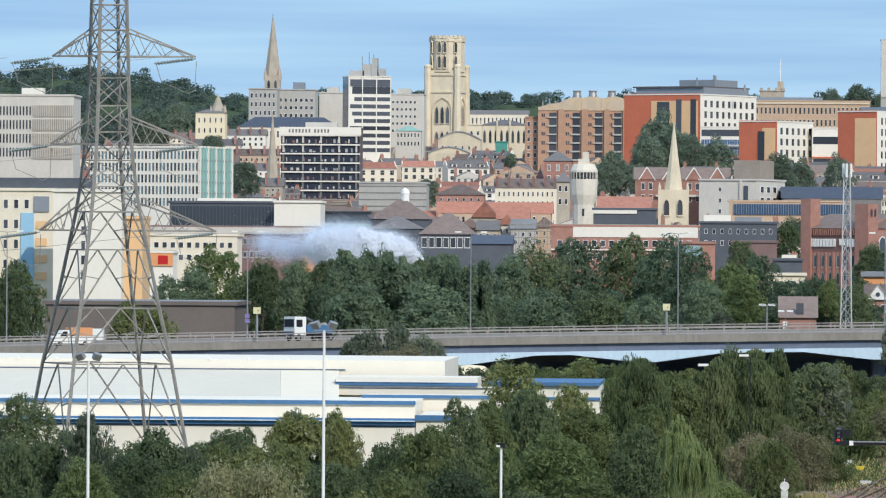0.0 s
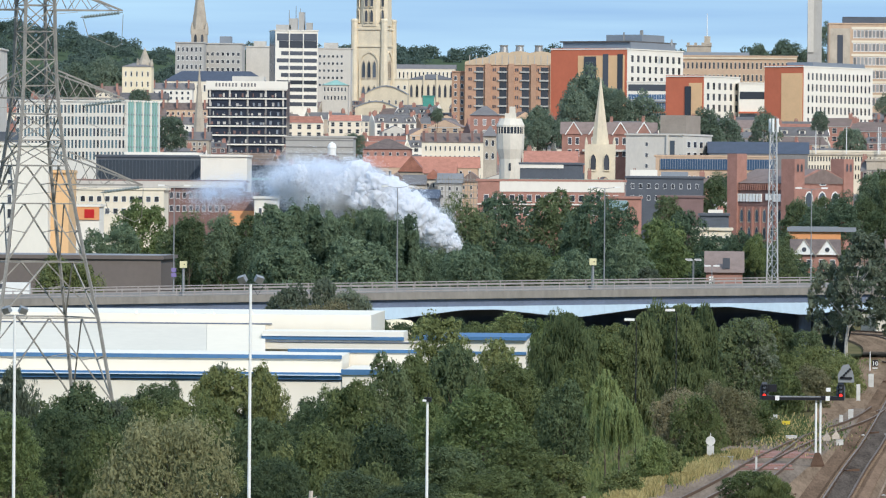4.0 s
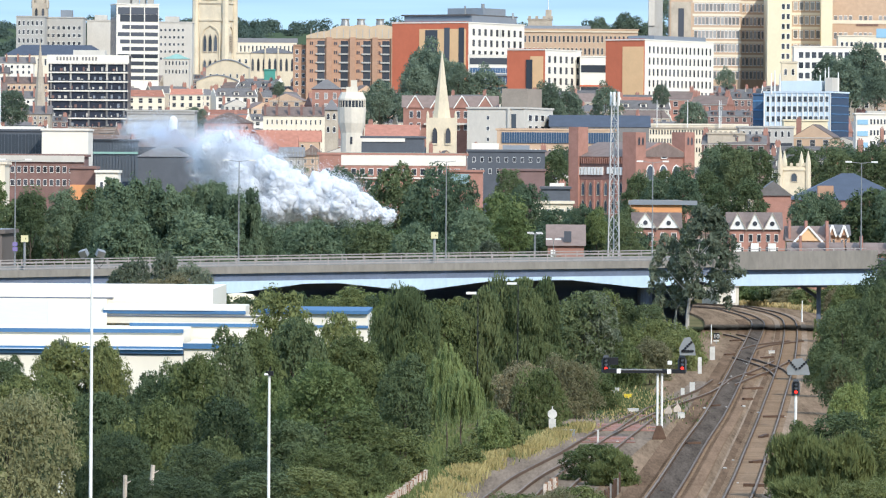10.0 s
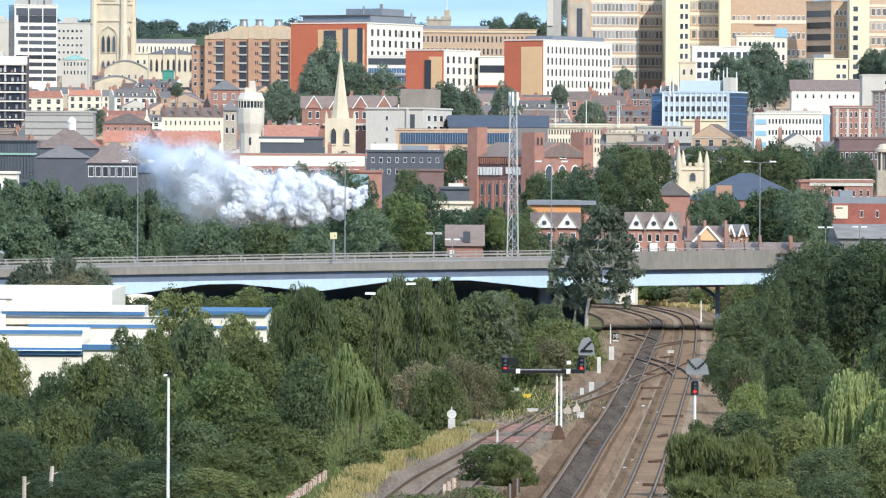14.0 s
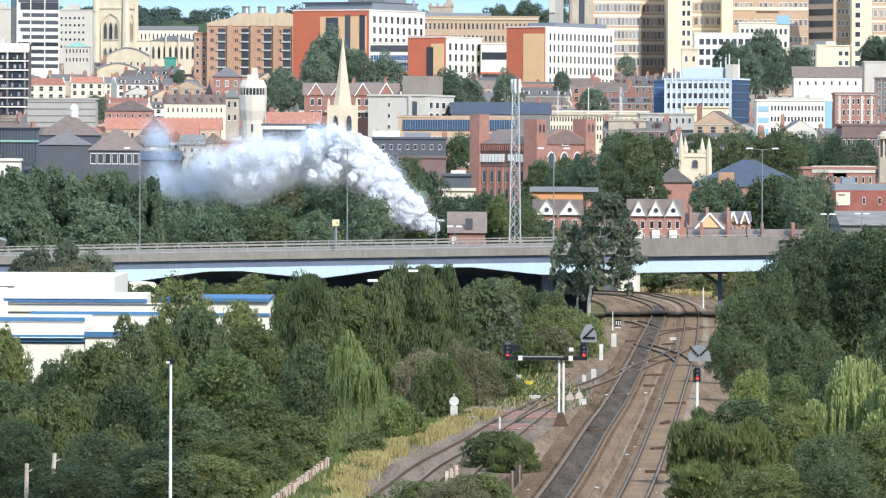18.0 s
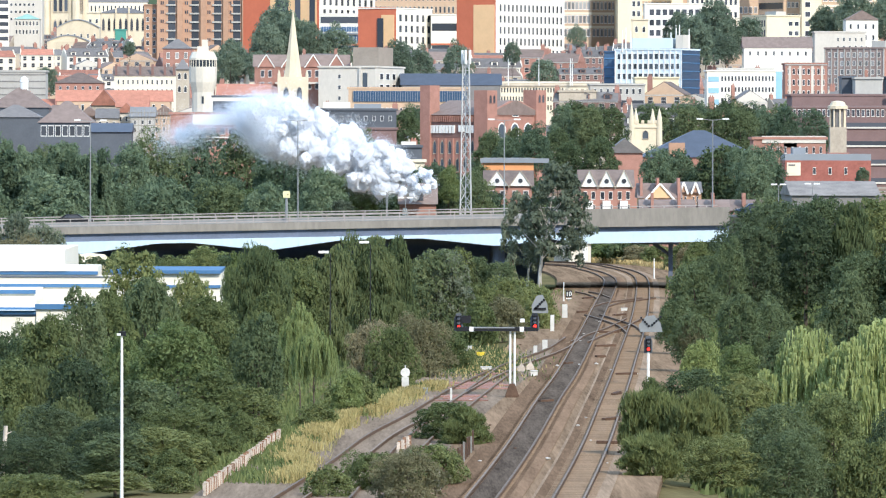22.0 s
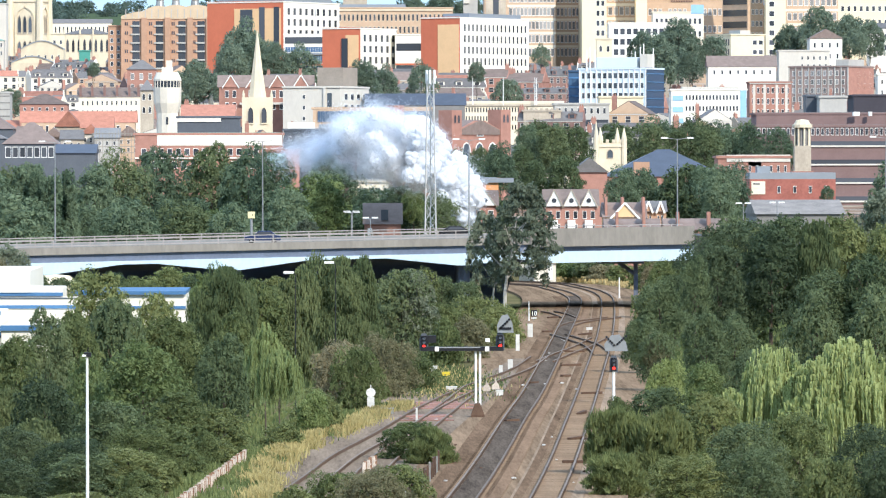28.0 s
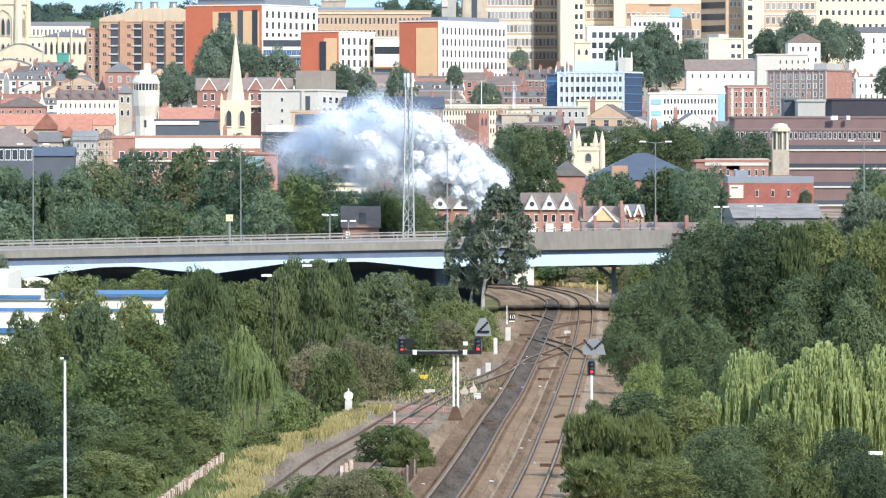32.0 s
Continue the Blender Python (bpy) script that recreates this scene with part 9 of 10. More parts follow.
# ---- planting beyond the bridge ----
for row in (
    ("poplar", -58.84, -52.68, 5.44, 18.35, 860), ("poplar", -55.31, -49.89, 5.4, 18.07, 865), ("poplar", -52.9, -47.06, 5.35, 17.01, 870), ("poplar", -55.87, -50.55, 5.6, 17.37, 850), ("poplar", -49.71, -44.32, 5.48, 16.41, 862), ("poplar", -46.18, -41.52, 5.42, 17.44, 868), ("poplar", -43.36, -39.88, 5.47, 16.68, 866),
    ("poplar", -41.33, -36.69, 5.51, 16.16, 864), ("poplar", -58.01, -54.22, 5.6, 15.46, 848), ("poplar", -38.32, -34.84, 5.5, 14.78, 866), ("far_tree", -57.42, -47.96, 4.91, 13.22, 845), ("far_tree", -48.72, -35.87, 4.99, 12.54, 845),
    ("far_tree", -44.25, -33.87, 2.63, 16.61, 1010), ("far_dark_tree", -43.13, -30.83, 1.93, 18.2, 1060), ("far_tree", -37.2, -24.67, 1.68, 19.51, 1080), ("far_dark_tree", -28.79, -15.18, 1.61, 20.07, 1090), ("far_tree", -21.58, -9.18, 1.94, 19.3, 1070), ("far_tree", -15.55, -5.27, 2.27, 18.18, 1050),
    ("far_tree", -34.21, -24, 4.58, 11.65, 880), ("far_dark_tree", -26.51, -16.25, 4.57, 12.07, 885), ("far_tree", -19.18, -10.6, 4.76, 11.78, 875), ("far_light_tree", -9.91, 2.56, 3.04, 15.51, 1000), ("far_tree", -11.71, -2.9, 4.46, 13.28, 900), ("far_light_tree", -5.66, 1.61, 3.63, 13.89, 960), ("far_tree", -37.71, -31.49, 4.69, 10.9, 870),
    ("grey_tree", -7.64, -1.21, 5.2, 9.74, 850), ("far_dark_tree", -6.15, 1.32, 10.3, 19.78, 1120), ("far_tree", -3.58, 4.74, 9.47, 17.31, 1100),
    ("far_light_tree", -92.21, -81.69, 6.7, 18.38, 1020), ("far_tree", -89.79, -80.31, 6.45, 14.18, 960), ("far_dark_tree", -79.47, -69.25, 5.79, 15.13, 950), ("far_dark_tree", -71.89, -62.62, 5.12, 14.36, 940), ("far_tree", -90.45, -83.7, 6.65, 13.38, 940), ("brown_bush", -71.12, -67.79, 7.72, 12.29, 930), ("far_tree", -63.98, -58.34, 4.86, 12.91, 900),
    ("dark_tree", -101.02, -91.43, 5.69, 15.6, 820), ("dark_tree", -98.94, -93.07, 5.76, 14.52, 815), ("tree", -82.71, -74.09, 6.09, 11.1, 800), ("tree", -78.2, -72.46, 6.14, 10.07, 798),
    ("far_tree", 5.73, 12.69, 5.87, 13.87, 975), ("far_light_tree", 9.19, 13.52, 5.91, 13.28, 972), ("far_dark_tree", 11.46, 16.95, 7.02, 12.52, 880), ("far_tree", 22.94, 29.63, 10.45, 18.25, 1250), ("far_dark_tree", 19.19, 26.49, 10.38, 19.37, 1260), ("far_tree", 27.17, 34.91, 10.52, 20.47, 1240),
    ("far_dark_tree", 38.78, 49.39, 14.65, 26.51, 1400), ("far_tree", 43.15, 52.52, 13.41, 25.27, 1400), ("far_dark_tree", 63.58, 77.85, 17.16, 26.44, 1600), ("far_tree", 73.56, 87.83, 17.2, 27.47, 1600), ("far_dark_tree", 84.98, 99.25, 17.24, 27.23, 1600), ("far_tree", 96.4, 110.67, 16.56, 25.84, 1600),
    ("far_tree", 47.78, 60.09, 7.01, 16.24, 1150), ("far_dark_tree", 55.5, 70.75, 6.12, 16.8, 1140), ("far_tree", 64.09, 71.15, 6.24, 13.29, 1130), ("far_tree", 62.72, 71.73, 6.4, 16.4, 1120),
    ("far_dark_tree", 3.53, 11.83, 16.96, 25.26, 1550), ("far_tree", 6.7, 14.06, 18.41, 26.5, 1650), ("far_tree", 6.67, 15.46, 5.76, 12.35, 985), ("far_dark_tree", 2.44, 9.07, 3.19, 11.39, 978), ("far_dark_tree", 7.31, 13.58, 3.21, 10.35, 976),
    ("far_tree", 90.61, 101.93, 4.63, 16.42, 1100), ("far_light_tree", 92.35, 100.08, 4.86, 13.54, 1080), ("far_tree", 83.24, 86.19, 9.54, 12.98, 1100),
    ("distant_tree", -51.7, -27.13, 46.56, 73.21, 2600), ("distant_tree", -45.03, -24.24, 46.46, 68.4, 2590), ("distant_tree", 1.34, 13.7, 36.99, 50.09, 2100), ("distant_tree", -55, -43.11, 37.25, 51.44, 2150), ("distant_tree", 20.53, 31.23, 39.15, 48.07, 2000), ("distant_tree", 47.54, 58.65, 35.59, 43.48, 2010),
    ("distant_tree", 103.33, 121.39, 47.17, 61.61, 2250), ("distant_tree", 114.85, 131.25, 47.85, 67.95, 2300), ("distant_tree", 116.75, 126.56, 43.61, 54.39, 2200), ("distant_tree", 75.8, 83.61, 51.42, 62.57, 2500), ("distant_tree", 43.16, 49.87, 42.76, 50.43, 2150),
    ("distant_tree", 182.42, 198.06, 59.68, 77.53, 2500), ("distant_tree", 192.04, 207.57, 57.13, 73.73, 2480), ("distant_tree", 174.67, 188.35, 58.24, 69.62, 2550), ("distant_tree", 193.36, 200.87, 56.93, 65.5, 2400), ("distant_tree", 184.22, 194.55, 43.57, 50.13, 2100),
    ("distant_tree", -286.1, -269.17, 69.63, 81.31, 2900), ("distant_tree", -277.79, -261.9, 70.6, 85.12, 2950), ("distant_tree", -91.84, -87.32, 43.17, 52.41, 2300), ("distant_tree", -105.69, -96.97, 28.66, 39.98, 1950), ("distant_tree", -91.25, -86.74, 44.04, 53.27, 2300), ("distant_tree", -163.02, -152.01, 33.53, 44.87, 1950),
    ("distant_tree", 28.83, 45.89, 91.25, 99.8, 3200), ("distant_tree", 40.2, 62.94, 91.33, 102.16, 3200), ("distant_tree", 54.42, 74.31, 91.41, 99.95, 3200), ("distant_tree", -229.6, -217.93, 57.4, 64.84, 2600), ("distant_tree", 64.84, 75.9, 94.01, 107.83, 3100),
):
    tree(row[0], *row[1:5], row[5])


# closed canopy of the wood behind the bridge
def canopy():
    g = random.Random(31)
    rng = np.random.default_rng(31)
    masses = {"far_tree": [], "far_dark_tree": [], "far_light_tree": []}
    for d, lift, x0, x1 in ((905, -2.6, -46, 38), (985, 0.0, -74, 34), (1045, 1.6, -90, 30), (1100, 2.6, -92, 40)):
        x = x0
        while x < x1:
            w = g.uniform(6.5, 9.5)
            top = 9.5 + lift + g.uniform(-1.0, 1.2) - 4.0 * smooth(18, 36, x) - 1.5 * smooth(-40, -62, x)
            y = d + g.uniform(-12, 12)
            foot = terrain(x, y)
            kind = g.choice(("far_tree", "far_tree", "far_dark_tree", "far_tree", "far_light_tree"))
            masses[kind] += [(x + a, y + b, foot + c, p, q, r) for a, b, c, p, q, r in make_lobes(rng, w, top - foot, 0.3, 24, 0.16, 0.1)]
            x += w * 0.66
    for seed, (kind, lobes) in enumerate(masses.items()):
        crowns = leaf_cloud("far_wood", lobes, 290 * len(lobes), 0.16, KINDS[kind][8], 90 + seed)
        tagged(new("far_wood", crowns), LABELS[kind].replace("tree", "trees") + ", a closed wood", "trees", kind="stuff")


canopy()


def grove(xl, xr, top, d, kinds, w0, seed, vary=0.1):
    """A closed row of crowns of much the same height."""
    g = random.Random(seed)
    x = xl
    while x < xr:
        w = w0 * g.uniform(0.8, 1.25)
        tree(g.choice(kinds), x, x + w, 0, top + g.uniform(-vary, vary) * w, d + g.uniform(-1, 1) * w)
        x += w * 0.6


TOWN = ("far_tree", "far_dark_tree", "far_dark_tree")
grove(37, 48.69, 25.53, 1380, TOWN, 9, 1)
grove(19.21, 37.76, 19.69, 1300, TOWN, 8, 2)
grove(63.64, 116.38, 27.04, 1620, TOWN, 11, 3)
grove(64.12, 97.72, 25.02, 1420, TOWN, 9, 23)
grove(47.36, 70.75, 15.66, 1140, TOWN, 8, 4)
grove(34.07, 41.87, 17.75, 1250, TOWN, 8, 5)
grove(4.09, 15.69, 13.24, 1000, TOWN, 7, 6)
grove(105.84, 135.18, 64.84, 2350, ("distant_tree",), 14, 7)
grove(172.62, 210.92, 71.71, 2520, ("distant_tree",), 14, 8)
grove(-296.65, -264.53, 82.3, 2980, ("distant_tree",), 14, 9)
grove(-51.74, -21.83, 65.2, 2580, ("distant_tree",), 15, 10)
grove(-59.8, -44.1, 48.3, 2200, ("distant_tree",), 12, 11)
grove(1.92, 16.1, 47.95, 2120, ("distant_tree",), 12, 12)
grove(-59.93, -38.5, 16.64, 868, ("poplar", "poplar", "poplar", "far_tree"), 4.0, 13, 0.35)
grove(-72.58, -43.0, 16.05, 900, ("far_dark_tree", "far_tree"), 6.5, 14)
grove(-29.77, 12.71, 5.03, 690, ("tree", "birch", "dark_tree", "light_tree"), 5.0, 15, 0.16)
grove(-48.48, -20.32, 5.15, 700, ("tree", "birch", "dark_tree"), 4.6, 16, 0.12)
grove(-51.11, -29.62, 3.98, 452, ("dark_tree", "tree", "dark_tree", "feathery_tree"), 4.4, 17, 0.14)
# leafy edge of the scrub in front of the bridge
def thicket():
    g = random.Random(32)
    for k in range(20):
        y = g.uniform(362, 455)
        lo, hi = -0.086 * y, -0.031 * y + (y - 345) * 0.046
        x = lo + (hi - lo) * g.random()
        w = g.uniform(3.2, 5.0)
        tree(g.choice(("tree", "dark_tree", "birch", "bush", "tree")), x - w / 2, x + w / 2, 0, g.uniform(1.6, 3.4), y)
    for k in range(16):
        y = g.uniform(600, 720)
        x = 6.6 + (y - 332) * 0.0525 + g.uniform(11, 11 + 0.036 * y)
        w = g.uniform(3.0, 5.0)
        tree(g.choice(("tree", "dark_tree", "bush", "light_tree", "tree")), x - w / 2, x + w / 2, 0, g.uniform(4.5, 7.5), y)


thicket()


# ---- undergrowth ----
def undergrowth(name, label, category, count, size, material, seed, where, tall):
    """Low tufts over a stretch of ground."""
    g = np.random.default_rng(seed)
    verts, faces = [], []
    for _ in range(count):
        x, y = where(g)
        z = terrain(x, y)
        a, s = g.uniform(0, 6.28), size * g.uniform(0.6, 1.4)
        dx, dy = math.cos(a) * s, math.sin(a) * s
        h = tall * g.uniform(0.3, 1.2)
        lx, ly = g.normal(0, 0.25) * h, g.normal(0, 0.25) * h
        k = len(verts)
        verts += [(x - dx, y - dy, z - 0.1), (x + dx, y + dy, z - 0.1), (x + dx * 0.5 + lx, y + dy * 0.5 + ly, z + h), (x - dx * 0.3 + lx, y - dy * 0.3 + ly, z + h * 0.9)]
        faces.append((k, k + 1, k + 2, k + 3))
    me = bpy.data.meshes.new(name)
    me.from_pydata(verts, [], faces)
    me.materials.append(material)
    return tagged(new(name, me), label, category, kind="stuff")


VERGE = [(-3.9, 322.0), (-4.2, 346.0), (-3.0, 380.0), (-0.9, 401.0), (1.3, 422.0), (4.5, 452.0)]


def by_siding(g):
    """The strip of long grass that follows the outer siding."""
    k = min(4, int(5 * g.random()))
    f = g.random()
    (x0, y0), (x1, y1) = VERGE[k], VERGE[k + 1]
    x, y = x0 + (x1 - x0) * f + g.normal(-0.15, 0.5), y0 + (y1 - y0) * f
    if noise.noise((x * 0.7, y * 0.12, 0.0)) < 0.5 * g.random() - 0.3:  # it grows in patches
        return by_siding(g)
    return x, y


def left_scrub(g):
    y = g.uniform(340, 730)
    return g.uniform(-0.095 * y, -0.022 * y + (y - 340) * 0.045), y


def right_bank(g):
    y = g.uniform(330, 740)
    return 6.6 + (y - 332) * 0.0525 + g.uniform(10, 10 + 0.05 * y), y


def near_bridge(g):
    y = g.uniform(560, 740)
    return 4.6 + (y - 560) * 0.075 + g.normal(0, 2.4), y


def beyond(g):
    y = g.uniform(800, 925)
    return 40.5 - 0.000016 * (y - 800) ** 2.75 + abs(g.normal(0, 3.0)), y


undergrowth("dry_grass", "tall straw-coloured grass along the siding", "grass", 22000, 0.05, STRAW, 3, by_siding, 0.75)
undergrowth("undergrowth", "green weeds among the dry grass by the siding", "undergrowth", 21000, 0.07, WEED, 13, lambda g: (lambda p: (p[0] - abs(g.normal(0, 2.0)), p[1]))(by_siding(g)), 0.6)
undergrowth("undergrowth", "low green weeds and brambles", "undergrowth", 36000, 0.16, WEED, 4, left_scrub, 0.5)
undergrowth("undergrowth", "green brambles on the railway bank", "undergrowth", 26000, 0.14, WEED, 5, right_bank, 0.45)
undergrowth("undergrowth", "green and brown scrub near the bridge", "undergrowth", 14000, 0.09, WEED, 6, near_bridge, 0.5)
def by_boxes(g):
    x, y = 8.78, 498.31
    return x + g.normal(0, 2.2) - 1.0, y + g.normal(0, 16)


undergrowth("undergrowth", "low weeds round the relay boxes", "undergrowth", 9000, 0.09, WEED, 21, by_boxes, 0.5)
undergrowth("dry_grass", "dry grass round the relay boxes", "grass", 5000, 0.07, STRAW, 22, by_boxes, 0.5)
undergrowth("dry_grass", "dry grass on the bank beyond the bridge", "grass", 14000, 0.14, STRAW, 8, beyond, 0.8)


# ---- vehicles ----
def wheel(parent, x, y, r, w):
    bm = bmesh.new()
    lathe(bm, [(r * 0.9, -w / 2), (r, -w * 0.3), (r, w * 0.3), (r * 0.9, w / 2)], 16)
    bmesh.ops.transform(bm, matrix=Matrix.Translation((x, y, r)) @ Matrix.Rotation(radians(90), 4, "X"), verts=bm.verts[:])
    t = part("wheel", bm, BLACK, parent)
    bm = bmesh.new()
    lathe(bm, [(r * 0.55, -w * 0.53), (r * 0.45, w * 0.53)], 12)
    bmesh.ops.transform(bm, matrix=Matrix.Translation((x, y, r)) @ Matrix.Rotation(radians(90), 4, "X"), verts=bm.verts[:])
    part("hub", bm, STEEL, t)


def tipper_truck():
    root = thing("truck", "white cab truck with a blue tipper body and crane", "truck")
    bm = bmesh.new()
    prism(bm, [(-3.3, -1.2), (-1.4, -1.2), (-1.4, 1.2), (-3.3, 1.2)], 0.75, 2.95)
    part("cab", bm, PAINTW, root)
    bm = bmesh.new()
    box(bm, -3.36, -3.28, -1.05, 1.05, 1.75, 2.65)
    part("windscreen", bm, BLACK, root)
    for y in (-1.22, 1.2):
        bm = bmesh.new()
        box(bm, -3.0, -2.0, y, y + 0.03, 1.75, 2.6)
        part("side_window", bm, BLACK, root)
    bm = bmesh.new()
    box(bm, -3.4, -3.3, -1.1, 1.1, 0.85, 1.2)
    part("bumper", bm, METALD, root)
    bm = bmesh.new()
    extrude_xz(bm, [(-1.2, 1.1), (3.2, 1.1), (3.4, 1.95), (-1.2, 1.95)], -1.15, 1.15)
    part("tipper_body", bm, BLUE, root)
    bm = bmesh.new()
    box(bm, -1.3, 3.2, -0.9, 0.9, 0.7, 1.05)
    part("chassis", bm, BLACK, root)
    bm = bmesh.new()
    bar(bm, (-1.0, 0, 1.9), (-0.8, 0, 3.0), 0.22)
    bar(bm, (-0.8, 0, 2.9), (0.6, 0, 2.4), 0.16)
    part("crane", bm, METALD, root)
    for x in (0.4, 1.5, 2.5):
        bm = bmesh.new()
        bmesh.ops.create_icosphere(bm, subdivisions=2, radius=0.6)
        for v in bm.verts:
            v.co = v.co * (1 + 0.3 * noise.noise(v.co * 2 + Vector((x, 0, 0)))) + Vector((x, 0, 1.72))
        part("load", bm, BRIDGEC, root)
    for x in (-2.6, 1.6, 2.7):
        for y in (-1.05, 1.05):
            wheel(root, x, y, 0.48, 0.3)
    root.scale = (0.88, 0.9, 1.0)
    return root


def car(label, paint, length=4.3, high=1.48, van=False):
    root = thing("car" if not van else "van", label, "car" if not van else "van")
    hl = length / 2
    if van:
        prof = [(-hl, 0.35), (hl, 0.35), (hl, high), (-hl * 0.45, high), (-hl * 0.75, high * 0.62), (-hl, high * 0.55)]
    else:
        prof = [(-hl, 0.35), (hl, 0.35), (hl, 0.85), (hl * 0.78, 0.95), (hl * 0.45, high), (-hl * 0.2, high), (-hl * 0.52, 0.95), (-hl, 0.78)]
    bm = bmesh.new()
    extrude_xz(bm, prof, -0.86, 0.86)
    part("body", bm, paint, root)
    for y in (-0.88, 0.86):
        bm = bmesh.new()
        if van:
            extrude_xz(bm, [(-hl * 0.62, high * 0.62), (-hl * 0.25, high * 0.62), (-hl * 0.25, high * 0.92), (-hl * 0.45, high * 0.92)], y, y + 0.02)
        else:
            extrude_xz(bm, [(-hl * 0.42, 0.98), (hl * 0.6, 0.98), (hl * 0.4, high - 0.1), (-hl * 0.18, high - 0.1)], y, y + 0.02)
        part("side_window", bm, GLASSD, root)
    for x in (-hl * 0.62, hl * 0.62):
        for y in (-0.78, 0.78):
            wheel(root, x, y, 0.31, 0.2)
    for y in (-0.6, 0.6):
        bm = bmesh.new()
        box(bm, -hl - 0.02, -hl + 0.05, y - 0.15, y + 0.15, 0.6, 0.74)
        part("headlight", bm, PAINTW, root)
    return root


truck = tipper_truck()
pickup = car("white pickup with an orange load cover", PAINTW, 5.0, 1.9, True)
bm = bmesh.new()
box(bm, -0.4, 2.45, -0.9, 0.9, 1.2, 2.2)
part("load_cover", bm, ORANGE, pickup)
blue_car = car("dark blue hatchback car", mat("dark_blue_paint", (0.02, 0.035, 0.09), rough=0.3, var=0.05))
black_car = car("black four-door saloon car", BLACK, 4.5, 1.42)
parked = car("white van standing on the road", PAINTW, 4.8, 1.9, True)
px = -81.36
parked.location = (px, 766, rail_z(px) - 1.1)


# ---- steam locomotive ----
def locomotive():
    """Front towards -x."""
    root = thing("steam_locomotive", "dark green steam locomotive with a red buffer beam", "locomotive")
    bm = bmesh.new()
    lathe(bm, [(0.85, -0.1), (0.9, 0.0), (0.92, 1.5), (0.92, 6.0), (0.98, 8.0)], 20)
    bmesh.ops.transform(bm, matrix=Matrix.Translation((-5.0, 0, 2.45)) @ Matrix.Rotation(radians(90), 4, "Y"), verts=bm.verts[:])
    part("boiler", bm, LOCOG, root)
    bm = bmesh.new()
    lathe(bm, [(0.6, -0.16), (0.84, -0.08)], 18)
    bmesh.ops.transform(bm, matrix=Matrix.Translation((-5.1, 0, 2.45)) @ Matrix.Rotation(radians(90), 4, "Y"), verts=bm.verts[:])
    part("smokebox_door", bm, BLACK, root)
    bm = bmesh.new()
    lathe(bm, [(0.38, 3.2), (0.3, 3.5), (0.34, 3.95), (0.4, 4.0)], 14, (-4.1, 0))
    part("chimney", bm, BLACK, root)
    bm = bmesh.new()
    lathe(bm, [(0.4, 3.3), (0.4, 3.55), (0.2, 3.75)], 14, (-0.6, 0))
    part("dome", bm, LOCOG, root)
    bm = bmesh.new()
    box(bm, -5.9, -5.75, -1.25, 1.25, 0.85, 1.5)
    part("buffer_beam", bm, REDP, root, "bright red buffer beam")
    for y in (-0.85, 0.85):
        bm = bmesh.new()
        lathe(bm, [(0.12, 0), (0.12, 0.4), (0.25, 0.42), (0.25, 0.5)], 14)
        bmesh.ops.transform(bm, matrix=Matrix.Translation((-5.9, y, 1.1)) @ Matrix.Rotation(radians(-90), 4, "Y"), verts=bm.verts[:])
        part("buffer", bm, STEELD, root)
        bm = bmesh.new()
        box(bm, -6.0, -5.88, y - 0.14, y + 0.14, 1.55, 1.95)
        part("headlamp", bm, PAINTW, root, "white headlamp")
    bm = bmesh.new()
    box(bm, -5.8, 3.8, -1.25, 1.25, 1.35, 1.5)
    part("running_plate", bm, BLACK, root)
    bm = bmesh.new()
    box(bm, 2.2, 4.2, -1.3, 1.3, 1.5, 3.5)
    part("cab", bm, LOCOG, root)
    bm = bmesh.new()
    box(bm, 4.8, 10.2, -1.25, 1.25, 1.0, 3.0)
    part("tender", bm, LOCOG, root)
    for x in (-3.0, -0.9, 1.2):
        for y in (-0.75, 0.75):
            wheel(root, x, y, 0.85, 0.14)
    for x in (5.6, 7.5, 9.4):
        for y in (-0.75, 0.75):
            wheel(root, x, y, 0.6, 0.14)
    return root


loco = locomotive()


# ---- steam ----
def steam_mat(name, col, through=0.45):
    """White droplets that scatter light on and back."""
    m, n, l, b = nodes_of(name)
    df, tl, mx = n.new("ShaderNodeBsdfDiffuse"), n.new("ShaderNodeBsdfTranslucent"), n.new("ShaderNodeMixShader")
    df.inputs["Color"].default_value = tl.inputs["Color"].default_value = (*col, 1)
    mx.inputs[0].default_value = through
    l.new(df.outputs[0], mx.inputs[1])
    l.new(tl.outputs[0], mx.inputs[2])
    l.new(mx.outputs[0], n["Material Output"].inputs["Surface"])
    return m


STEAM = steam_mat("dense_steam", (0.875, 0.89, 0.92), 0.48)
HALO = steam_mat("thin_steam", (0.885, 0.915, 0.955), 0.5)
SMOKE = steam_mat("thin_smoke", (0.80, 0.87, 0.97), 0.5)


def wisp_mesh(seed, material, count, size, edge):
    """A soft cloud of fine droplets, thick in the middle and torn at the rim."""
    g = np.random.default_rng(seed)
    off = Vector((seed * 2.3, seed * 4.1, seed * 1.9))
    pos = []
    while len(pos) < count:
        d = g.normal(size=3)
        if edge:
            d *= (edge + (1.3 - edge) * abs(g.normal()) * 0.5) / np.linalg.norm(d)
        p = Vector(d if edge else d * 0.48)
        if noise.noise(p * 1.6 + off) + 0.6 * noise.noise(p * 3.7 + off) > -0.28 + 0.5 * g.random() - 0.25:
            pos.append(p)
    pos = np.array(pos)
    a = g.normal(size=(count, 3, 3)) * size
    verts = (pos[:, None, :] + a).reshape(-1, 3)
    me = bpy.data.meshes.new("wisp")
    me.from_pydata(verts.tolist(), [], np.arange(count * 3).reshape(-1, 3).tolist())
    me.materials.append(material)
    return me


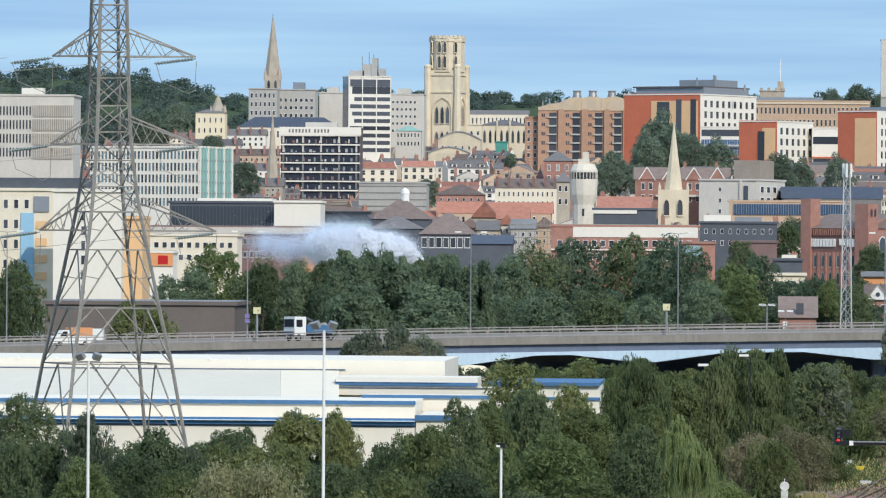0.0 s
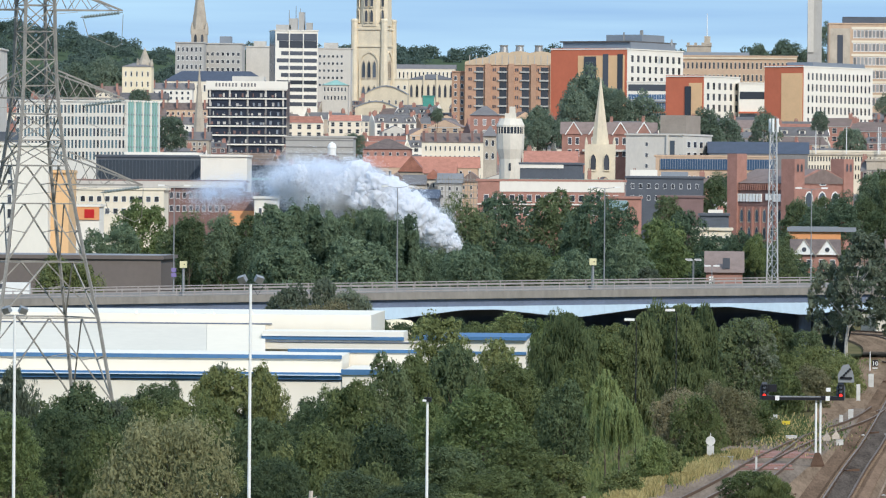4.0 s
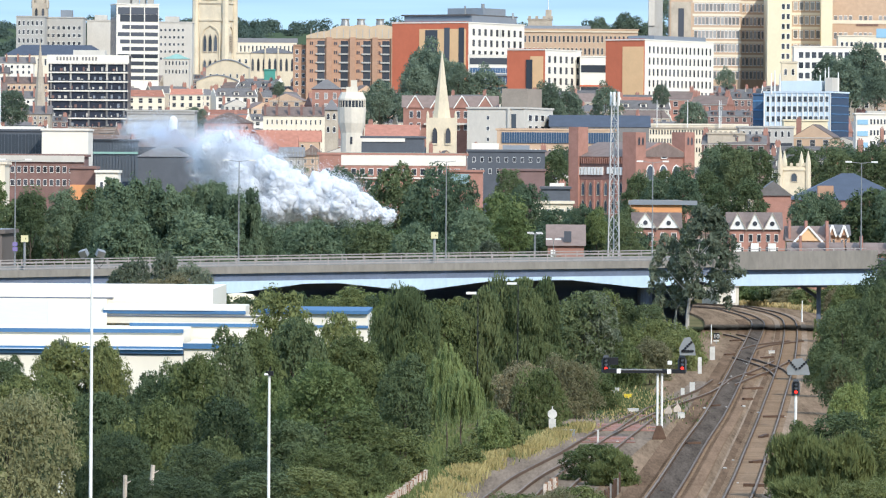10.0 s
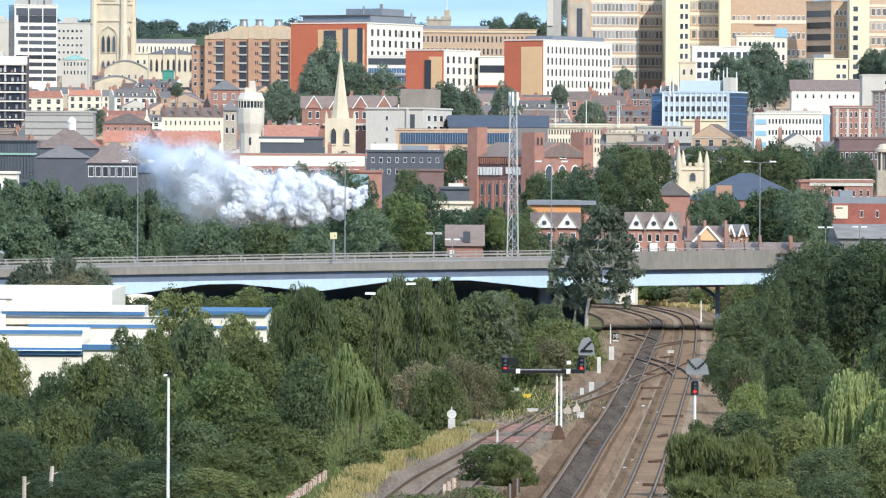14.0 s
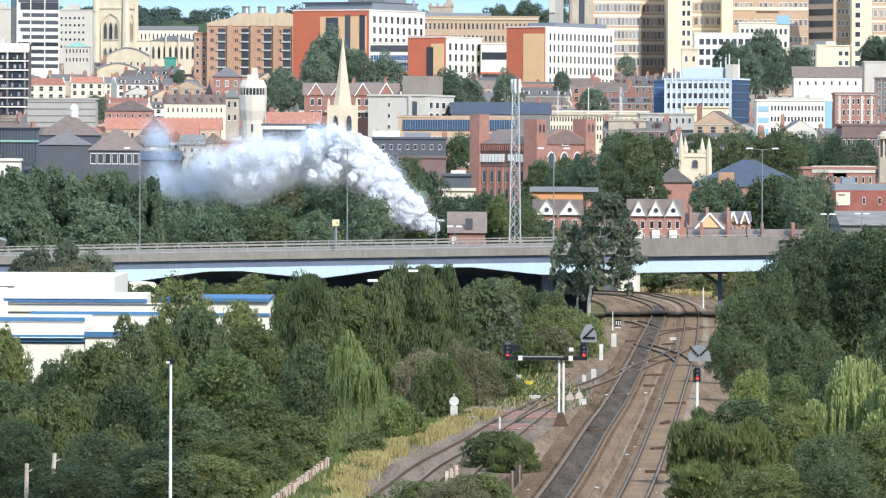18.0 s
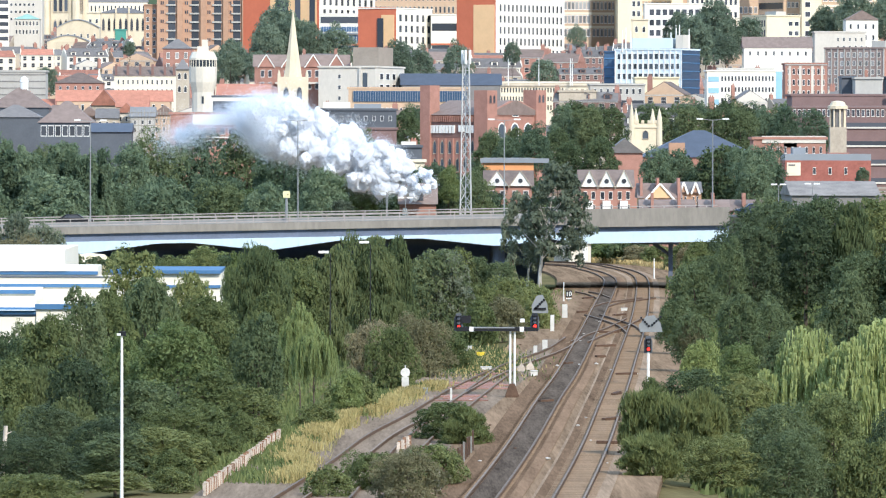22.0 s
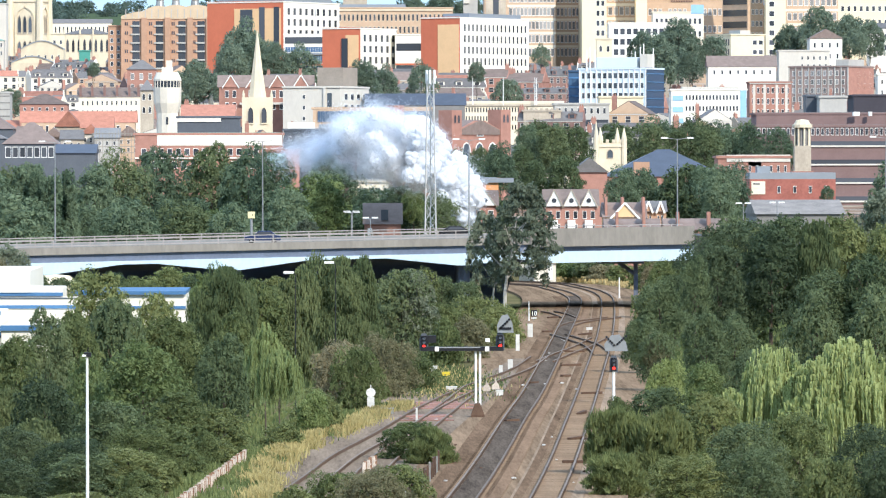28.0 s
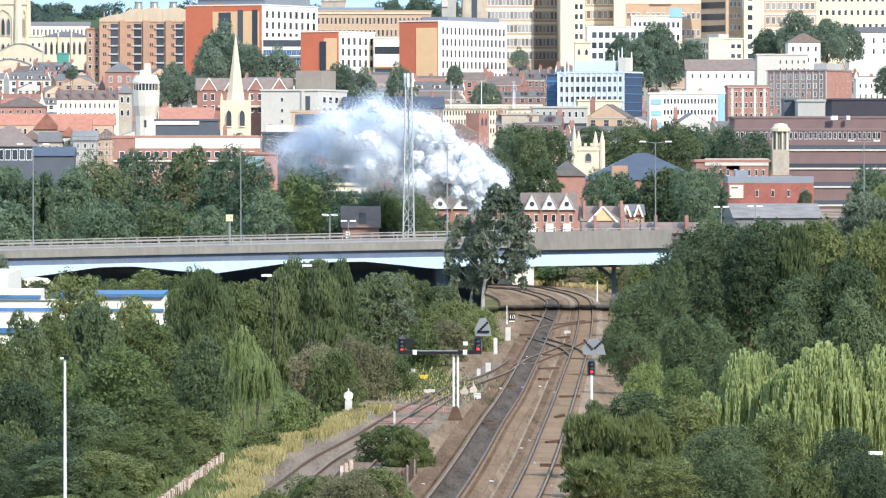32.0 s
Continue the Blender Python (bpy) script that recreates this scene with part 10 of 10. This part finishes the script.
def puff_mesh(seed, material, rough, fine=3):
    bm = bmesh.new()
    bmesh.ops.create_icosphere(bm, subdivisions=fine, radius=1.0)
    off = Vector((seed * 3.1, seed * 1.7, seed * 5.3))
    for v in bm.verts:
        p = v.co.copy()
        k = 0.0
        for f, a in ((1.1, 0.18), (2.4, 0.075), (5.5, 0.03)):  # rounded billows with creases between
            k += a * (3.2 * abs(noise.noise(p * f + off)) - 0.6)
        v.co = p * (0.8 + rough * k)
    me = finish("puff", bm, material)
    me.shade_smooth()
    return me


# the plume at some moments, from the chimney to the tail: place in x and z, half width
PLUME = []


def moment(t, *line):
    PLUME.append((t, line))


moment(0, (-50.7, 16.2, 0.6), (-54.1, 17.4, 1.4), (-58.4, 17.7, 2.0), (-63.3, 17.7, 2.2), (-68.9, 17.7, 2.5), (-75.3, 18.4, 1.6))
moment(1, (-43.9, 14.4, 0.8), (-48.7, 16.0, 1.7), (-54.3, 18.4, 2.0), (-59.2, 18.4, 1.8), (-66.4, 17.5, 2.5), (-74.4, 17.2, 1.9))
moment(2, (-38.2, 11.1, 0.6), (-40.9, 15.2, 1.4), (-48.2, 17.9, 2.5), (-57.8, 19.4, 2.5), (-67.4, 16.9, 2.4), (-72.2, 18.8, 1.9))
moment(3, (-35.7, 11.8, 1.1), (-40.9, 15.8, 2.1), (-49.4, 19.2, 2.9), (-59.1, 19.6, 2.7), (-69.5, 18.0, 2.4), (-74.3, 18.7, 1.6))
moment(4, (-34.0, 11.5, 1.1), (-38.5, 15.0, 2.3), (-46.5, 19.4, 3.1), (-55.4, 20.4, 3.1), (-65.8, 19.9, 2.4), (-73.0, 18.7, 1.6))
moment(7, (-26.2, 12.7, 1.3), (-34.5, 13.4, 2.7), (-41.0, 17.8, 3.4), (-49.0, 21.2, 3.6), (-57.0, 22.7, 2.8), (-65.1, 23.4, 1.9))
moment(8, (-25.1, 14.0, 1.3), (-35.0, 13.8, 2.9), (-41.5, 17.9, 3.4), (-48.7, 21.7, 3.8), (-56.7, 23.2, 3.0), (-63.9, 22.7, 2.2))
moment(9, (-22.5, 12.7, 1.1), (-32.1, 15.5, 2.9), (-39.3, 14.6, 3.4), (-46.6, 19.8, 3.6), (-53.0, 24.1, 2.8), (-59.4, 22.4, 2.2))
moment(10, (-19.7, 11.9, 1.0), (-28.2, 14.6, 2.9), (-36.2, 15.0, 3.8), (-43.4, 19.8, 4.1), (-51.5, 23.7, 3.1), (-58.7, 24.5, 2.2))
moment(11, (-16.3, 13.2, 1.0), (-25.9, 15.0, 3.1), (-33.2, 15.9, 3.8), (-41.2, 18.6, 3.8), (-47.6, 22.5, 3.3), (-54.8, 26.4, 2.6))
moment(12, (-14.1, 12.6, 1.0), (-22.9, 14.9, 3.4), (-31.7, 16.5, 4.1), (-35.7, 18.8, 3.6), (-43.7, 21.2, 3.3), (-50.1, 23.6, 3.2))
moment(13, (-10.5, 14.1, 1.1), (-19.3, 14.9, 3.5), (-29.7, 14.9, 4.2), (-35.3, 18.0, 4.1), (-40.9, 20.4, 3.0), (-46.5, 23.6, 2.6))
moment(14, (-9.2, 15.3, 1.9), (-17.7, 14.8, 3.8), (-26.5, 14.7, 3.8), (-33.7, 17.6, 4.5), (-37.7, 19.9, 3.1), (-42.5, 22.3, 2.2))
moment(17, (-1.4, 9.7, 0.8), (-6.5, 15.3, 2.7), (-12.9, 19.2, 3.8), (-24.9, 16.8, 3.6), (-36.1, 15.9, 3.1), (-38.5, 23.9, 1.9))
moment(18, (1.5, 8.6, 0.8), (-4.1, 12.5, 2.5), (-11.7, 18.9, 3.8), (-26.9, 17.2, 3.8), (-38.0, 14.8, 2.8), (-40.5, 23.6, 1.9))
moment(19, (3.2, 8.7, 1.0), (-4.0, 13.5, 2.7), (-12.0, 20.6, 3.8), (-27.2, 16.5, 3.6), (-38.4, 14.9, 2.2), (-40.8, 22.9, 1.6))
moment(20, (5.3, 8.1, 1.0), (-1.1, 12.1, 2.9), (-11.5, 16.0, 4.1), (-13.9, 21.6, 3.4), (-29.9, 16.7, 2.4), (-39.5, 15.9, 1.6))
moment(21, (7.3, 8.8, 1.6), (-0.7, 12.8, 3.1), (-11.9, 16.7, 4.1), (-16.0, 21.5, 3.4), (-20.8, 21.5, 2.4), (-32.7, 16.6, 2.2))
moment(22, (7.8, 10.7, 2.6), (-1.0, 13.8, 4.1), (-11.4, 18.0, 4.4), (-16.2, 20.1, 3.3), (-22.3, 20.6, 2.2), (-31.1, 17.2, 2.2))
moment(23, (9.8, 11.2, 2.7), (1.0, 14.4, 4.5), (-9.4, 17.2, 4.7), (-14.8, 20.0, 3.6), (-18.2, 20.4, 2.2), (-25.5, 17.8, 1.9))
moment(24, (12.9, 8.2, 1.4), (10.9, 13.0, 2.6), (5.6, 17.0, 3.8), (-1.6, 17.6, 4.8), (-8.0, 16.4, 4.4), (-11.5, 20.5, 2.8))
moment(25, (14.9, 8.6, 1.4), (13.2, 13.4, 2.6), (7.4, 17.6, 4.0), (0.2, 18.6, 5.0), (-6.0, 17.6, 4.4), (-11.0, 19.5, 2.8))
moment(28, (17.9, 8.0, 1.4), (18.4, 12.2, 3.0), (12.8, 17.4, 4.8), (5.4, 20.4, 5.0), (-1.0, 19.4, 3.6), (-7.0, 18.0, 2.8))
moment(29, (19.4, 8.8, 1.5), (19.6, 12.8, 3.0), (13.8, 17.8, 5.0), (5.8, 20.8, 5.4), (-0.4, 19.8, 4.0), (-6.4, 18.0, 3.0))
moment(30, (21.0, 9.6, 1.6), (21.0, 13.2, 3.2), (15.0, 18.0, 5.2), (6.6, 21.0, 5.8), (0.2, 20.0, 4.6), (-5.4, 18.0, 3.4))
moment(31, (22.6, 11.0, 2.0), (23.6, 14.0, 3.6), (16.8, 18.2, 5.6), (7.6, 21.4, 6.2), (1.2, 20.0, 5.0), (-4.0, 18.6, 3.8))
moment(32, (24.0, 11.6, 2.0), (24.8, 14.4, 3.6), (17.2, 17.6, 5.6), (8.0, 20.8, 6.2), (1.4, 20.6, 5.0), (-4.4, 18.5, 3.8))
PUFF_Y = 956.0


def build_plume():
    g = random.Random(9)
    root = thing("steam_plume", "billowing white steam trailing into thin grey smoke", "steam", (0, PUFF_Y, 0))
    dense = [puff_mesh(k, STEAM, 1.2, 4) for k in range(7)]
    halo = [wisp_mesh(20 + k, HALO, 9000, 0.0145, 0.5) for k in range(4)]
    mid = [wisp_mesh(30 + k, HALO, 6500, 0.0085, 0.0) for k in range(4)]
    thin = [wisp_mesh(40 + k, SMOKE, 6500, 0.0078, 0.0) for k in range(4)]
    out = []

    def add(name, meshes, s, r, deep=0.0):
        ob = new(name, g.choice(meshes))
        ob.parent = root
        ob.scale = (r, r * 0.9, r * g.uniform(0.8, 1.05))
        a, k = g.uniform(0, math.tau), math.sqrt(g.random())
        out.append((ob, s, r, k * math.cos(a), g.uniform(-1, 1), k * math.sin(a), deep, [g.uniform(0, 360) for _ in range(3)], g.uniform(-1, 1), g.uniform(-1, 1)))
        return out[-1]

    for k in range(190):
        s = 0.66 * (k + 0.5) / 190
        r = (0.65 + 1.25 * smooth(0, 0.25, s)) * g.uniform(0.55, 1.3)
        row = add("puff", dense, s, r * (1.0 - 0.4 * smooth(0.36, 0.66, s)), -2.0)
        if k % 2 or s > 0.4:  # older billows have a soft skin of droplets about them
            ob = new("wisp", g.choice(halo))
            ob.parent = root
            ob.scale = (r * (1.12 + 0.25 * smooth(0.36, 0.66, s)),) * 3
            out.append((ob, *row[1:]))
    for k in range(40):
        add("wisp", mid, 0.42 + 0.28 * (k + 0.5) / 40, g.uniform(1.4, 2.6), 1.0)
    for k in range(60):
        add("wisp", thin, 0.48 + 0.52 * (k + 0.5) / 60, g.uniform(1.4, 3.0), 2.0)
    return out


puffs = build_plume()


def plume_point(line, s):
    """On a smooth line from the chimney to the tail: x, z and half width."""
    u = min(0.9999, max(0.0, s)) * (len(line) - 1)
    i, f = int(u), u - int(u)
    a, b, c, d = (line[min(len(line) - 1, max(0, j))] for j in (i - 1, i, i + 1, i + 2))
    return [0.5 * (2 * q + (r - p) * f + (2 * p - 5 * q + 4 * r - v) * f * f + (3 * q - p - 3 * r + v) * f ** 3) for p, q, r, v in zip(a, b, c, d)]


# ---- what moves ----
def motions():
    def road(thing_, x0, speed, y, t0, turn):
        rows = []
        for t in (0.0, 4.0, 8.0, 12.0, 16.0, 20.0, 24.0, 28.0, 32.0):
            x = x0 + speed * (t - t0)
            rows.append((t, pose(x, y, rail_z(min(x, 45)) - 1.1, 0, 0, turn)))
        walk(thing_, rows)

    road(truck, -52.9, -10.55, 751.0, 0.0, 40)
    road(pickup, -81.34, -10.8, 751.0, 0.0, 22)
    road(blue_car, -9.14, -9.0, 751.0, 28.0, 0)
    road(black_car, -27.79, 8.4, 764.0, 23.0, 180)
    # the train creeps round the curve
    line = spline(TRACK_DOWN[8:], 1.0)
    rows = []
    for t, x in ((0.0, -49.0), (4.0, -35.0), (9.0, -22.5), (13.0, -11.5), (17.0, -1.0), (20.0, 6.0), (25.0, 15.6), (28.0, 19.4), (30.0, 22.2), (32.0, 25.4)):
        i = min(range(2, len(line) - 2), key=lambda j: abs(line[j].x - x))
        way = line[i - 2] - line[i + 2]
        c = line[i] - way.normalized() * 4.0
        rows.append((t, pose(c.x, c.y, 0.17, 0, 0, math.degrees(math.atan2(-way.y, -way.x)))))
    walk(loco, rows)
    # each puff drifts and slowly turns with the plume
    for ob, s, r, ox, oy, oz, deep, turn, wob, spin in puffs:
        rows = []
        for t, line in PLUME:
            x, z, half = plume_point(line, s + 0.03 * wob * math.sin(t * 0.35 + wob * 6))
            k = max(0.25 * half, half - 0.5 * r)
            rows.append((t, pose(x + ox * k, oy * k + deep, z + oz * k, turn[0] + 2.2 * t * spin, turn[1], turn[2] + 3.0 * t * wob)))
        walk(ob, rows)


motions()
